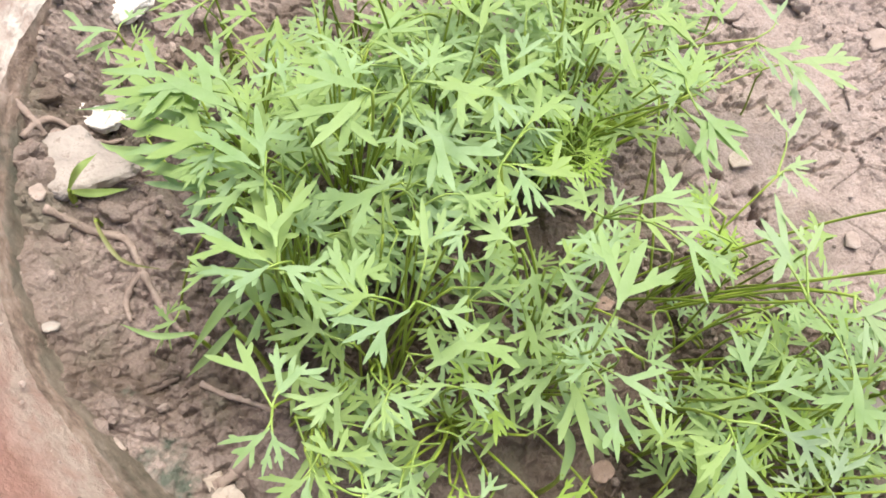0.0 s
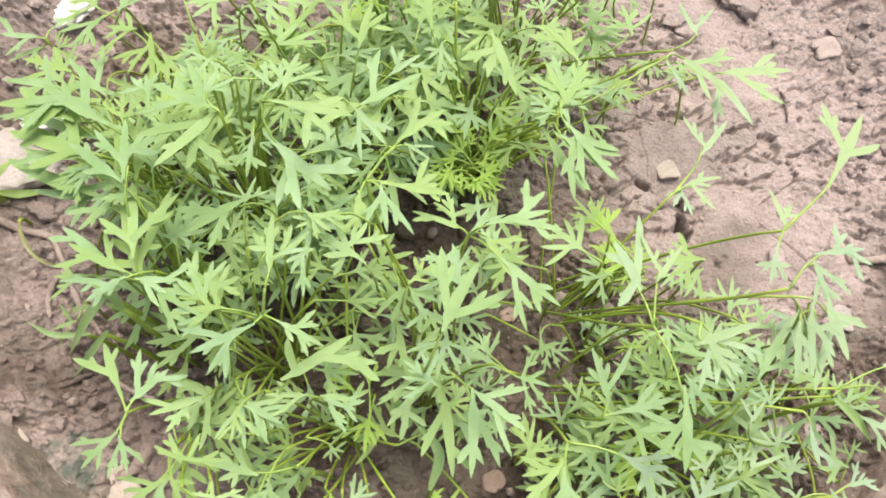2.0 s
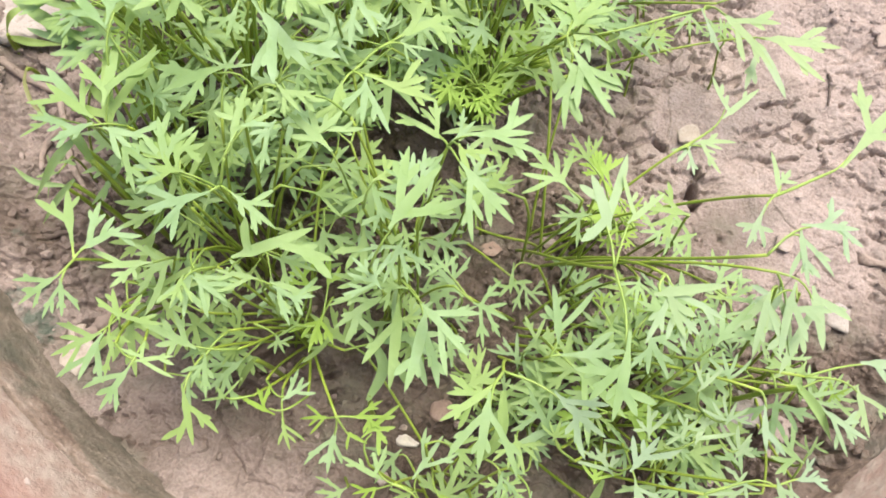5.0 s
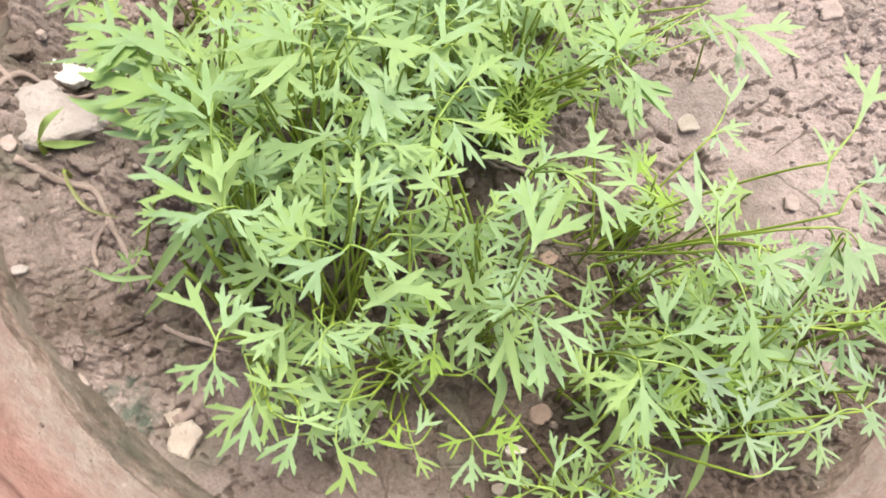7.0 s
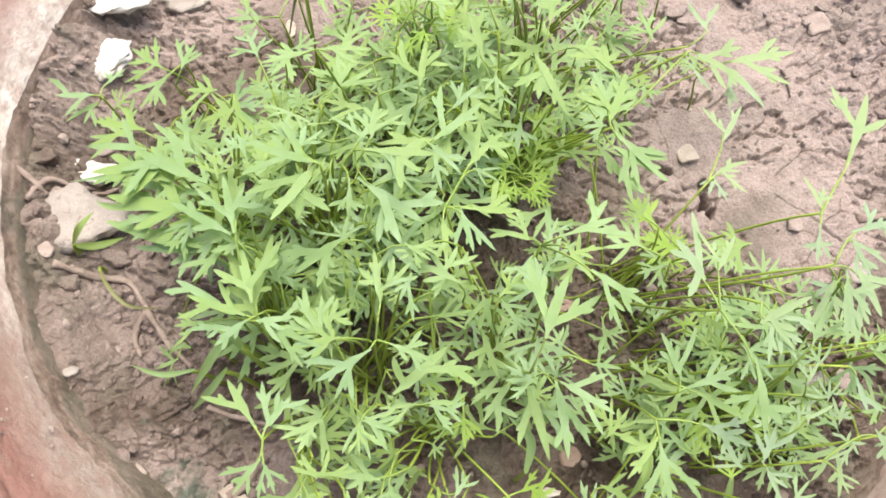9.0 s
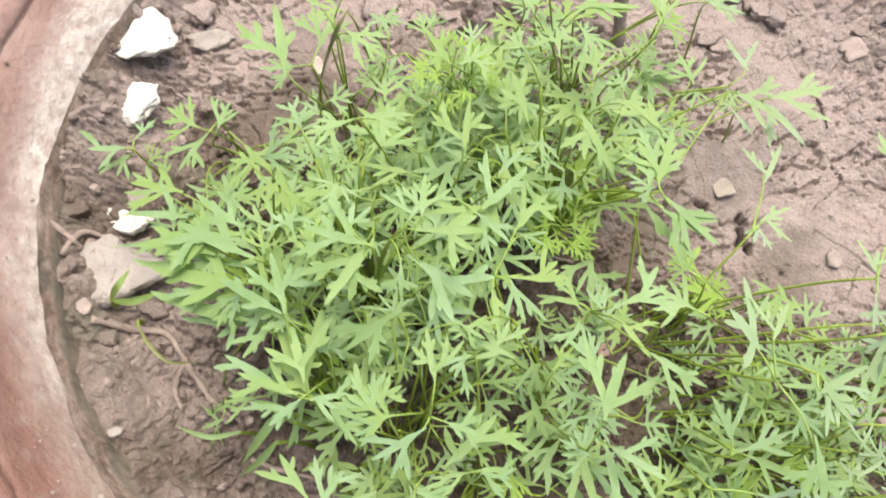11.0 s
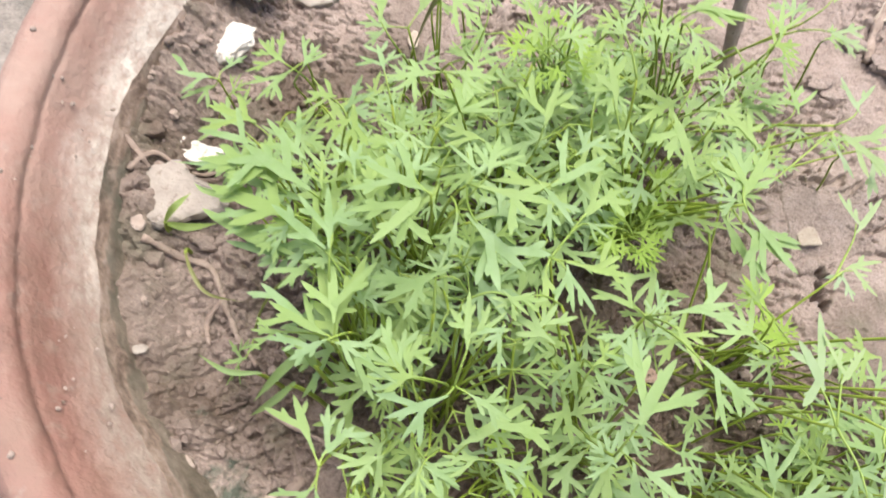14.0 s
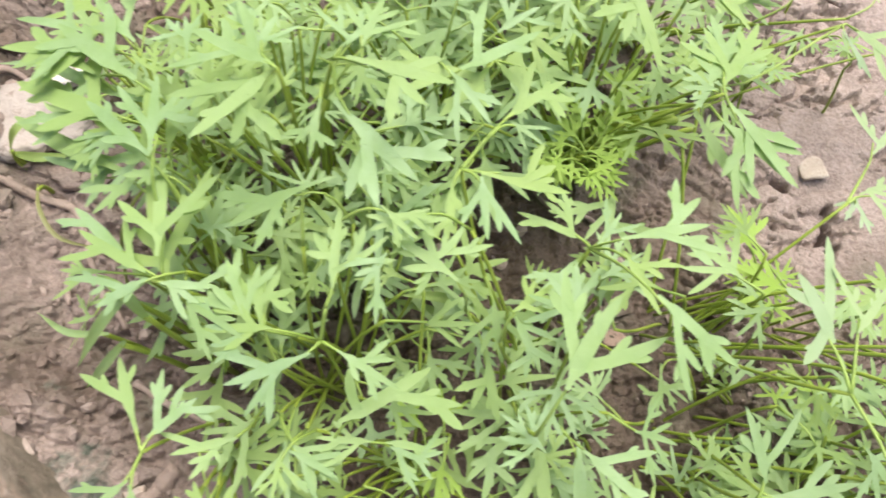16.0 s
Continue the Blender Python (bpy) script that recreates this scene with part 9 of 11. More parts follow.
leaf(P, J1, (-0.0546, -0.0932, 0.0560), [(-0.0691, -0.0943, 0.0585), (-0.0660, -0.0981, 0.0581), (-0.0615, -0.1021, 0.0571), (-0.0564, -0.0984, 0.0569)])
J2 = stalk(P, (-0.0575, -0.0848, 0.0310), (0.11, -0.32, 0.94))
leaf(P, J2, (-0.0563, -0.0883, 0.0411), [(-0.0679, -0.0871, 0.0430), (-0.0667, -0.0929, 0.0429), (-0.0637, -0.0966, 0.0429), (-0.0569, -0.1047, 0.0437)])
J3 = stalk(P, (-0.0491, -0.1118, 0.0562), (0.13, -0.79, 0.60))
leaf(P, J3, (-0.0480, -0.1184, 0.0613), [(-0.0566, -0.1265, 0.0585), (-0.0524, -0.1295, 0.0584), (-0.0490, -0.1286, 0.0588)])
J4 = stalk(P, (-0.0554, -0.1142, 0.0563), (0.82, -0.33, 0.46))
leaf(P, J4, (-0.0479, -0.1173, 0.0605), [(-0.0403, -0.1135, 0.0584), (-0.0396, -0.1153, 0.0584), (-0.0386, -0.1180, 0.0582), (-0.0523, -0.1157, 0.0594)])
J5 = stalk(P, (-0.0590, -0.1025, 0.0468), (-0.22, -0.84, 0.50))
leaf(P, J5, (-0.0614, -0.1121, 0.0524), [(-0.0726, -0.1136, 0.0517), (-0.0723, -0.1204, 0.0499), (-0.0688, -0.1240, 0.0500)])
J6 = stalk(P, (-0.0622, -0.1031, 0.0453), (0.09, -0.79, 0.61))
leaf(P, J6, (-0.0611, -0.1124, 0.0524), [(-0.0662, -0.1254, 0.0501), (-0.0629, -0.1243, 0.0517), (-0.0603, -0.1228, 0.0499)])
J7 = stalk(P, (-0.0632, -0.1061, 0.0469), (0.37, -0.63, 0.68))
leaf(P, J7, (-0.0599, -0.1117, 0.0529), [(-0.0557, -0.1177, 0.0527), (-0.0570, -0.1217, 0.0504), (-0.0533, -0.1130, 0.0540)])
J8 = stalk(P, (-0.0596, -0.1097, 0.0476), (0.33, 0.08, 0.94))
leaf(P, J8, (-0.0560, -0.1088, 0.0579), [(-0.0631, -0.1051, 0.0587), (-0.0603, -0.1019, 0.0574), (-0.0449, -0.1073, 0.0596)])
J = stalk(P, (-0.0677, -0.0964, 0.0374), (0.75, -0.64, -0.18))
low_leaf(P, J, (-0.0645, -0.1032, 0.0371), (-0.0572, -0.1186, 0.0366), 0)
low_leaf(P, J, (-0.0635, -0.0959, 0.0359), (-0.0471, -0.0941, 0.0303), 0)
J = stalk(P, (-0.0614, -0.0945, 0.0278), (0.89, -0.37, -0.28))
low_leaf(P, J, (-0.0550, -0.0974, 0.0252), (-0.0415, -0.1033, 0.0198), 1)
low_leaf(P, J, (-0.0577, -0.0921, 0.0279), (-0.0485, -0.0861, 0.0282), 1)
low_leaf(P, J, (-0.0601, -0.0987, 0.0267), (-0.0566, -0.1091, 0.0240), 1)
J = stalk(P, (-0.0569, -0.0839, 0.0213), (0.79, 0.51, 0.34))
low_leaf(P, J, (-0.0577, -0.0795, 0.0219), (-0.0606, -0.0641, 0.0239), 1)
low_leaf(P, J, (-0.0533, -0.0865, 0.0219), (-0.0445, -0.0929, 0.0235), 1)
J = stalk(P, (-0.0520, -0.1067, 0.0187), (1.00, -0.02, -0.03))
low_leaf(P, J, (-0.0445, -0.1068, 0.0194), (-0.0310, -0.1070, 0.0205), 0)
low_leaf(P, J, (-0.0493, -0.1031, 0.0182), (-0.0425, -0.0939, 0.0168), 1)
low_leaf(P, J, (-0.0496, -0.1105, 0.0181), (-0.0446, -0.1184, 0.0168), 0)
J = stalk(P, (-0.0565, -0.1156, 0.0175), (0.99, 0.13, -0.04))
low_leaf(P, J, (-0.0520, -0.1150, 0.0173), (-0.0408, -0.1136, 0.0167), 2)

P = seedling(0.1118, -0.0745)
J0 = stalk(P, (0.0886, -0.0657, 0.0714), (-0.44, -0.44, 0.78))
leaf(P, J0, (0.0842, -0.0702, 0.0793), [(0.0848, -0.0837, 0.0758), (0.0870, -0.0795, 0.0768)])
J = stalk(P, (0.1052, -0.0761, 0.0347), (0.32, -0.95, 0.06))
low_leaf(P, J, (0.1069, -0.0812, 0.0350), (0.1107, -0.0925, 0.0290), 2)
J = stalk(P, (0.1034, -0.0753, 0.0244), (-0.93, -0.11, -0.35))
low_leaf(P, J, (0.0973, -0.0791, 0.0224), (0.0813, -0.0893, 0.0171), 1)
low_leaf(P, J, (0.1001, -0.0726, 0.0229), (0.0934, -0.0672, 0.0200), 1)
J = stalk(P, (0.0953, -0.0813, 0.0187), (-0.63, -0.68, -0.39))
low_leaf(P, J, (0.0906, -0.0864, 0.0158), (0.0807, -0.0970, 0.0097), 1)
J = stalk(P, (0.1201, -0.0993, 0.0195), (0.06, 0.70, 0.71))
low_leaf(P, J, (0.1206, -0.0939, 0.0250), (0.1213, -0.0873, 0.0280), 1)
J = stalk(P, (0.0859, -0.0712, 0.0222), (-0.60, 0.78, -0.20))
low_leaf(P, J, (0.0832, -0.0677, 0.0213), (0.0760, -0.0583, 0.0188), 1)
J = stalk(P, (0.0837, -0.0701, 0.0318), (-0.63, 0.76, 0.16))
low_leaf(P, J, (0.0809, -0.0667, 0.0325), (0.0727, -0.0565, 0.0345), 2)
J = stalk(P, (0.1118, -0.1054, 0.0212), (-0.94, -0.29, -0.20))
low_leaf(P, J, (0.1076, -0.1067, 0.0203), (0.0910, -0.1114, 0.0167), 1)

P = seedling(0.1129, -0.0719)
J0 = stalk(P, (0.1019, -0.0560, 0.0501), (-0.37, -0.27, 0.89))
leaf(P, J0, (0.0977, -0.0591, 0.0600), [(0.0957, -0.0763, 0.0580), (0.0982, -0.0778, 0.0580), (0.1023, -0.0727, 0.0580), (0.1054, -0.0643, 0.0580)])
J1 = stalk(P, (0.1018, -0.0589, 0.0530), (-0.73, -0.28, 0.62))
leaf(P, J1, (0.0937, -0.0620, 0.0600), [(0.0852, -0.0768, 0.0580), (0.0884, -0.0743, 0.0580), (0.0936, -0.0699, 0.0580), (0.0912, -0.0661, 0.0586)])

P = seedling(0.0346, -0.0465)
J0 = stalk(P, (0.0514, -0.0731, 0.0775), (0.35, 0.56, 0.75))
leaf(P, J0, (0.0562, -0.0872, 0.0821), [(0.0471, -0.0969, 0.0785), (0.0514, -0.1024, 0.0779), (0.0569, -0.1053, 0.0775), (0.0615, -0.1030, 0.0780), (0.0648, -0.0996, 0.0785)])
leaf(P, J0, (0.0490, -0.0647, 0.0774), [(0.0400, -0.0568, 0.0794), (0.0422, -0.0536, 0.0796), (0.0499, -0.0437, 0.0730), (0.0430, -0.0696, 0.0786)])
leaf(P, J0, (0.0521, -0.0629, 0.0791), [(0.0516, -0.0505, 0.0765), (0.0549, -0.0558, 0.0775), (0.0581, -0.0521, 0.0766)])
J1 = stalk(P, (0.0821, -0.0487, 0.0807), (-0.45, -0.71, 0.54))
leaf(P, J1, (0.0831, -0.0476, 0.0799), [(0.0833, -0.0368, 0.0776), (0.0858, -0.0434, 0.0789)])
leaf(P, J1, (0.0791, -0.0531, 0.0840), [(0.0748, -0.0585, 0.0821), (0.0773, -0.0630, 0.0820), (0.0804, -0.0622, 0.0820), (0.0814, -0.0582, 0.0826)])
J2 = stalk(P, (0.1006, -0.0307, 0.0644), (0.62, 0.60, -0.50), J1)
leaf(P, J2, (0.1055, -0.0259, 0.0604), [(0.1150, 0.0029, 0.0545), (0.1218, 0.0024, 0.0541), (0.1214, -0.0065, 0.0556)])
J3 = stalk(P, (0.0686, -0.0227, 0.0449), (0.68, 0.61, -0.41))
leaf(P, J3, (0.0727, -0.0188, 0.0423), [(0.0810, -0.0271, 0.0442), (0.0791, -0.0204, 0.0431), (0.0853, -0.0139, 0.0396), (0.0793, -0.0128, 0.0405)])
leaf(P, J3, (0.0719, -0.0201, 0.0431), [(0.0668, -0.0224, 0.0415), (0.0739, -0.0295, 0.0445)])
J4 = stalk(P, (0.0801, -0.0064, 0.0316), (0.46, 0.83, -0.33), J3)
leaf(P, J4, (0.0834, -0.0005, 0.0292), [(0.0814, 0.0143, 0.0279), (0.0846, 0.0090, 0.0272), (0.0912, 0.0157, 0.0256)])
J5 = stalk(P, (0.0815, -0.0635, 0.0820), (0.59, 0.80, 0.05))
leaf(P, J5, (0.0874, -0.0552, 0.0830), [(0.0941, -0.0460, 0.0810), (0.0971, -0.0483, 0.0810), (0.1008, -0.0520, 0.0810), (0.1020, -0.0559, 0.0810), (0.0991, -0.0605, 0.0810)])
leaf(P, J5, (0.0878, -0.0554, 0.0820), [(0.0891, -0.0656, 0.0800), (0.0925, -0.0671, 0.0800), (0.0958, -0.0645, 0.0800), (0.0930, -0.0604, 0.0803)])
J6 = stalk(P, (0.0619, -0.0722, 0.0789), (-0.11, -0.99, 0.09))
leaf(P, J6, (0.0629, -0.0727, 0.0788), [(0.0604, -0.0884, 0.0806), (0.0698, -0.0870, 0.0749), (0.0747, -0.0798, 0.0757), (0.0768, -0.0779, 0.0756)])
leaf(P, J6, (0.0602, -0.0775, 0.0796), [(0.0730, -0.0739, 0.0777), (0.0758, -0.0718, 0.0785), (0.0691, -0.0834, 0.0772)])
J7 = stalk(P, (0.0932, -0.0574, 0.0590), (0.83, -0.17, -0.53))
leaf(P, J7, (0.0968, -0.0590, 0.0550), [(0.0920, -0.0612, 0.0535), (0.0922, -0.0732, 0.0530), (0.0950, -0.0700, 0.0530), (0.0973, -0.0668, 0.0530)])
leaf(P, J7, (0.0974, -0.0600, 0.0550), [(0.1010, -0.0726, 0.0530), (0.1020, -0.0766, 0.0530), (0.0998, -0.0667, 0.0532)])
leaf(P, J7, (0.1040, -0.0569, 0.0550), [(0.1030, -0.0798, 0.0530), (0.1058, -0.0737, 0.0530), (0.1084, -0.0721, 0.0530), (0.1116, -0.0636, 0.0530)])

P = seedling(0.0352, -0.0781)
J0 = stalk(P, (0.0340, -0.0988, 0.0653), (0.33, -0.56, 0.76))
leaf(P, J0, (0.0321, -0.1037, 0.0720), [(0.0232, -0.1039, 0.0697), (0.0226, -0.1134, 0.0733), (0.0267, -0.1132, 0.0692)])
leaf(P, J0, (0.0317, -0.1052, 0.0743), [(0.0286, -0.1197, 0.0706), (0.0337, -0.1209, 0.0705), (0.0383, -0.1180, 0.0709), (0.0400, -0.1211, 0.0701)])
leaf(P, J0, (0.0457, -0.1004, 0.0669), [(0.0569, -0.1024, 0.0682), (0.0588, -0.1074, 0.0636), (0.0565, -0.1115, 0.0633), (0.0508, -0.1075, 0.0648)])
J1 = stalk(P, (0.0443, -0.0910, 0.0555), (0.46, 0.85, 0.25))
leaf(P, J1, (0.0454, -0.0902, 0.0554), [(0.0583, -0.0840, 0.0579), (0.0623, -0.0855, 0.0585), (0.0607, -0.0893, 0.0580)])
leaf(P, J1, (0.0456, -0.0876, 0.0569), [(0.0421, -0.0741, 0.0592), (0.0470, -0.0790, 0.0584), (0.0490, -0.0733, 0.0594), (0.0417, -0.0814, 0.0552)])
J2 = stalk(P, (0.0856, -0.0925, 0.0435), (0.05, -0.60, 0.79))
leaf(P, J2, (0.0778, -0.0914, 0.0620), [(0.0765, -0.0848, 0.0631), (0.0792, -0.0863, 0.0629), (0.0815, -0.0847, 0.0634)])
leaf(P, J2, (0.0900, -0.0948, 0.0483), [(0.0825, -0.0923, 0.0495), (0.0880, -0.0873, 0.0496), (0.0949, -0.0893, 0.0496), (0.0968, -0.0926, 0.0468)])
leaf(P, J2, (0.0965, -0.1009, 0.0395), [(0.0903, -0.0918, 0.0412), (0.0994, -0.0937, 0.0408), (0.1013, -0.0992, 0.0404)])
leaf(P, J2, (0.0800, -0.1015, 0.0488), [(0.0771, -0.0942, 0.0501), (0.0826, -0.0955, 0.0500), (0.0849, -0.0976, 0.0496), (0.0763, -0.1033, 0.0494)])
J3 = stalk(P, (0.0936, -0.0864, 0.0568), (0.78, -0.45, -0.43))
leaf(P, J3, (0.0956, -0.0875, 0.0556), [(0.0990, -0.0991, 0.0527), (0.1017, -0.0997, 0.0524), (0.0971, -0.0941, 0.0539)])
J4 = stalk(P, (0.1061, -0.0789, 0.0513), (0.94, 0.32, -0.16))
leaf(P, J4, (0.1197, -0.0716, 0.0500), [(0.1338, -0.0626, 0.0480), (0.1375, -0.0642, 0.0480), (0.1384, -0.0677, 0.0480), (0.1368, -0.0717, 0.0480), (0.1297, -0.0738, 0.0480)])
leaf(P, J4, (0.1203, -0.0768, 0.0480), [(0.1217, -0.0873, 0.0460), (0.1258, -0.0883, 0.0460), (0.1277, -0.0836, 0.0460), (0.1322, -0.0845, 0.0460)])
J5 = stalk(P, (0.1136, -0.0774, 0.0340), (0.46, -0.20, 0.87))
leaf(P, J5, (0.1113, -0.0852, 0.0500), [(0.1171, -0.0925, 0.0480), (0.1202, -0.0936, 0.0480), (0.1239, -0.0902, 0.0480), (0.1197, -0.0849, 0.0482)])
leaf(P, J5, (0.1223, -0.0723, 0.0300), [(0.1202, -0.0773, 0.0286), (0.1236, -0.0793, 0.0282), (0.1269, -0.0772, 0.0284), (0.1288, -0.0729, 0.0286)], young_mat)

P = seedling(-0.0014, -0.0875)
J0 = stalk(P, (0.0031, -0.0776, 0.0408), (0.47, -0.81, 0.35))
leaf(P, J0, (0.0007, -0.0794, 0.0378), [(-0.0150, -0.0804, 0.0402), (-0.0093, -0.0754, 0.0352), (-0.0132, -0.0896, 0.0404)])
leaf(P, J0, (0.0008, -0.0819, 0.0376), [(-0.0107, -0.0891, 0.0397), (-0.0093, -0.0953, 0.0402), (-0.0065, -0.0979, 0.0404), (-0.0006, -0.0931, 0.0394)])
leaf(P, J0, (0.0037, -0.0807, 0.0379), [(0.0031, -0.1018, 0.0412), (0.0080, -0.1070, 0.0421), (0.0101, -0.1049, 0.0419)])
leaf(P, J0, (0.0122, -0.0837, 0.0451), [(0.0120, -0.1036, 0.0482), (0.0142, -0.1070, 0.0487), (0.0176, -0.1041, 0.0444), (0.0160, -0.0995, 0.0476)])
leaf(P, J0, (0.0117, -0.0862, 0.0557), [(0.0264, -0.0844, 0.0524), (0.0257, -0.0962, 0.0585), (0.0221, -0.1021, 0.0567)])

P = seedling(0.0567, -0.1092)
J0 = stalk(P, (0.0917, -0.1108, 0.0351), (0.93, 0.33, 0.16))
leaf(P, J0, (0.0956, -0.1081, 0.0360), [(0.0909, -0.1108, 0.0350), (0.0952, -0.1030, 0.0369), (0.1008, -0.1028, 0.0374), (0.1046, -0.1067, 0.0377), (0.1024, -0.1097, 0.0356)])
leaf(P, J0, (0.0955, -0.1133, 0.0348), [(0.0954, -0.1215, 0.0328), (0.0984, -0.1208, 0.0331), (0.1021, -0.1183, 0.0340)])
leaf(P, J0, (0.1076, -0.1027, 0.0386), [(0.1089, -0.1103, 0.0367), (0.1112, -0.1065, 0.0384), (0.1141, -0.1149, 0.0355)])
J1 = stalk(P, (0.0764, -0.1235, 0.0311), (0.97, 0.18, -0.16))
leaf(P, J1, (0.0819, -0.1225, 0.0302), [(0.0852, -0.1143, 0.0316), (0.0883, -0.1160, 0.0317), (0.0892, -0.1195, 0.0310)])
J2 = stalk(P, (0.1078, -0.1046, 0.0380), (0.82, 0.42, -0.40))
leaf(P, J2, (0.1128, -0.1024, 0.0350), [(0.1090, -0.1075, 0.0333), (0.1115, -0.1105, 0.0330), (0.1152, -0.1118, 0.0330), (0.1194, -0.1087, 0.0330)])
leaf(P, J2, (0.1130, -0.1017, 0.0360), [(0.1178, -0.0961, 0.0344), (0.1187, -0.0944, 0.0340), (0.1227, -0.0993, 0.0340), (0.1235, -0.1020, 0.0340)])

P = seedling(0.0087, 0.0070)
J0 = stalk(P, (0.0720, 0.0294, 0.0406), (-0.59, -0.64, 0.49))
leaf(P, J0, (0.0749, 0.0321, 0.0366), [(0.0957, 0.0339, 0.0322), (0.0964, 0.0214, 0.0309), (0.0867, 0.0208, 0.0324), (0.0923, 0.0365, 0.0329)])
leaf(P, J0, (0.0667, 0.0209, 0.0493), [(0.0751, 0.0103, 0.0457), (0.0721, 0.0146, 0.0471)])
leaf(P, J0, (0.0273, -0.0166, 0.0756), [(0.0299, 0.0028, 0.0724), (0.0339, 0.0009, 0.0726), (0.0362, -0.0076, 0.0744), (0.0262, -0.0049, 0.0734)])
J1 = stalk(P, (0.0902, 0.0327, 0.0271), (0.98, 0.07, -0.21))
leaf(P, J1, (0.0922, 0.0333, 0.0266), [(0.1127, 0.0399, 0.0268), (0.1181, 0.0358, 0.0270), (0.1139, 0.0265, 0.0263), (0.1056, 0.0348, 0.0260)])
leaf(P, J1, (0.0896, 0.0321, 0.0272), [(0.0929, 0.0153, 0.0243), (0.1003, 0.0131, 0.0254)])
J2 = stalk(P, (0.0291, -0.0177, 0.0711), (-0.21, -0.83, 0.52))
leaf(P, J2, (0.0300, -0.0240, 0.0762), [(0.0454, -0.0344, 0.0716), (0.0390, -0.0367, 0.0721), (0.0359, -0.0390, 0.0719), (0.0449, -0.0286, 0.0725)])
leaf(P, J2, (0.0262, -0.0191, 0.0710), [(0.0347, -0.0299, 0.0674), (0.0381, -0.0350, 0.0659), (0.0314, -0.0287, 0.0681)])
J3 = stalk(P, (0.0298, -0.0190, 0.0779), (0.22, 0.61, -0.76))
leaf(P, J3, (0.0298, -0.0163, 0.0763), [(0.0242, -0.0055, 0.0736), (0.0280, -0.0008, 0.0730), (0.0366, 0.0022, 0.0724), (0.0382, -0.0050, 0.0743)])
leaf(P, J3, (0.0303, -0.0201, 0.0774), [(0.0316, -0.0339, 0.0737), (0.0368, -0.0353, 0.0744), (0.0435, -0.0348, 0.0743), (0.0445, -0.0271, 0.0737)])

P = seedling(0.0417, -0.0882)
J = stalk(P, (0.0413, -0.0887, 0.0126), (-0.12, -0.12, 0.99))
low_leaf(P, J, (0.0406, -0.0894, 0.0185), (0.0372, -0.0782, 0.0184), 2)
J = stalk(P, (0.0522, -0.0883, 0.0263), (0.69, -0.01, 0.72))
low_leaf(P, J, (0.0563, -0.0884, 0.0306), (0.0429, -0.0851, 0.0291), 1)
J = stalk(P, (0.0480, -0.0884, 0.0170), (0.70, -0.02, 0.71))
low_leaf(P, J, (0.0522, -0.0885, 0.0213), (0.0441, -0.0941, 0.0195), 2)
J = stalk(P, (0.0513, -0.0748, 0.0071), (0.57, 0.80, 0.18))
low_leaf(P, J, (0.0548, -0.0700, 0.0081), (0.0558, -0.0808, 0.0062), 2)
J = stalk(P, (0.0406, -0.0872, 0.0261), (-0.11, 0.10, 0.99))
low_leaf(P, J, (0.0399, -0.0865, 0.0321), (0.0475, -0.0781, 0.0329), 1)
J = stalk(P, (0.0491, -0.0814, 0.0216), (0.55, 0.51, 0.66))
low_leaf(P, J, (0.0524, -0.0784, 0.0256), (0.0560, -0.0892, 0.0248), 2)

P = seedling(0.0334, -0.0969)
J = stalk(P, (0.0338, -0.0966, 0.0163), (0.07, 0.07, 0.99))
low_leaf(P, J, (0.0342, -0.0961, 0.0223), (0.0458, -0.1029, 0.0225), 1)
J = stalk(P, (0.0365, -0.1045, 0.0081), (0.36, -0.87, 0.35))
low_leaf(P, J, (0.0387, -0.1097, 0.0102), (0.0349, -0.0971, 0.0084), 1)
J = stalk(P, (0.0344, -0.0980, 0.0105), (0.34, -0.37, 0.87))
low_leaf(P, J, (0.0365, -0.1002, 0.0157), (0.0461, -0.0946, 0.0160), 2)
J = stalk(P, (0.0285, -0.0999, 0.0327), (-0.33, -0.20, 0.92))
low_leaf(P, J, (0.0265, -0.1011, 0.0383), (0.0344, -0.0911, 0.0380), 1)
J = stalk(P, (0.0346, -0.0958, 0.0208), (0.15, 0.14, 0.98))
low_leaf(P, J, (0.0355, -0.0950, 0.0266), (0.0231, -0.0973, 0.0284), 1)
J = stalk(P, (0.0259, -0.0959, 0.0275), (-0.55, 0.08, 0.83))
low_leaf(P, J, (0.0226, -0.0954, 0.0324), (0.0177, -0.0873, 0.0330), 2)

P = seedling(0.1043, -0.0599)
J = stalk(P, (0.1044, -0.0604, 0.0227), (0.00, -0.06, 1.00))
low_leaf(P, J, (0.1044, -0.0608, 0.0287), (0.1012, -0.0725, 0.0287), 1)
J = stalk(P, (0.0991, -0.0590, 0.0201), (-0.57, 0.10, 0.82))
low_leaf(P, J, (0.0956, -0.0584, 0.0250), (0.0920, -0.0493, 0.0258), 1)
J = stalk(P, (0.0963, -0.0546, 0.0158), (-0.70, 0.46, 0.54))
low_leaf(P, J, (0.0921, -0.0518, 0.0191), (0.0935, -0.0382, 0.0203), 1)
J = stalk(P, (0.1054, -0.0611, 0.0079), (0.45, -0.50, 0.74))
low_leaf(P, J, (0.1080, -0.0640, 0.0123), (0.1025, -0.0551, 0.0111), 1)
J = stalk(P, (0.1011, -0.0594, 0.0119), (-0.66, 0.10, 0.75))
low_leaf(P, J, (0.0972, -0.0588, 0.0164), (0.0869, -0.0568, 0.0171), 1)

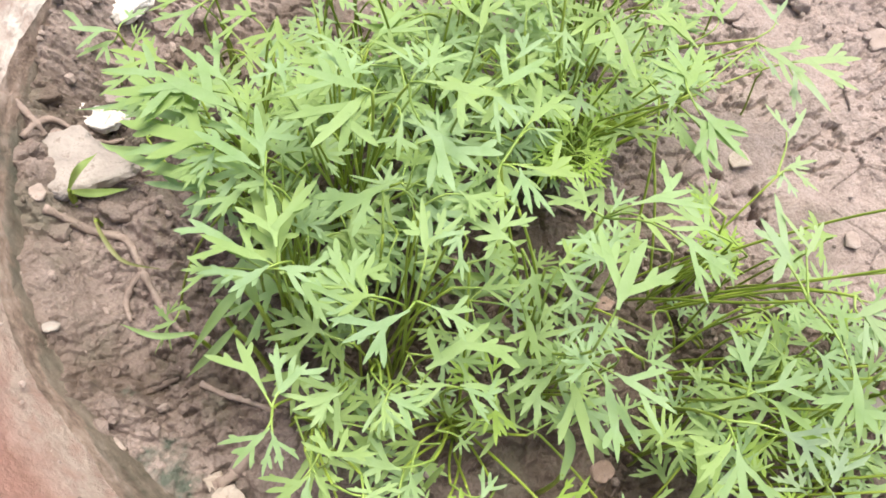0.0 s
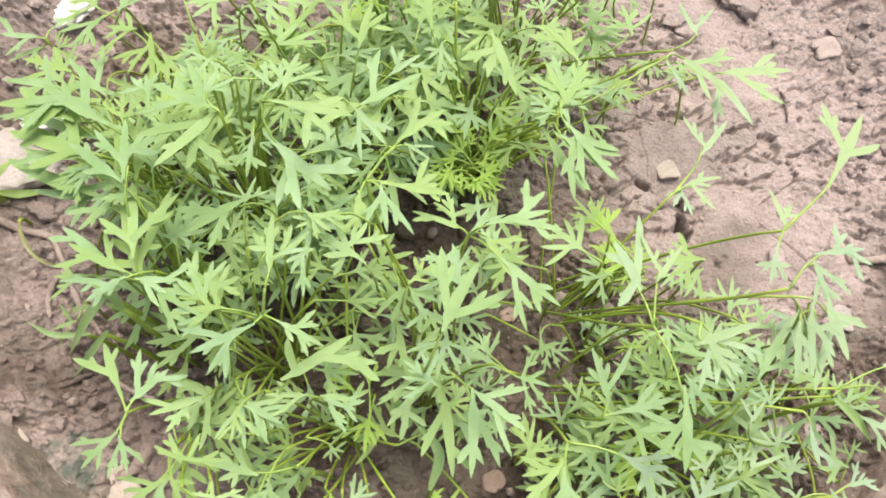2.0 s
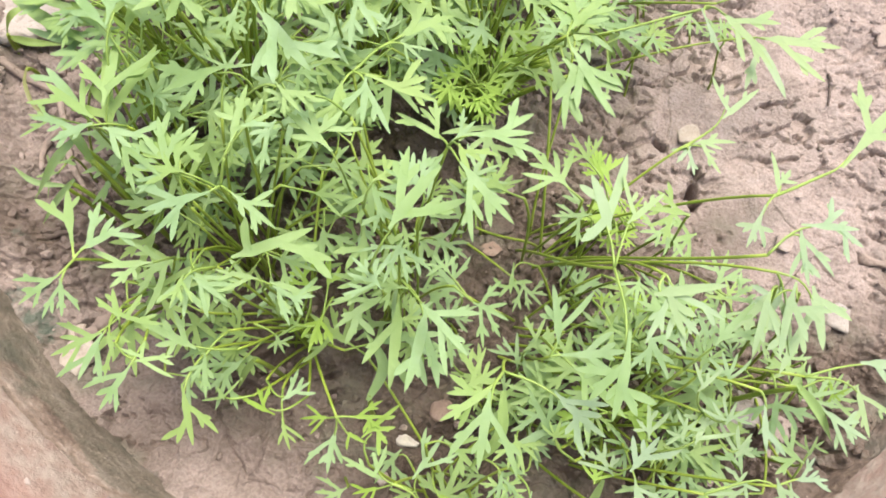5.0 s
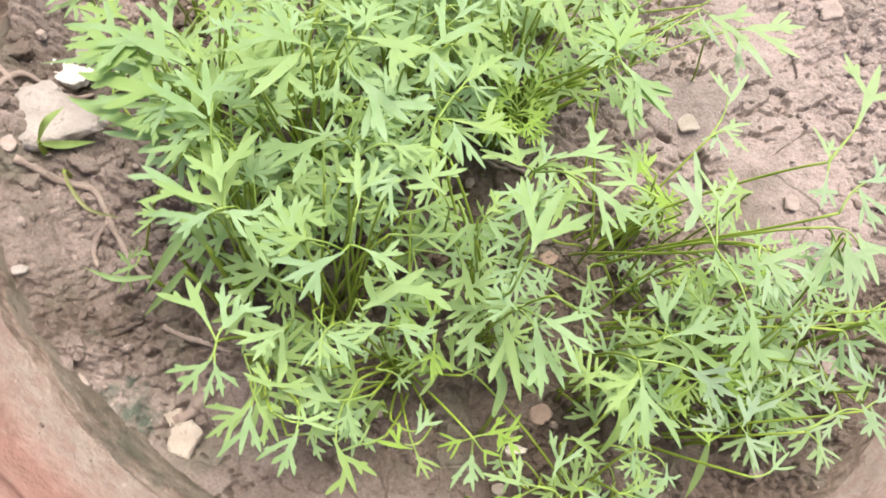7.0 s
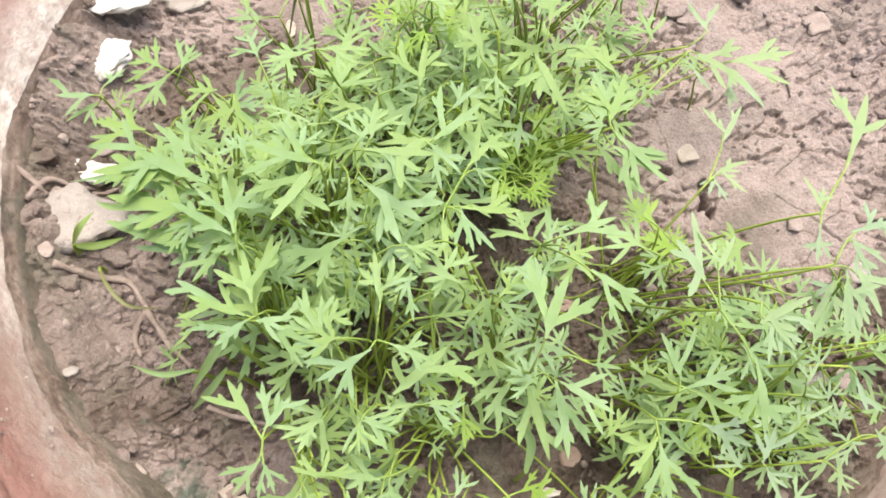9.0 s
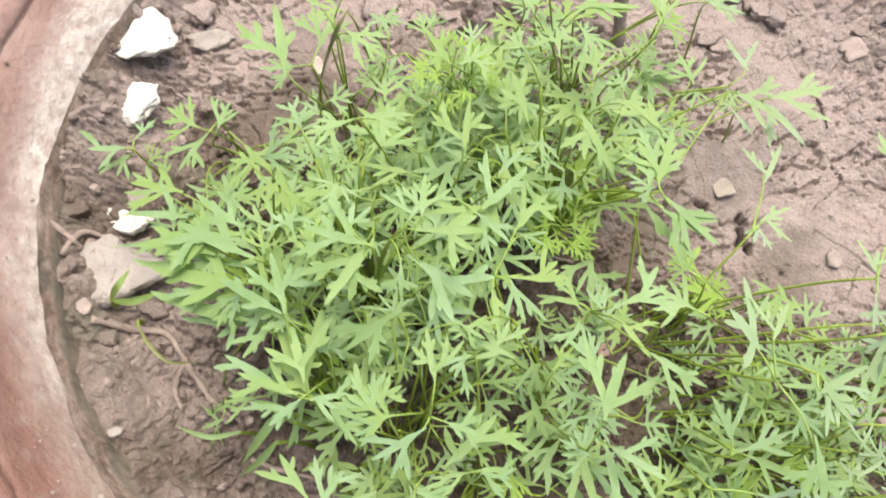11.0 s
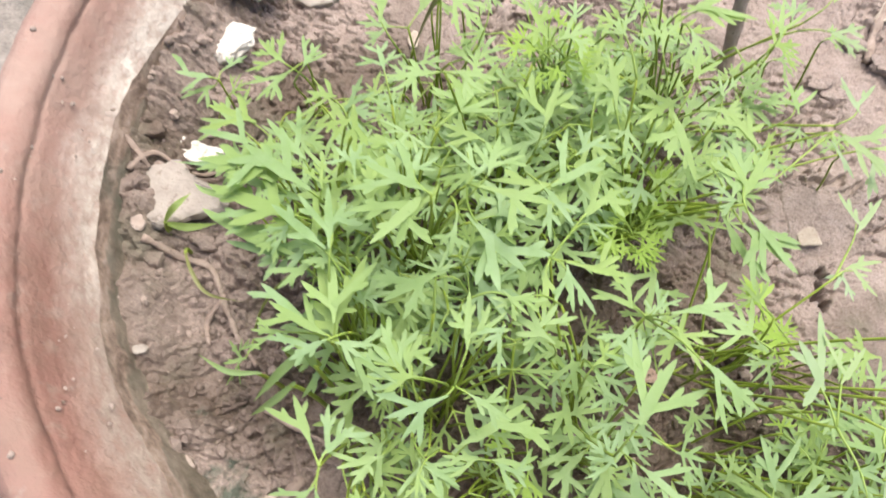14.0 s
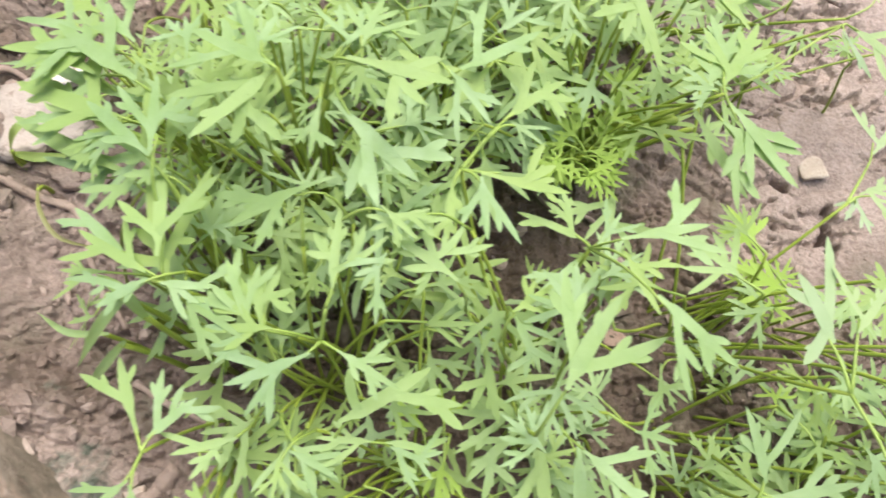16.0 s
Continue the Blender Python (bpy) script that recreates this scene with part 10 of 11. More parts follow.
P = seedling(0.0199, -0.0796)
J = stalk(P, (0.0202, -0.0795, 0.0040), (-0.20, -0.05, 0.98))
low_leaf(P, J, (0.0192, -0.0797, 0.0085), (0.0168, -0.0934, 0.0105), 1)
J = stalk(P, (0.0186, -0.0796, 0.0106), (-0.44, -0.02, 0.90))
low_leaf(P, J, (0.0159, -0.0797, 0.0160), (0.0238, -0.0728, 0.0158), 1)
J = stalk(P, (0.0203, -0.0774, 0.0273), (0.04, 0.20, 0.98))
low_leaf(P, J, (0.0206, -0.0762, 0.0332), (0.0100, -0.0700, 0.0338), 1)

P = seedling(-0.0014, -0.0583)
J = stalk(P, (-0.0015, -0.0587, 0.0258), (-0.01, -0.04, 1.00))
low_leaf(P, J, (-0.0016, -0.0590, 0.0318), (0.0027, -0.0675, 0.0334), 2)
J = stalk(P, (0.0009, -0.0473, 0.0091), (0.20, 0.93, 0.31))
low_leaf(P, J, (0.0021, -0.0417, 0.0109), (0.0024, -0.0540, 0.0127), 2)
J = stalk(P, (0.0030, -0.0575, 0.0147), (0.65, 0.11, 0.75))
low_leaf(P, J, (0.0069, -0.0568, 0.0193), (0.0188, -0.0604, 0.0193), 1)
J = stalk(P, (-0.0002, -0.0489, 0.0103), (0.12, 0.91, 0.39))
low_leaf(P, J, (0.0005, -0.0434, 0.0126), (0.0088, -0.0344, 0.0120), 2)
J = stalk(P, (-0.0010, -0.0571, 0.0097), (0.17, 0.46, 0.87))
low_leaf(P, J, (0.0001, -0.0543, 0.0149), (0.0104, -0.0630, 0.0148), 2)

P = seedling(0.0521, -0.0619)
J = stalk(P, (0.0521, -0.0622, 0.0107), (0.00, -0.13, 0.99))
low_leaf(P, J, (0.0521, -0.0630, 0.0167), (0.0585, -0.0527, 0.0149), 1)
J = stalk(P, (0.0605, -0.0640, 0.0463), (0.38, -0.10, 0.92))
low_leaf(P, J, (0.0627, -0.0646, 0.0518), (0.0627, -0.0740, 0.0534), 1)
J = stalk(P, (0.0510, -0.0609, 0.0057), (-0.59, 0.55, 0.59))
low_leaf(P, J, (0.0475, -0.0576, 0.0093), (0.0514, -0.0492, 0.0074), 2)
J = stalk(P, (0.0520, -0.0618, 0.0046), (0.53, -0.26, 0.81))
low_leaf(P, J, (0.0552, -0.0634, 0.0094), (0.0491, -0.0552, 0.0114), 1)
J = stalk(P, (0.0481, -0.0551, 0.0515), (-0.17, 0.28, 0.95))
low_leaf(P, J, (0.0471, -0.0534, 0.0572), (0.0374, -0.0571, 0.0556), 1)

P = seedling(0.1260, -0.0770)
J = stalk(P, (0.1258, -0.0770, 0.0169), (-0.04, 0.01, 1.00))
low_leaf(P, J, (0.1256, -0.0769, 0.0228), (0.1337, -0.0695, 0.0233), 1)
J = stalk(P, (0.1213, -0.0740, 0.0128), (-0.65, 0.42, 0.63))
low_leaf(P, J, (0.1174, -0.0715, 0.0166), (0.1140, -0.0598, 0.0184), 2)

P = seedling(0.0505, -0.0968)
J = stalk(P, (0.0504, -0.0963, 0.0228), (-0.01, 0.06, 1.00))
low_leaf(P, J, (0.0503, -0.0960, 0.0288), (0.0368, -0.0965, 0.0290), 2)
J = stalk(P, (0.0495, -0.1001, 0.0061), (-0.27, -0.86, 0.44))
low_leaf(P, J, (0.0479, -0.1052, 0.0087), (0.0592, -0.1057, 0.0098), 2)
J = stalk(P, (0.0591, -0.1032, 0.0070), (0.78, -0.58, 0.25))
low_leaf(P, J, (0.0637, -0.1067, 0.0085), (0.0670, -0.0968, 0.0080), 1)
J = stalk(P, (0.0494, -0.1116, 0.0185), (-0.06, -0.88, 0.47))
low_leaf(P, J, (0.0491, -0.1169, 0.0213), (0.0399, -0.1163, 0.0200), 1)
J = stalk(P, (0.0588, -0.0953, 0.0199), (0.72, 0.13, 0.68))
low_leaf(P, J, (0.0631, -0.0945, 0.0240), (0.0631, -0.1044, 0.0234), 2)
J = stalk(P, (0.0445, -0.1054, 0.0299), (-0.37, -0.52, 0.77))
low_leaf(P, J, (0.0423, -0.1085, 0.0345), (0.0469, -0.1170, 0.0339), 1)
J = stalk(P, (0.0579, -0.1014, 0.0096), (0.78, -0.49, 0.38))
low_leaf(P, J, (0.0626, -0.1044, 0.0119), (0.0599, -0.0958, 0.0129), 1)
J = stalk(P, (0.0484, -0.0947, 0.0150), (-0.37, 0.36, 0.86))
low_leaf(P, J, (0.0462, -0.0926, 0.0202), (0.0477, -0.1029, 0.0190), 1)
J = stalk(P, (0.0491, -0.1000, 0.0110), (-0.29, -0.65, 0.70))
low_leaf(P, J, (0.0473, -0.1038, 0.0152), (0.0537, -0.1106, 0.0142), 2)

P = seedling(0.0742, -0.0767)
J = stalk(P, (0.0738, -0.0765, 0.0480), (-0.02, 0.01, 1.00))
low_leaf(P, J, (0.0737, -0.0765, 0.0540), (0.0709, -0.0629, 0.0553), 2)
J = stalk(P, (0.0712, -0.0754, 0.0261), (-0.28, 0.12, 0.95))
low_leaf(P, J, (0.0695, -0.0746, 0.0318), (0.0603, -0.0726, 0.0304), 2)
J = stalk(P, (0.0789, -0.0756, 0.0073), (0.88, 0.20, 0.43))
low_leaf(P, J, (0.0842, -0.0744, 0.0099), (0.0719, -0.0777, 0.0080), 1)
J = stalk(P, (0.0795, -0.0686, 0.0357), (0.29, 0.44, 0.85))
low_leaf(P, J, (0.0812, -0.0659, 0.0408), (0.0877, -0.0777, 0.0417), 1)
J = stalk(P, (0.0863, -0.0872, 0.0171), (0.69, -0.60, 0.41))
low_leaf(P, J, (0.0904, -0.0908, 0.0196), (0.1006, -0.0831, 0.0180), 1)
J = stalk(P, (0.0760, -0.0794, 0.0314), (0.14, -0.21, 0.97))
low_leaf(P, J, (0.0768, -0.0806, 0.0372), (0.0672, -0.0772, 0.0362), 1)
J = stalk(P, (0.0771, -0.0827, 0.0270), (0.23, -0.47, 0.85))
low_leaf(P, J, (0.0785, -0.0856, 0.0321), (0.0813, -0.0767, 0.0314), 1)
J = stalk(P, (0.0681, -0.0776, 0.0467), (-0.28, -0.04, 0.96))
low_leaf(P, J, (0.0664, -0.0779, 0.0524), (0.0750, -0.0869, 0.0507), 1)
J = stalk(P, (0.0744, -0.0766, 0.0052), (0.57, 0.27, 0.77))
low_leaf(P, J, (0.0778, -0.0749, 0.0098), (0.0671, -0.0694, 0.0101), 2)

P = seedling(0.0890, -0.1080)
J = stalk(P, (0.0896, -0.1082, 0.0170), (0.11, -0.04, 0.99))
low_leaf(P, J, (0.0902, -0.1084, 0.0230), (0.0849, -0.1162, 0.0237), 1)
J = stalk(P, (0.0887, -0.1075, 0.0071), (-0.29, 0.41, 0.87))
low_leaf(P, J, (0.0869, -0.1051, 0.0123), (0.0879, -0.0945, 0.0127), 2)
J = stalk(P, (0.0790, -0.1046, 0.0234), (-0.70, 0.24, 0.68))
low_leaf(P, J, (0.0748, -0.1032, 0.0275), (0.0663, -0.1083, 0.0270), 2)
J = stalk(P, (0.0897, -0.1047, 0.0130), (0.14, 0.62, 0.77))
low_leaf(P, J, (0.0906, -0.1009, 0.0176), (0.1027, -0.0945, 0.0159), 1)
J = stalk(P, (0.0846, -0.1015, 0.0208), (-0.39, 0.57, 0.72))
low_leaf(P, J, (0.0822, -0.0980, 0.0252), (0.0810, -0.1073, 0.0251), 1)
J = stalk(P, (0.0890, -0.1057, 0.0095), (0.01, 0.67, 0.74))
low_leaf(P, J, (0.0891, -0.1017, 0.0139), (0.1000, -0.1095, 0.0144), 1)
J = stalk(P, (0.0863, -0.1024, 0.0161), (-0.31, 0.65, 0.69))
low_leaf(P, J, (0.0844, -0.0985, 0.0203), (0.0925, -0.0934, 0.0199), 1)
J = stalk(P, (0.0877, -0.1005, 0.0114), (-0.15, 0.86, 0.49))
low_leaf(P, J, (0.0868, -0.0954, 0.0143), (0.0811, -0.0834, 0.0154), 2)

P = seedling(0.0006, -0.0829)
J = stalk(P, (0.0006, -0.0831, 0.0143), (0.01, -0.05, 1.00))
low_leaf(P, J, (0.0007, -0.0834, 0.0203), (0.0066, -0.0750, 0.0194), 2)
J = stalk(P, (0.0070, -0.0854, 0.0064), (0.88, -0.35, 0.31))
low_leaf(P, J, (0.0123, -0.0875, 0.0082), (0.0012, -0.0903, 0.0085), 1)
J = stalk(P, (0.0011, -0.0837, 0.0127), (0.12, -0.24, 0.96))
low_leaf(P, J, (0.0018, -0.0851, 0.0185), (-0.0109, -0.0898, 0.0191), 2)
J = stalk(P, (-0.0041, -0.0758, 0.0299), (-0.31, 0.47, 0.83))
low_leaf(P, J, (-0.0060, -0.0729, 0.0349), (0.0071, -0.0685, 0.0330), 2)
J = stalk(P, (0.0011, -0.0774, 0.0099), (0.08, 0.85, 0.52))
low_leaf(P, J, (0.0016, -0.0722, 0.0130), (-0.0087, -0.0791, 0.0131), 2)
J = stalk(P, (0.0062, -0.0833, 0.0503), (0.24, -0.02, 0.97))
low_leaf(P, J, (0.0076, -0.0834, 0.0561), (-0.0023, -0.0852, 0.0568), 2)
J = stalk(P, (0.0038, -0.0772, 0.0141), (0.38, 0.68, 0.62))
low_leaf(P, J, (0.0061, -0.0731, 0.0178), (0.0200, -0.0726, 0.0197), 2)
J = stalk(P, (0.0037, -0.0861, 0.0314), (0.23, -0.24, 0.94))
low_leaf(P, J, (0.0051, -0.0875, 0.0371), (0.0139, -0.0840, 0.0365), 2)
J = stalk(P, (0.0065, -0.0684, 0.0696), (0.16, 0.41, 0.90))
low_leaf(P, J, (0.0075, -0.0660, 0.0750), (-0.0015, -0.0577, 0.0767), 2)
J = stalk(P, (0.0028, -0.0877, 0.0638), (0.07, -0.16, 0.98))
low_leaf(P, J, (0.0032, -0.0887, 0.0697), (-0.0058, -0.0835, 0.0710), 1)
J = stalk(P, (0.0033, -0.0815, 0.0320), (0.20, 0.10, 0.98))
low_leaf(P, J, (0.0044, -0.0809, 0.0378), (-0.0026, -0.0736, 0.0358), 1)
J = stalk(P, (0.0039, -0.0768, 0.0629), (0.11, 0.21, 0.97))
low_leaf(P, J, (0.0046, -0.0756, 0.0688), (0.0040, -0.0880, 0.0686), 2)
J = stalk(P, (0.0083, -0.0856, 0.0242), (0.60, -0.21, 0.77))
low_leaf(P, J, (0.0119, -0.0868, 0.0288), (0.0101, -0.0975, 0.0304), 2)

P = seedling(0.0471, -0.1361)
J = stalk(P, (0.0469, -0.1363, 0.0119), (-0.06, -0.08, 1.00))
low_leaf(P, J, (0.0465, -0.1368, 0.0179), (0.0394, -0.1262, 0.0171), 1)
J = stalk(P, (0.0491, -0.1347, 0.0119), (0.48, 0.32, 0.82))
low_leaf(P, J, (0.0520, -0.1328, 0.0168), (0.0465, -0.1217, 0.0182), 1)
J = stalk(P, (0.0428, -0.1249, 0.0108), (-0.34, 0.88, 0.34))
low_leaf(P, J, (0.0408, -0.1196, 0.0129), (0.0312, -0.1219, 0.0126), 1)

P = seedling(0.0147, -0.0504)
J = stalk(P, (0.0137, -0.0503, 0.0458), (-0.05, 0.01, 1.00))
low_leaf(P, J, (0.0134, -0.0503, 0.0517), (0.0225, -0.0419, 0.0509), 2)
J = stalk(P, (0.0172, -0.0453, 0.0201), (0.26, 0.54, 0.80))
low_leaf(P, J, (0.0187, -0.0421, 0.0249), (0.0180, -0.0283, 0.0230), 1)
J = stalk(P, (0.0150, -0.0527, 0.0361), (0.02, -0.15, 0.99))
low_leaf(P, J, (0.0151, -0.0535, 0.0420), (0.0154, -0.0432, 0.0435), 1)
J = stalk(P, (0.0145, -0.0501, 0.0088), (-0.07, 0.21, 0.98))
low_leaf(P, J, (0.0141, -0.0489, 0.0147), (0.0076, -0.0378, 0.0131), 2)
J = stalk(P, (0.0303, -0.0594, 0.0116), (0.83, -0.48, 0.27))
low_leaf(P, J, (0.0353, -0.0623, 0.0132), (0.0444, -0.0674, 0.0126), 2)

P = seedling(0.0725, -0.0434)
J = stalk(P, (0.0721, -0.0427, 0.0341), (-0.03, 0.05, 1.00))
low_leaf(P, J, (0.0719, -0.0424, 0.0401), (0.0652, -0.0525, 0.0418), 2)
J = stalk(P, (0.0689, -0.0504, 0.0616), (-0.12, -0.24, 0.96))
low_leaf(P, J, (0.0682, -0.0519, 0.0674), (0.0575, -0.0532, 0.0658), 1)
J = stalk(P, (0.0779, -0.0417, 0.0270), (0.44, 0.14, 0.89))
low_leaf(P, J, (0.0805, -0.0409, 0.0323), (0.0692, -0.0484, 0.0329), 1)
J = stalk(P, (0.0831, -0.0597, 0.0449), (0.38, -0.58, 0.72))
low_leaf(P, J, (0.0853, -0.0632, 0.0492), (0.0961, -0.0607, 0.0478), 1)
J = stalk(P, (0.0847, -0.0581, 0.0244), (0.56, -0.67, 0.49))
low_leaf(P, J, (0.0881, -0.0621, 0.0273), (0.0976, -0.0691, 0.0279), 1)
J = stalk(P, (0.0688, -0.0556, 0.0231), (-0.23, -0.76, 0.61))
low_leaf(P, J, (0.0674, -0.0602, 0.0267), (0.0585, -0.0619, 0.0264), 1)

P = seedling(0.1009, -0.0926)
J = stalk(P, (0.1008, -0.0921, 0.0125), (-0.04, 0.14, 0.99))
low_leaf(P, J, (0.1005, -0.0913, 0.0185), (0.1095, -0.0927, 0.0167), 1)
J = stalk(P, (0.1038, -0.0982, 0.0170), (0.32, -0.63, 0.71))
low_leaf(P, J, (0.1058, -0.1020, 0.0212), (0.1024, -0.0922, 0.0217), 2)

P = seedling(0.1193, -0.0968)
J = stalk(P, (0.1186, -0.0964, 0.0237), (-0.08, 0.05, 1.00))
low_leaf(P, J, (0.1181, -0.0960, 0.0297), (0.1066, -0.0919, 0.0312), 2)

P = seedling(0.0317, -0.1349)
J = stalk(P, (0.0317, -0.1349, 0.0060), (0.10, -0.09, 0.99))
low_leaf(P, J, (0.0323, -0.1355, 0.0119), (0.0211, -0.1417, 0.0128), 2)
J = stalk(P, (0.0307, -0.1337, 0.0087), (-0.37, 0.49, 0.78))
low_leaf(P, J, (0.0285, -0.1307, 0.0134), (0.0294, -0.1169, 0.0136), 1)
J = stalk(P, (0.0318, -0.1349, 0.0058), (0.44, 0.16, 0.88))
low_leaf(P, J, (0.0344, -0.1339, 0.0111), (0.0440, -0.1306, 0.0130), 1)
J = stalk(P, (0.0183, -0.1225, 0.0088), (-0.72, 0.67, 0.20))
low_leaf(P, J, (0.0140, -0.1185, 0.0100), (0.0091, -0.1305, 0.0080), 1)

P = seedling(0.1149, -0.0695)
J = stalk(P, (0.1156, -0.0690, 0.0234), (0.08, 0.06, 0.99))
low_leaf(P, J, (0.1161, -0.0686, 0.0293), (0.1108, -0.0815, 0.0283), 1)
J = stalk(P, (0.1149, -0.0764, 0.0271), (0.00, -0.53, 0.85))
low_leaf(P, J, (0.1149, -0.0796, 0.0322), (0.1249, -0.0744, 0.0332), 1)

P = seedling(0.0019, -0.1322)
J = stalk(P, (0.0019, -0.1322, 0.0071), (0.03, -0.04, 1.00))
low_leaf(P, J, (0.0021, -0.1324, 0.0131), (-0.0046, -0.1406, 0.0133), 2)

P = seedling(-0.0197, 0.0264)
J = stalk(P, (-0.0193, 0.0265, 0.0196), (0.05, 0.00, 1.00))
low_leaf(P, J, (-0.0190, 0.0265, 0.0256), (-0.0253, 0.0356, 0.0270), 2)
J = stalk(P, (-0.0282, 0.0297, 0.0115), (-0.84, 0.32, 0.44))
low_leaf(P, J, (-0.0333, 0.0316, 0.0141), (-0.0256, 0.0263, 0.0125), 2)
J = stalk(P, (-0.0214, 0.0205, 0.0218), (-0.16, -0.57, 0.81))
low_leaf(P, J, (-0.0223, 0.0171, 0.0266), (-0.0316, 0.0197, 0.0260), 2)
J = stalk(P, (-0.0324, 0.0344, 0.0289), (-0.65, 0.41, 0.64))
low_leaf(P, J, (-0.0363, 0.0368, 0.0327), (-0.0370, 0.0476, 0.0312), 1)
J = stalk(P, (-0.0222, 0.0191, 0.0422), (-0.13, -0.37, 0.92))
low_leaf(P, J, (-0.0229, 0.0169, 0.0477), (-0.0216, 0.0269, 0.0493), 2)
J = stalk(P, (-0.0230, 0.0275, 0.0197), (-0.42, 0.14, 0.90))
low_leaf(P, J, (-0.0255, 0.0283, 0.0251), (-0.0183, 0.0180, 0.0244), 2)
J = stalk(P, (-0.0314, 0.0245, 0.0103), (-0.93, -0.16, 0.33))
low_leaf(P, J, (-0.0370, 0.0235, 0.0122), (-0.0465, 0.0205, 0.0141), 1)
J = stalk(P, (-0.0248, 0.0219, 0.0296), (-0.37, -0.32, 0.87))
low_leaf(P, J, (-0.0270, 0.0200, 0.0348), (-0.0314, 0.0304, 0.0334), 2)

P = seedling(-0.0053, 0.0446)
J = stalk(P, (-0.0057, 0.0441, 0.0292), (-0.03, -0.05, 1.00))
low_leaf(P, J, (-0.0059, 0.0438, 0.0352), (0.0028, 0.0399, 0.0334), 2)
J = stalk(P, (0.0007, 0.0535, 0.0141), (0.49, 0.74, 0.46))
low_leaf(P, J, (0.0037, 0.0580, 0.0168), (0.0127, 0.0530, 0.0173), 1)
J = stalk(P, (0.0066, 0.0413, 0.0479), (0.48, -0.13, 0.87))
low_leaf(P, J, (0.0095, 0.0405, 0.0531), (0.0103, 0.0533, 0.0544), 2)
J = stalk(P, (-0.0005, 0.0449, 0.0427), (0.25, 0.02, 0.97))
low_leaf(P, J, (0.0010, 0.0450, 0.0485), (0.0071, 0.0376, 0.0485), 2)

P = seedling(-0.0782, 0.0306)
J = stalk(P, (-0.0782, 0.0309, 0.0204), (-0.00, 0.04, 1.00))
low_leaf(P, J, (-0.0783, 0.0312, 0.0264), (-0.0864, 0.0260, 0.0262), 2)
J = stalk(P, (-0.0722, 0.0235, 0.0397), (0.31, -0.37, 0.88))
low_leaf(P, J, (-0.0704, 0.0213, 0.0449), (-0.0737, 0.0124, 0.0465), 2)
J = stalk(P, (-0.0691, 0.0312, 0.0429), (0.44, 0.03, 0.90))
low_leaf(P, J, (-0.0664, 0.0314, 0.0483), (-0.0558, 0.0344, 0.0490), 2)

P = seedling(0.0113, 0.0340)
J = stalk(P, (0.0121, 0.0346, 0.0356), (0.06, 0.04, 1.00))
low_leaf(P, J, (0.0125, 0.0349, 0.0416), (0.0036, 0.0370, 0.0411), 2)
J = stalk(P, (0.0111, 0.0367, 0.0268), (-0.02, 0.25, 0.97))
low_leaf(P, J, (0.0109, 0.0382, 0.0326), (0.0184, 0.0286, 0.0318), 1)
J = stalk(P, (-0.0059, 0.0216, 0.0396), (-0.62, -0.45, 0.64))
low_leaf(P, J, (-0.0097, 0.0189, 0.0435), (-0.0015, 0.0149, 0.0435), 2)
J = stalk(P, (-0.0035, 0.0234, 0.0121), (-0.78, -0.56, 0.28))
low_leaf(P, J, (-0.0082, 0.0201, 0.0137), (-0.0184, 0.0275, 0.0121), 2)
J = stalk(P, (0.0118, 0.0369, 0.0420), (0.03, 0.16, 0.99))
low_leaf(P, J, (0.0120, 0.0379, 0.0479), (0.0031, 0.0302, 0.0496), 2)
J = stalk(P, (-0.0069, 0.0301, 0.0570), (-0.57, -0.12, 0.81))
low_leaf(P, J, (-0.0103, 0.0294, 0.0619), (-0.0078, 0.0180, 0.0611), 1)
J = stalk(P, (-0.0069, 0.0352, 0.0290), (-0.82, 0.06, 0.57))
low_leaf(P, J, (-0.0118, 0.0356, 0.0324), (-0.0057, 0.0438, 0.0335), 2)

P = seedling(0.0552, 0.0238)
J = stalk(P, (0.0554, 0.0237, 0.0165), (0.03, -0.02, 1.00))
low_leaf(P, J, (0.0556, 0.0236, 0.0225), (0.0631, 0.0332, 0.0226), 2)
J = stalk(P, (0.0570, 0.0239, 0.0234), (0.20, 0.01, 0.98))
low_leaf(P, J, (0.0583, 0.0239, 0.0293), (0.0570, 0.0142, 0.0310), 1)

P = seedling(0.0721, 0.0449)
J = stalk(P, (0.0718, 0.0446, 0.0125), (-0.07, -0.09, 0.99))
low_leaf(P, J, (0.0714, 0.0441, 0.0184), (0.0672, 0.0347, 0.0172), 1)
J = stalk(P, (0.0775, 0.0433, 0.0156), (0.68, -0.19, 0.71))
low_leaf(P, J, (0.0816, 0.0422, 0.0199), (0.0826, 0.0313, 0.0216), 2)

P = seedling(0.0811, 0.0297)
J = stalk(P, (0.0812, 0.0299, 0.0206), (0.03, 0.03, 1.00))
low_leaf(P, J, (0.0814, 0.0301, 0.0266), (0.0744, 0.0369, 0.0254), 2)

P = seedling(0.0728, 0.0701)
J = stalk(P, (0.0724, 0.0695, 0.0298), (-0.03, -0.05, 1.00))
low_leaf(P, J, (0.0722, 0.0692, 0.0358), (0.0815, 0.0707, 0.0360), 1)

P = seedling(-0.0500, 0.0354)
J = stalk(P, (-0.0499, 0.0358, 0.0148), (0.02, 0.10, 0.99))
low_leaf(P, J, (-0.0498, 0.0364, 0.0207), (-0.0400, 0.0372, 0.0189), 2)
J = stalk(P, (-0.0516, 0.0315, 0.0157), (-0.24, -0.56, 0.79))
low_leaf(P, J, (-0.0530, 0.0281, 0.0204), (-0.0592, 0.0195, 0.0189), 2)

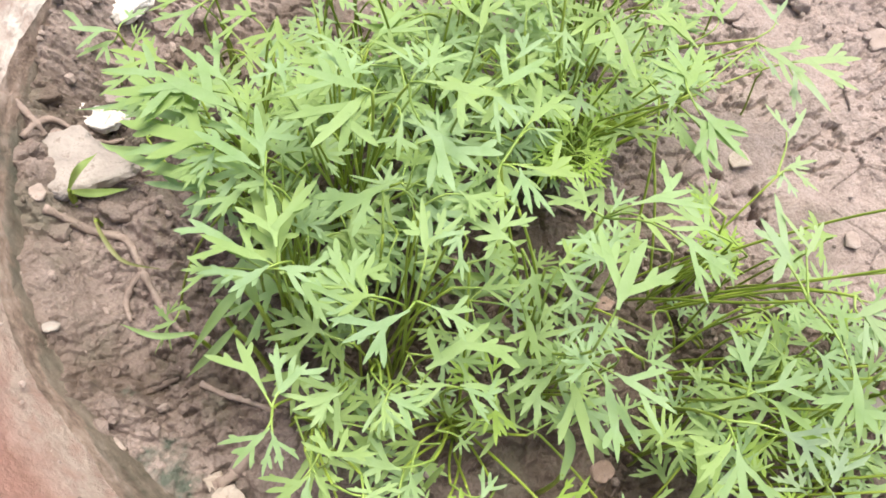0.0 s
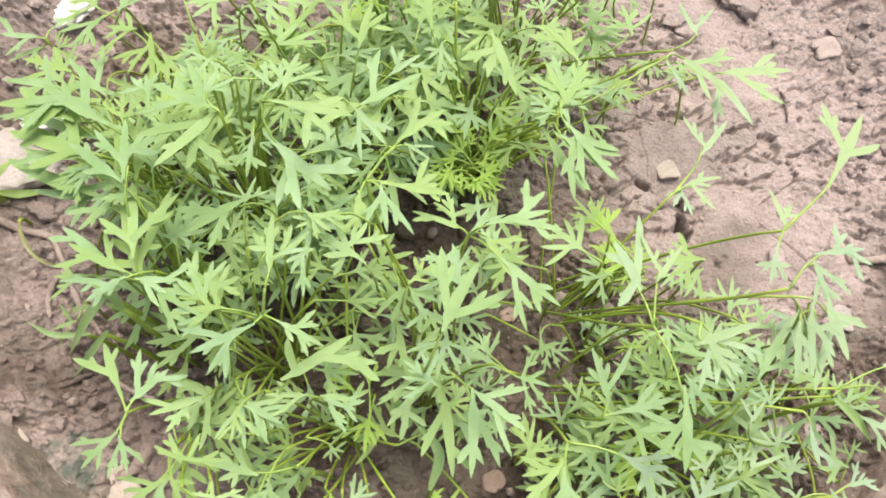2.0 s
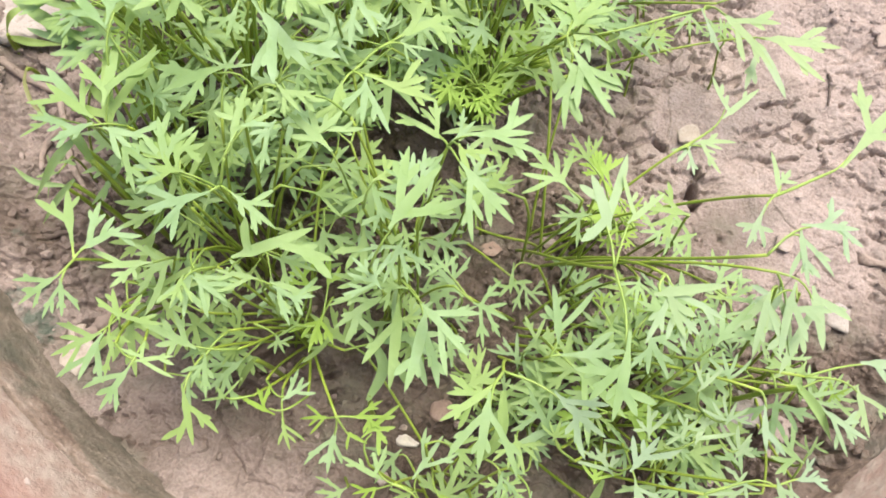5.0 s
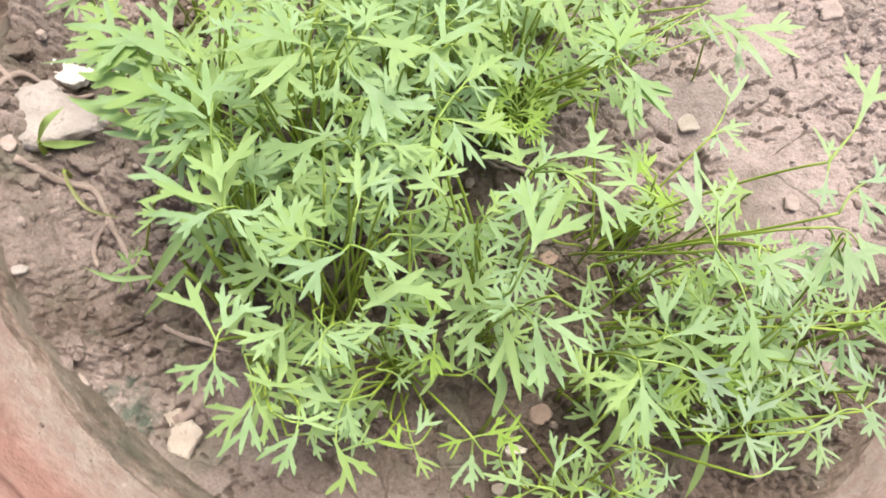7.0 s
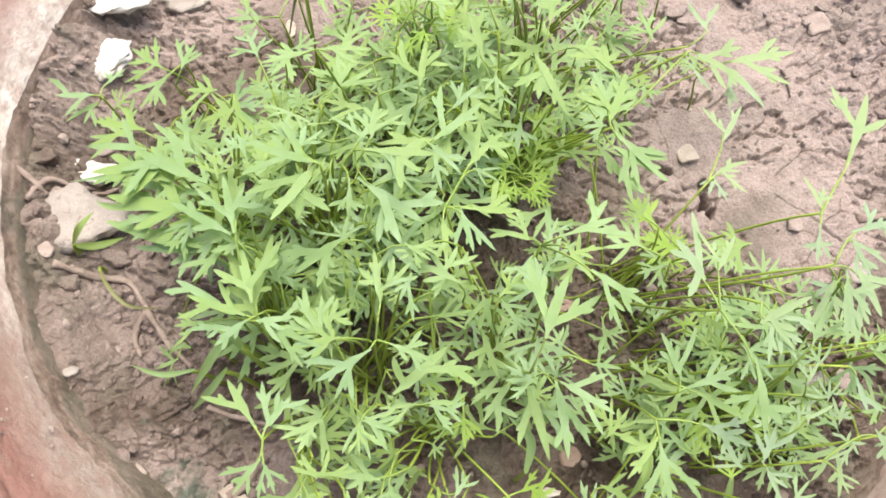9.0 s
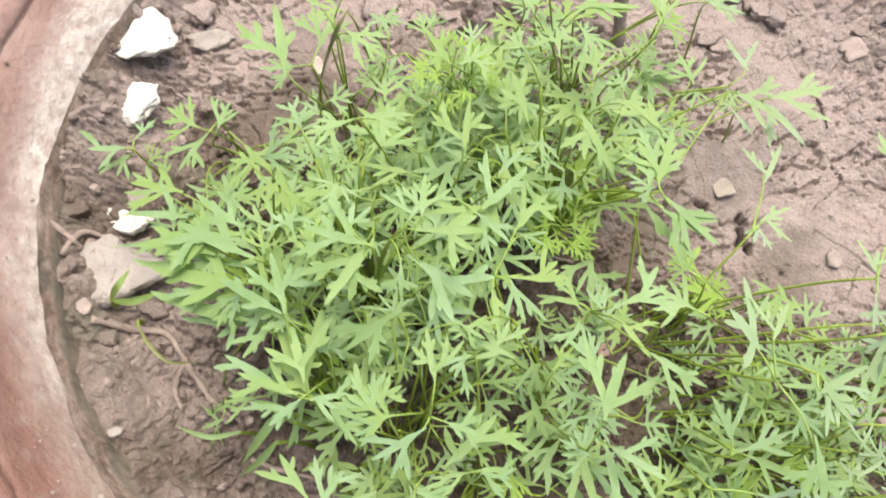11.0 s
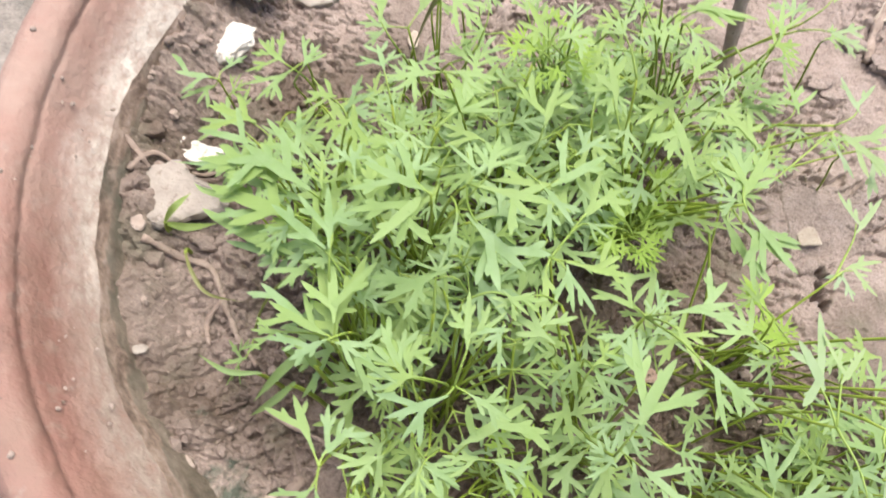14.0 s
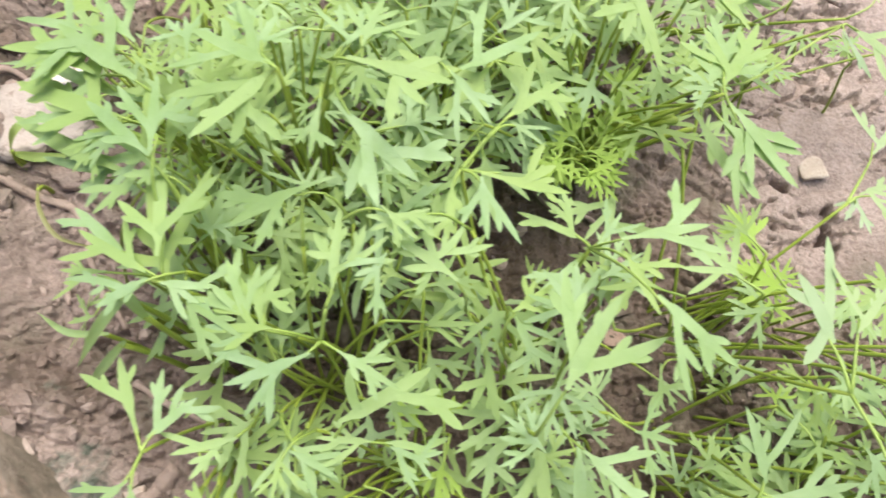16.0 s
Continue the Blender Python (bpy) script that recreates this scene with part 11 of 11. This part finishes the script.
P = seedling(0.0233, 0.0461)
J = stalk(P, (0.0232, 0.0457, 0.0168), (-0.03, -0.06, 1.00))
low_leaf(P, J, (0.0230, 0.0454, 0.0228), (0.0181, 0.0544, 0.0222), 1)
J = stalk(P, (0.0211, 0.0453, 0.0509), (-0.10, -0.03, 0.99))
low_leaf(P, J, (0.0205, 0.0451, 0.0569), (0.0190, 0.0326, 0.0571), 2)

P = seedling(-0.0494, 0.0699)
J = stalk(P, (-0.0492, 0.0693, 0.0341), (0.01, -0.04, 1.00))
low_leaf(P, J, (-0.0491, 0.0690, 0.0401), (-0.0399, 0.0641, 0.0395), 2)
J = stalk(P, (-0.0574, 0.0720, 0.0343), (-0.48, 0.12, 0.87))
low_leaf(P, J, (-0.0603, 0.0728, 0.0395), (-0.0717, 0.0705, 0.0401), 2)

P = seedling(0.0587, 0.0691)
J = stalk(P, (0.0591, 0.0686, 0.0170), (0.06, -0.09, 0.99))
low_leaf(P, J, (0.0595, 0.0681, 0.0230), (0.0713, 0.0686, 0.0210), 2)
J = stalk(P, (0.0573, 0.0675, 0.0402), (-0.09, -0.09, 0.99))
low_leaf(P, J, (0.0568, 0.0670, 0.0462), (0.0566, 0.0781, 0.0467), 1)

P = seedling(-0.0298, 0.0418)
J = stalk(P, (-0.0299, 0.0417, 0.0064), (-0.07, -0.18, 0.98))
low_leaf(P, J, (-0.0303, 0.0406, 0.0123), (-0.0201, 0.0410, 0.0112), 1)
J = stalk(P, (-0.0247, 0.0494, 0.0323), (0.31, 0.46, 0.83))
low_leaf(P, J, (-0.0228, 0.0521, 0.0372), (-0.0184, 0.0440, 0.0369), 1)
J = stalk(P, (-0.0292, 0.0446, 0.0155), (0.10, 0.48, 0.87))
low_leaf(P, J, (-0.0286, 0.0474, 0.0207), (-0.0200, 0.0408, 0.0200), 2)
J = stalk(P, (-0.0318, 0.0448, 0.0128), (-0.36, 0.55, 0.75))
low_leaf(P, J, (-0.0340, 0.0482, 0.0173), (-0.0372, 0.0570, 0.0170), 2)

P = seedling(0.0081, 0.0682)
J = stalk(P, (0.0088, 0.0674, 0.0383), (0.04, -0.05, 1.00))
low_leaf(P, J, (0.0090, 0.0671, 0.0443), (-0.0034, 0.0682, 0.0448), 2)

P = seedling(0.0551, 0.0531)
J = stalk(P, (0.0552, 0.0531, 0.0088), (0.05, 0.02, 1.00))
low_leaf(P, J, (0.0555, 0.0532, 0.0148), (0.0465, 0.0506, 0.0158), 2)
J = stalk(P, (0.0456, 0.0470, 0.0305), (-0.55, -0.35, 0.75))
low_leaf(P, J, (0.0423, 0.0449, 0.0350), (0.0387, 0.0555, 0.0354), 2)
J = stalk(P, (0.0576, 0.0588, 0.0112), (0.34, 0.77, 0.54))
low_leaf(P, J, (0.0596, 0.0635, 0.0144), (0.0492, 0.0705, 0.0163), 2)

P = seedling(-0.0509, 0.0427)
J = stalk(P, (-0.0508, 0.0420, 0.0315), (0.01, -0.05, 1.00))
low_leaf(P, J, (-0.0508, 0.0417, 0.0375), (-0.0538, 0.0508, 0.0392), 1)

# a tuft of young leaves
P = seedling(0.0069, -0.0011)
J = stalk(P, (0.0059, -0.0145, 0.0358), (0.99, -0.11, 0.30))
leaf(P, J, (0.0098, -0.0149, 0.0408), [(0.0125, -0.0209, 0.0402), (0.0162, -0.0192, 0.0412), (0.0193, -0.0156, 0.0402), (0.0173, -0.0119, 0.0423), (0.0142, -0.0095, 0.0403)], young_mat)
J = stalk(P, (0.0101, -0.0155, 0.0374), (-0.79, 0.62, 0.30))
leaf(P, J, (0.0070, -0.0130, 0.0424), [(0.0077, -0.0080, 0.0421), (0.0045, -0.0076, 0.0432), (0.0010, -0.0087, 0.0427), (0.0008, -0.0119, 0.0428), (0.0018, -0.0148, 0.0421)], young_mat)
J = stalk(P, (0.0078, -0.0135, 0.0312), (0.39, -0.92, 0.30))
leaf(P, J, (0.0094, -0.0172, 0.0362), [(0.0063, -0.0213, 0.0376), (0.0089, -0.0232, 0.0365), (0.0125, -0.0239, 0.0367), (0.0143, -0.0212, 0.0375), (0.0148, -0.0181, 0.0375)], young_mat)
J = stalk(P, (0.0082, -0.0148, 0.0333), (0.76, 0.65, 0.30))
leaf(P, J, (0.0112, -0.0122, 0.0383), [(0.0157, -0.0137, 0.0381), (0.0167, -0.0109, 0.0389), (0.0163, -0.0075, 0.0397), (0.0133, -0.0067, 0.0387), (0.0105, -0.0071, 0.0397)], young_mat)
J = stalk(P, (0.0089, -0.0145, 0.0377), (-1.00, -0.08, 0.30))
leaf(P, J, (0.0049, -0.0149, 0.0427), [(0.0024, -0.0113, 0.0423), (0.0003, -0.0129, 0.0425), (-0.0013, -0.0156, 0.0431), (0.0005, -0.0177, 0.0439), (0.0027, -0.0189, 0.0423)], young_mat)
J = stalk(P, (0.0082, -0.0157, 0.0379), (0.94, -0.35, 0.30))
leaf(P, J, (0.0119, -0.0171, 0.0429), [(0.0128, -0.0222, 0.0426), (0.0160, -0.0216, 0.0442), (0.0190, -0.0195, 0.0443), (0.0183, -0.0162, 0.0435), (0.0164, -0.0138, 0.0434)], young_mat)
J = stalk(P, (0.0069, -0.0145, 0.0354), (-0.15, 0.99, 0.30))
leaf(P, J, (0.0063, -0.0105, 0.0404), [(0.0102, -0.0073, 0.0399), (0.0082, -0.0049, 0.0407), (0.0050, -0.0034, 0.0398), (0.0026, -0.0056, 0.0407), (0.0014, -0.0083, 0.0412)], young_mat)
J = stalk(P, (0.0060, -0.0145, 0.0371), (-0.01, -1.00, 0.30))
leaf(P, J, (0.0059, -0.0185, 0.0421), [(0.0018, -0.0208, 0.0425), (0.0033, -0.0234, 0.0428), (0.0060, -0.0253, 0.0421), (0.0086, -0.0237, 0.0420), (0.0101, -0.0213, 0.0425)], young_mat)
J = stalk(P, (0.0106, -0.0148, 0.0347), (0.63, 0.78, 0.30))
leaf(P, J, (0.0132, -0.0117, 0.0397), [(0.0193, -0.0127, 0.0398), (0.0199, -0.0088, 0.0399), (0.0186, -0.0046, 0.0403), (0.0146, -0.0042, 0.0399), (0.0111, -0.0054, 0.0408)], young_mat)
J = stalk(P, (0.0079, -0.0126, 0.0328), (-0.94, 0.35, 0.30))
leaf(P, J, (0.0042, -0.0112, 0.0378), [(0.0031, -0.0049, 0.0378), (-0.0008, -0.0056, 0.0371), (-0.0046, -0.0082, 0.0388), (-0.0036, -0.0122, 0.0391), (-0.0013, -0.0153, 0.0380)], young_mat)
J = stalk(P, (0.0088, -0.0165, 0.0399), (0.62, -0.79, 0.30))
leaf(P, J, (0.0113, -0.0196, 0.0449), [(0.0096, -0.0238, 0.0464), (0.0122, -0.0248, 0.0449), (0.0153, -0.0245, 0.0450), (0.0162, -0.0218, 0.0454), (0.0160, -0.0192, 0.0449)], young_mat)
J = stalk(P, (0.0083, -0.0115, 0.0333), (0.76, 0.65, 0.30))
leaf(P, J, (0.0113, -0.0089, 0.0383), [(0.0160, -0.0106, 0.0394), (0.0170, -0.0076, 0.0382), (0.0166, -0.0041, 0.0382), (0.0136, -0.0033, 0.0380), (0.0106, -0.0037, 0.0395)], young_mat)
J = stalk(P, (0.0077, -0.0168, 0.0386), (-0.81, -0.59, 0.30))
leaf(P, J, (0.0044, -0.0191, 0.0436), [(0.0004, -0.0174, 0.0439), (-0.0006, -0.0199, 0.0450), (-0.0005, -0.0230, 0.0430), (0.0021, -0.0240, 0.0431), (0.0047, -0.0238, 0.0435)], young_mat)
J = stalk(P, (0.0117, -0.0130, 0.0386), (0.90, -0.44, 0.30))
leaf(P, J, (0.0153, -0.0148, 0.0436), [(0.0156, -0.0194, 0.0438), (0.0185, -0.0192, 0.0451), (0.0214, -0.0176, 0.0435), (0.0210, -0.0146, 0.0443), (0.0195, -0.0123, 0.0449)], young_mat)
J = stalk(P, (0.0085, -0.0115, 0.0390), (-0.34, 0.94, 0.30))
leaf(P, J, (0.0071, -0.0078, 0.0440), [(0.0099, -0.0043, 0.0449), (0.0078, -0.0026, 0.0444), (0.0047, -0.0018, 0.0448), (0.0031, -0.0041, 0.0445), (0.0025, -0.0067, 0.0448)], young_mat)
J = stalk(P, (0.0073, -0.0180, 0.0395), (0.50, -0.87, 0.30))
leaf(P, J, (0.0093, -0.0215, 0.0445), [(0.0066, -0.0263, 0.0458), (0.0096, -0.0279, 0.0453), (0.0135, -0.0282, 0.0457), (0.0150, -0.0250, 0.0439), (0.0152, -0.0217, 0.0449)], young_mat)
J = stalk(P, (0.0116, -0.0125, 0.0385), (0.49, 0.87, 0.30))
leaf(P, J, (0.0136, -0.0090, 0.0435), [(0.0201, -0.0089, 0.0435), (0.0200, -0.0048, 0.0443), (0.0179, -0.0006, 0.0432), (0.0137, -0.0010, 0.0436), (0.0103, -0.0029, 0.0431)], young_mat)
J = stalk(P, (0.0044, -0.0123, 0.0358), (-0.80, -0.60, 0.30))
leaf(P, J, (0.0012, -0.0147, 0.0408), [(-0.0036, -0.0127, 0.0411), (-0.0048, -0.0157, 0.0417), (-0.0046, -0.0193, 0.0408), (-0.0015, -0.0204, 0.0401), (0.0015, -0.0202, 0.0407)], young_mat)
J = stalk(P, (0.0102, -0.0183, 0.0371), (0.86, -0.51, 0.30))
leaf(P, J, (0.0137, -0.0203, 0.0421), [(0.0137, -0.0250, 0.0431), (0.0166, -0.0250, 0.0431), (0.0197, -0.0236, 0.0415), (0.0195, -0.0205, 0.0415), (0.0182, -0.0180, 0.0422)], young_mat)
J = stalk(P, (0.0074, -0.0106, 0.0321), (0.00, 1.00, 0.30))
leaf(P, J, (0.0074, -0.0066, 0.0371), [(0.0113, -0.0043, 0.0383), (0.0099, -0.0019, 0.0364), (0.0072, -0.0001, 0.0377), (0.0048, -0.0017, 0.0370), (0.0034, -0.0040, 0.0378)], young_mat)
J = stalk(P, (0.0035, -0.0157, 0.0395), (-0.30, -0.96, 0.30))
leaf(P, J, (0.0024, -0.0195, 0.0445), [(-0.0036, -0.0209, 0.0451), (-0.0027, -0.0246, 0.0441), (0.0000, -0.0280, 0.0458), (0.0038, -0.0268, 0.0453), (0.0065, -0.0245, 0.0448)], young_mat)
J = stalk(P, (0.0122, -0.0115, 0.0317), (0.98, 0.19, 0.30))
leaf(P, J, (0.0161, -0.0107, 0.0367), [(0.0199, -0.0150, 0.0372), (0.0225, -0.0126, 0.0364), (0.0241, -0.0089, 0.0360), (0.0215, -0.0063, 0.0361), (0.0184, -0.0051, 0.0369)], young_mat)
J = stalk(P, (0.0058, -0.0109, 0.0401), (-0.53, 0.85, 0.30))
leaf(P, J, (0.0037, -0.0075, 0.0451), [(0.0057, -0.0037, 0.0460), (0.0033, -0.0024, 0.0445), (0.0002, -0.0023, 0.0455), (-0.0009, -0.0048, 0.0448), (-0.0009, -0.0074, 0.0457)], young_mat)
J = stalk(P, (0.0088, -0.0199, 0.0368), (0.74, -0.68, 0.30))
leaf(P, J, (0.0117, -0.0226, 0.0418), [(0.0106, -0.0278, 0.0422), (0.0138, -0.0285, 0.0413), (0.0176, -0.0277, 0.0413), (0.0181, -0.0242, 0.0421), (0.0173, -0.0211, 0.0419)], young_mat)
stalk(P, (0.0271, -0.0083, 0.0500), (0.9, 0.2, 0.1), None, 0.00106)
stalk(P, (0.0279, -0.0093, 0.0500), (0.9, 0.2, 0.1), None, 0.00114)
stalk(P, (0.0273, -0.0059, 0.0470), (0.9, 0.2, 0.1), None, 0.00081)
stalk(P, (0.0345, -0.0053, 0.0400), (0.9, 0.2, 0.1), None, 0.00086)
stalk(P, (0.0274, -0.0075, 0.0440), (0.9, 0.2, 0.1), None, 0.00115)
stalk(P, (0.0283, -0.0068, 0.0500), (0.9, 0.2, 0.1), None, 0.00105)
stalk(P, (0.0243, -0.0062, 0.0400), (0.9, 0.2, 0.1), None, 0.00085)
stalk(P, (0.0220, -0.0075, 0.0380), (0.9, 0.2, 0.1), None, 0.00081)

# a tuft of young leaves
P = seedling(0.0466, -0.0445)
J = stalk(P, (0.0569, -0.0409, 0.0152), (0.70, 0.71, 0.30))
leaf(P, J, (0.0598, -0.0381, 0.0202), [(0.0652, -0.0395, 0.0204), (0.0660, -0.0361, 0.0205), (0.0653, -0.0322, 0.0203), (0.0617, -0.0315, 0.0199), (0.0585, -0.0323, 0.0212)], young_mat)
J = stalk(P, (0.0615, -0.0379, 0.0204), (-0.98, 0.20, 0.30))
leaf(P, J, (0.0576, -0.0371, 0.0254), [(0.0562, -0.0329, 0.0262), (0.0535, -0.0338, 0.0268), (0.0512, -0.0360, 0.0263), (0.0523, -0.0386, 0.0262), (0.0542, -0.0405, 0.0246)], young_mat)
J = stalk(P, (0.0587, -0.0365, 0.0182), (0.16, -0.99, 0.30))
leaf(P, J, (0.0593, -0.0404, 0.0232), [(0.0558, -0.0433, 0.0231), (0.0576, -0.0454, 0.0245), (0.0605, -0.0468, 0.0233), (0.0626, -0.0448, 0.0226), (0.0637, -0.0423, 0.0230)], young_mat)
J = stalk(P, (0.0570, -0.0371, 0.0118), (1.00, 0.06, 0.30))
leaf(P, J, (0.0610, -0.0369, 0.0168), [(0.0642, -0.0417, 0.0172), (0.0672, -0.0397, 0.0161), (0.0693, -0.0361, 0.0180), (0.0670, -0.0331, 0.0181), (0.0640, -0.0315, 0.0170)], young_mat)
J = stalk(P, (0.0595, -0.0374, 0.0148), (-0.85, -0.53, 0.30))
leaf(P, J, (0.0561, -0.0396, 0.0198), [(0.0520, -0.0374, 0.0213), (0.0507, -0.0400, 0.0192), (0.0506, -0.0433, 0.0205), (0.0533, -0.0445, 0.0213), (0.0561, -0.0445, 0.0197)], young_mat)
J = stalk(P, (0.0574, -0.0388, 0.0151), (0.84, -0.54, 0.30))
leaf(P, J, (0.0607, -0.0409, 0.0201), [(0.0605, -0.0460, 0.0213), (0.0637, -0.0461, 0.0201), (0.0670, -0.0447, 0.0196), (0.0670, -0.0414, 0.0207), (0.0657, -0.0387, 0.0194)], young_mat)
J = stalk(P, (0.0604, -0.0381, 0.0130), (-0.59, 0.81, 0.30))
leaf(P, J, (0.0580, -0.0348, 0.0180), [(0.0604, -0.0295, 0.0190), (0.0571, -0.0281, 0.0183), (0.0529, -0.0282, 0.0183), (0.0516, -0.0317, 0.0182), (0.0519, -0.0352, 0.0173)], young_mat)
J = stalk(P, (0.0574, -0.0381, 0.0127), (0.18, -0.98, 0.30))
leaf(P, J, (0.0581, -0.0420, 0.0177), [(0.0549, -0.0448, 0.0190), (0.0566, -0.0468, 0.0171), (0.0594, -0.0480, 0.0170), (0.0614, -0.0461, 0.0177), (0.0623, -0.0437, 0.0192)], young_mat)
J = stalk(P, (0.0603, -0.0395, 0.0157), (0.47, 0.88, 0.30))
leaf(P, J, (0.0621, -0.0360, 0.0207), [(0.0684, -0.0357, 0.0212), (0.0682, -0.0318, 0.0205), (0.0661, -0.0279, 0.0210), (0.0621, -0.0283, 0.0200), (0.0589, -0.0302, 0.0205)], young_mat)
J = stalk(P, (0.0573, -0.0395, 0.0114), (-0.56, 0.83, 0.30))
leaf(P, J, (0.0551, -0.0362, 0.0164), [(0.0571, -0.0320, 0.0163), (0.0545, -0.0308, 0.0161), (0.0511, -0.0308, 0.0178), (0.0500, -0.0335, 0.0169), (0.0501, -0.0363, 0.0170)], young_mat)

# a tuft of young leaves
P = seedling(-0.0205, 0.0551)
J = stalk(P, (-0.0200, 0.0267, 0.0580), (0.00, 0.00, 1.00))
leaf(P, J, (-0.0218, 0.0265, 0.0659), [(-0.0171, 0.0223, 0.0654), (-0.0145, 0.0252, 0.0665), (-0.0132, 0.0295, 0.0666), (-0.0164, 0.0320, 0.0652), (-0.0201, 0.0330, 0.0671)], young_mat)
leaf(P, J, (-0.0247, 0.0294, 0.0642), [(-0.0227, 0.0356, 0.0638), (-0.0266, 0.0367, 0.0643), (-0.0311, 0.0361, 0.0654), (-0.0321, 0.0321, 0.0638), (-0.0314, 0.0283, 0.0646)], young_mat)
leaf(P, J, (-0.0226, 0.0232, 0.0666), [(-0.0278, 0.0209, 0.0671), (-0.0264, 0.0177, 0.0673), (-0.0233, 0.0150, 0.0667), (-0.0200, 0.0167, 0.0676), (-0.0178, 0.0193, 0.0675)], young_mat)
leaf(P, J, (-0.0207, 0.0303, 0.0721), [(-0.0156, 0.0263, 0.0734), (-0.0131, 0.0295, 0.0725), (-0.0121, 0.0340, 0.0736), (-0.0155, 0.0364, 0.0731), (-0.0194, 0.0371, 0.0735)], young_mat)
leaf(P, J, (-0.0278, 0.0244, 0.0737), [(-0.0302, 0.0282, 0.0746), (-0.0326, 0.0267, 0.0737), (-0.0342, 0.0239, 0.0730), (-0.0325, 0.0216, 0.0739), (-0.0302, 0.0203, 0.0748)], young_mat)
J = stalk(P, (-0.0223, 0.0244, 0.0580), (0.00, 0.00, 1.00))
leaf(P, J, (-0.0180, 0.0258, 0.0706), [(-0.0137, 0.0215, 0.0703), (-0.0111, 0.0242, 0.0702), (-0.0096, 0.0283, 0.0702), (-0.0126, 0.0309, 0.0717), (-0.0160, 0.0320, 0.0713)], young_mat)
leaf(P, J, (-0.0257, 0.0324, 0.0735), [(-0.0211, 0.0342, 0.0732), (-0.0222, 0.0371, 0.0729), (-0.0248, 0.0395, 0.0747), (-0.0277, 0.0382, 0.0743), (-0.0297, 0.0359, 0.0743)], young_mat)
leaf(P, J, (-0.0260, 0.0209, 0.0672), [(-0.0323, 0.0202, 0.0667), (-0.0318, 0.0163, 0.0672), (-0.0294, 0.0125, 0.0682), (-0.0254, 0.0133, 0.0681), (-0.0223, 0.0154, 0.0673)], young_mat)
leaf(P, J, (-0.0176, 0.0305, 0.0648), [(-0.0116, 0.0292, 0.0653), (-0.0108, 0.0330, 0.0659), (-0.0118, 0.0373, 0.0645), (-0.0158, 0.0378, 0.0650), (-0.0193, 0.0369, 0.0646)], young_mat)
leaf(P, J, (-0.0306, 0.0277, 0.0731), [(-0.0319, 0.0328, 0.0731), (-0.0350, 0.0320, 0.0746), (-0.0379, 0.0297, 0.0727), (-0.0369, 0.0265, 0.0745), (-0.0348, 0.0241, 0.0740)], young_mat)
J = stalk(P, (-0.0254, 0.0275, 0.0580), (0.00, 0.00, 1.00))
leaf(P, J, (-0.0216, 0.0194, 0.0737), [(-0.0258, 0.0183, 0.0738), (-0.0251, 0.0157, 0.0731), (-0.0230, 0.0133, 0.0750), (-0.0204, 0.0142, 0.0742), (-0.0185, 0.0160, 0.0743)], young_mat)
leaf(P, J, (-0.0231, 0.0348, 0.0703), [(-0.0182, 0.0349, 0.0718), (-0.0184, 0.0379, 0.0705), (-0.0199, 0.0410, 0.0701), (-0.0230, 0.0407, 0.0718), (-0.0256, 0.0393, 0.0716)], young_mat)
leaf(P, J, (-0.0315, 0.0249, 0.0737), [(-0.0350, 0.0301, 0.0741), (-0.0382, 0.0279, 0.0735), (-0.0404, 0.0240, 0.0733), (-0.0380, 0.0209, 0.0737), (-0.0347, 0.0192, 0.0748)], young_mat)
leaf(P, J, (-0.0152, 0.0242, 0.0654), [(-0.0133, 0.0203, 0.0653), (-0.0109, 0.0215, 0.0661), (-0.0089, 0.0239, 0.0664), (-0.0103, 0.0264, 0.0661), (-0.0124, 0.0279, 0.0660)], young_mat)
# END LEAVES
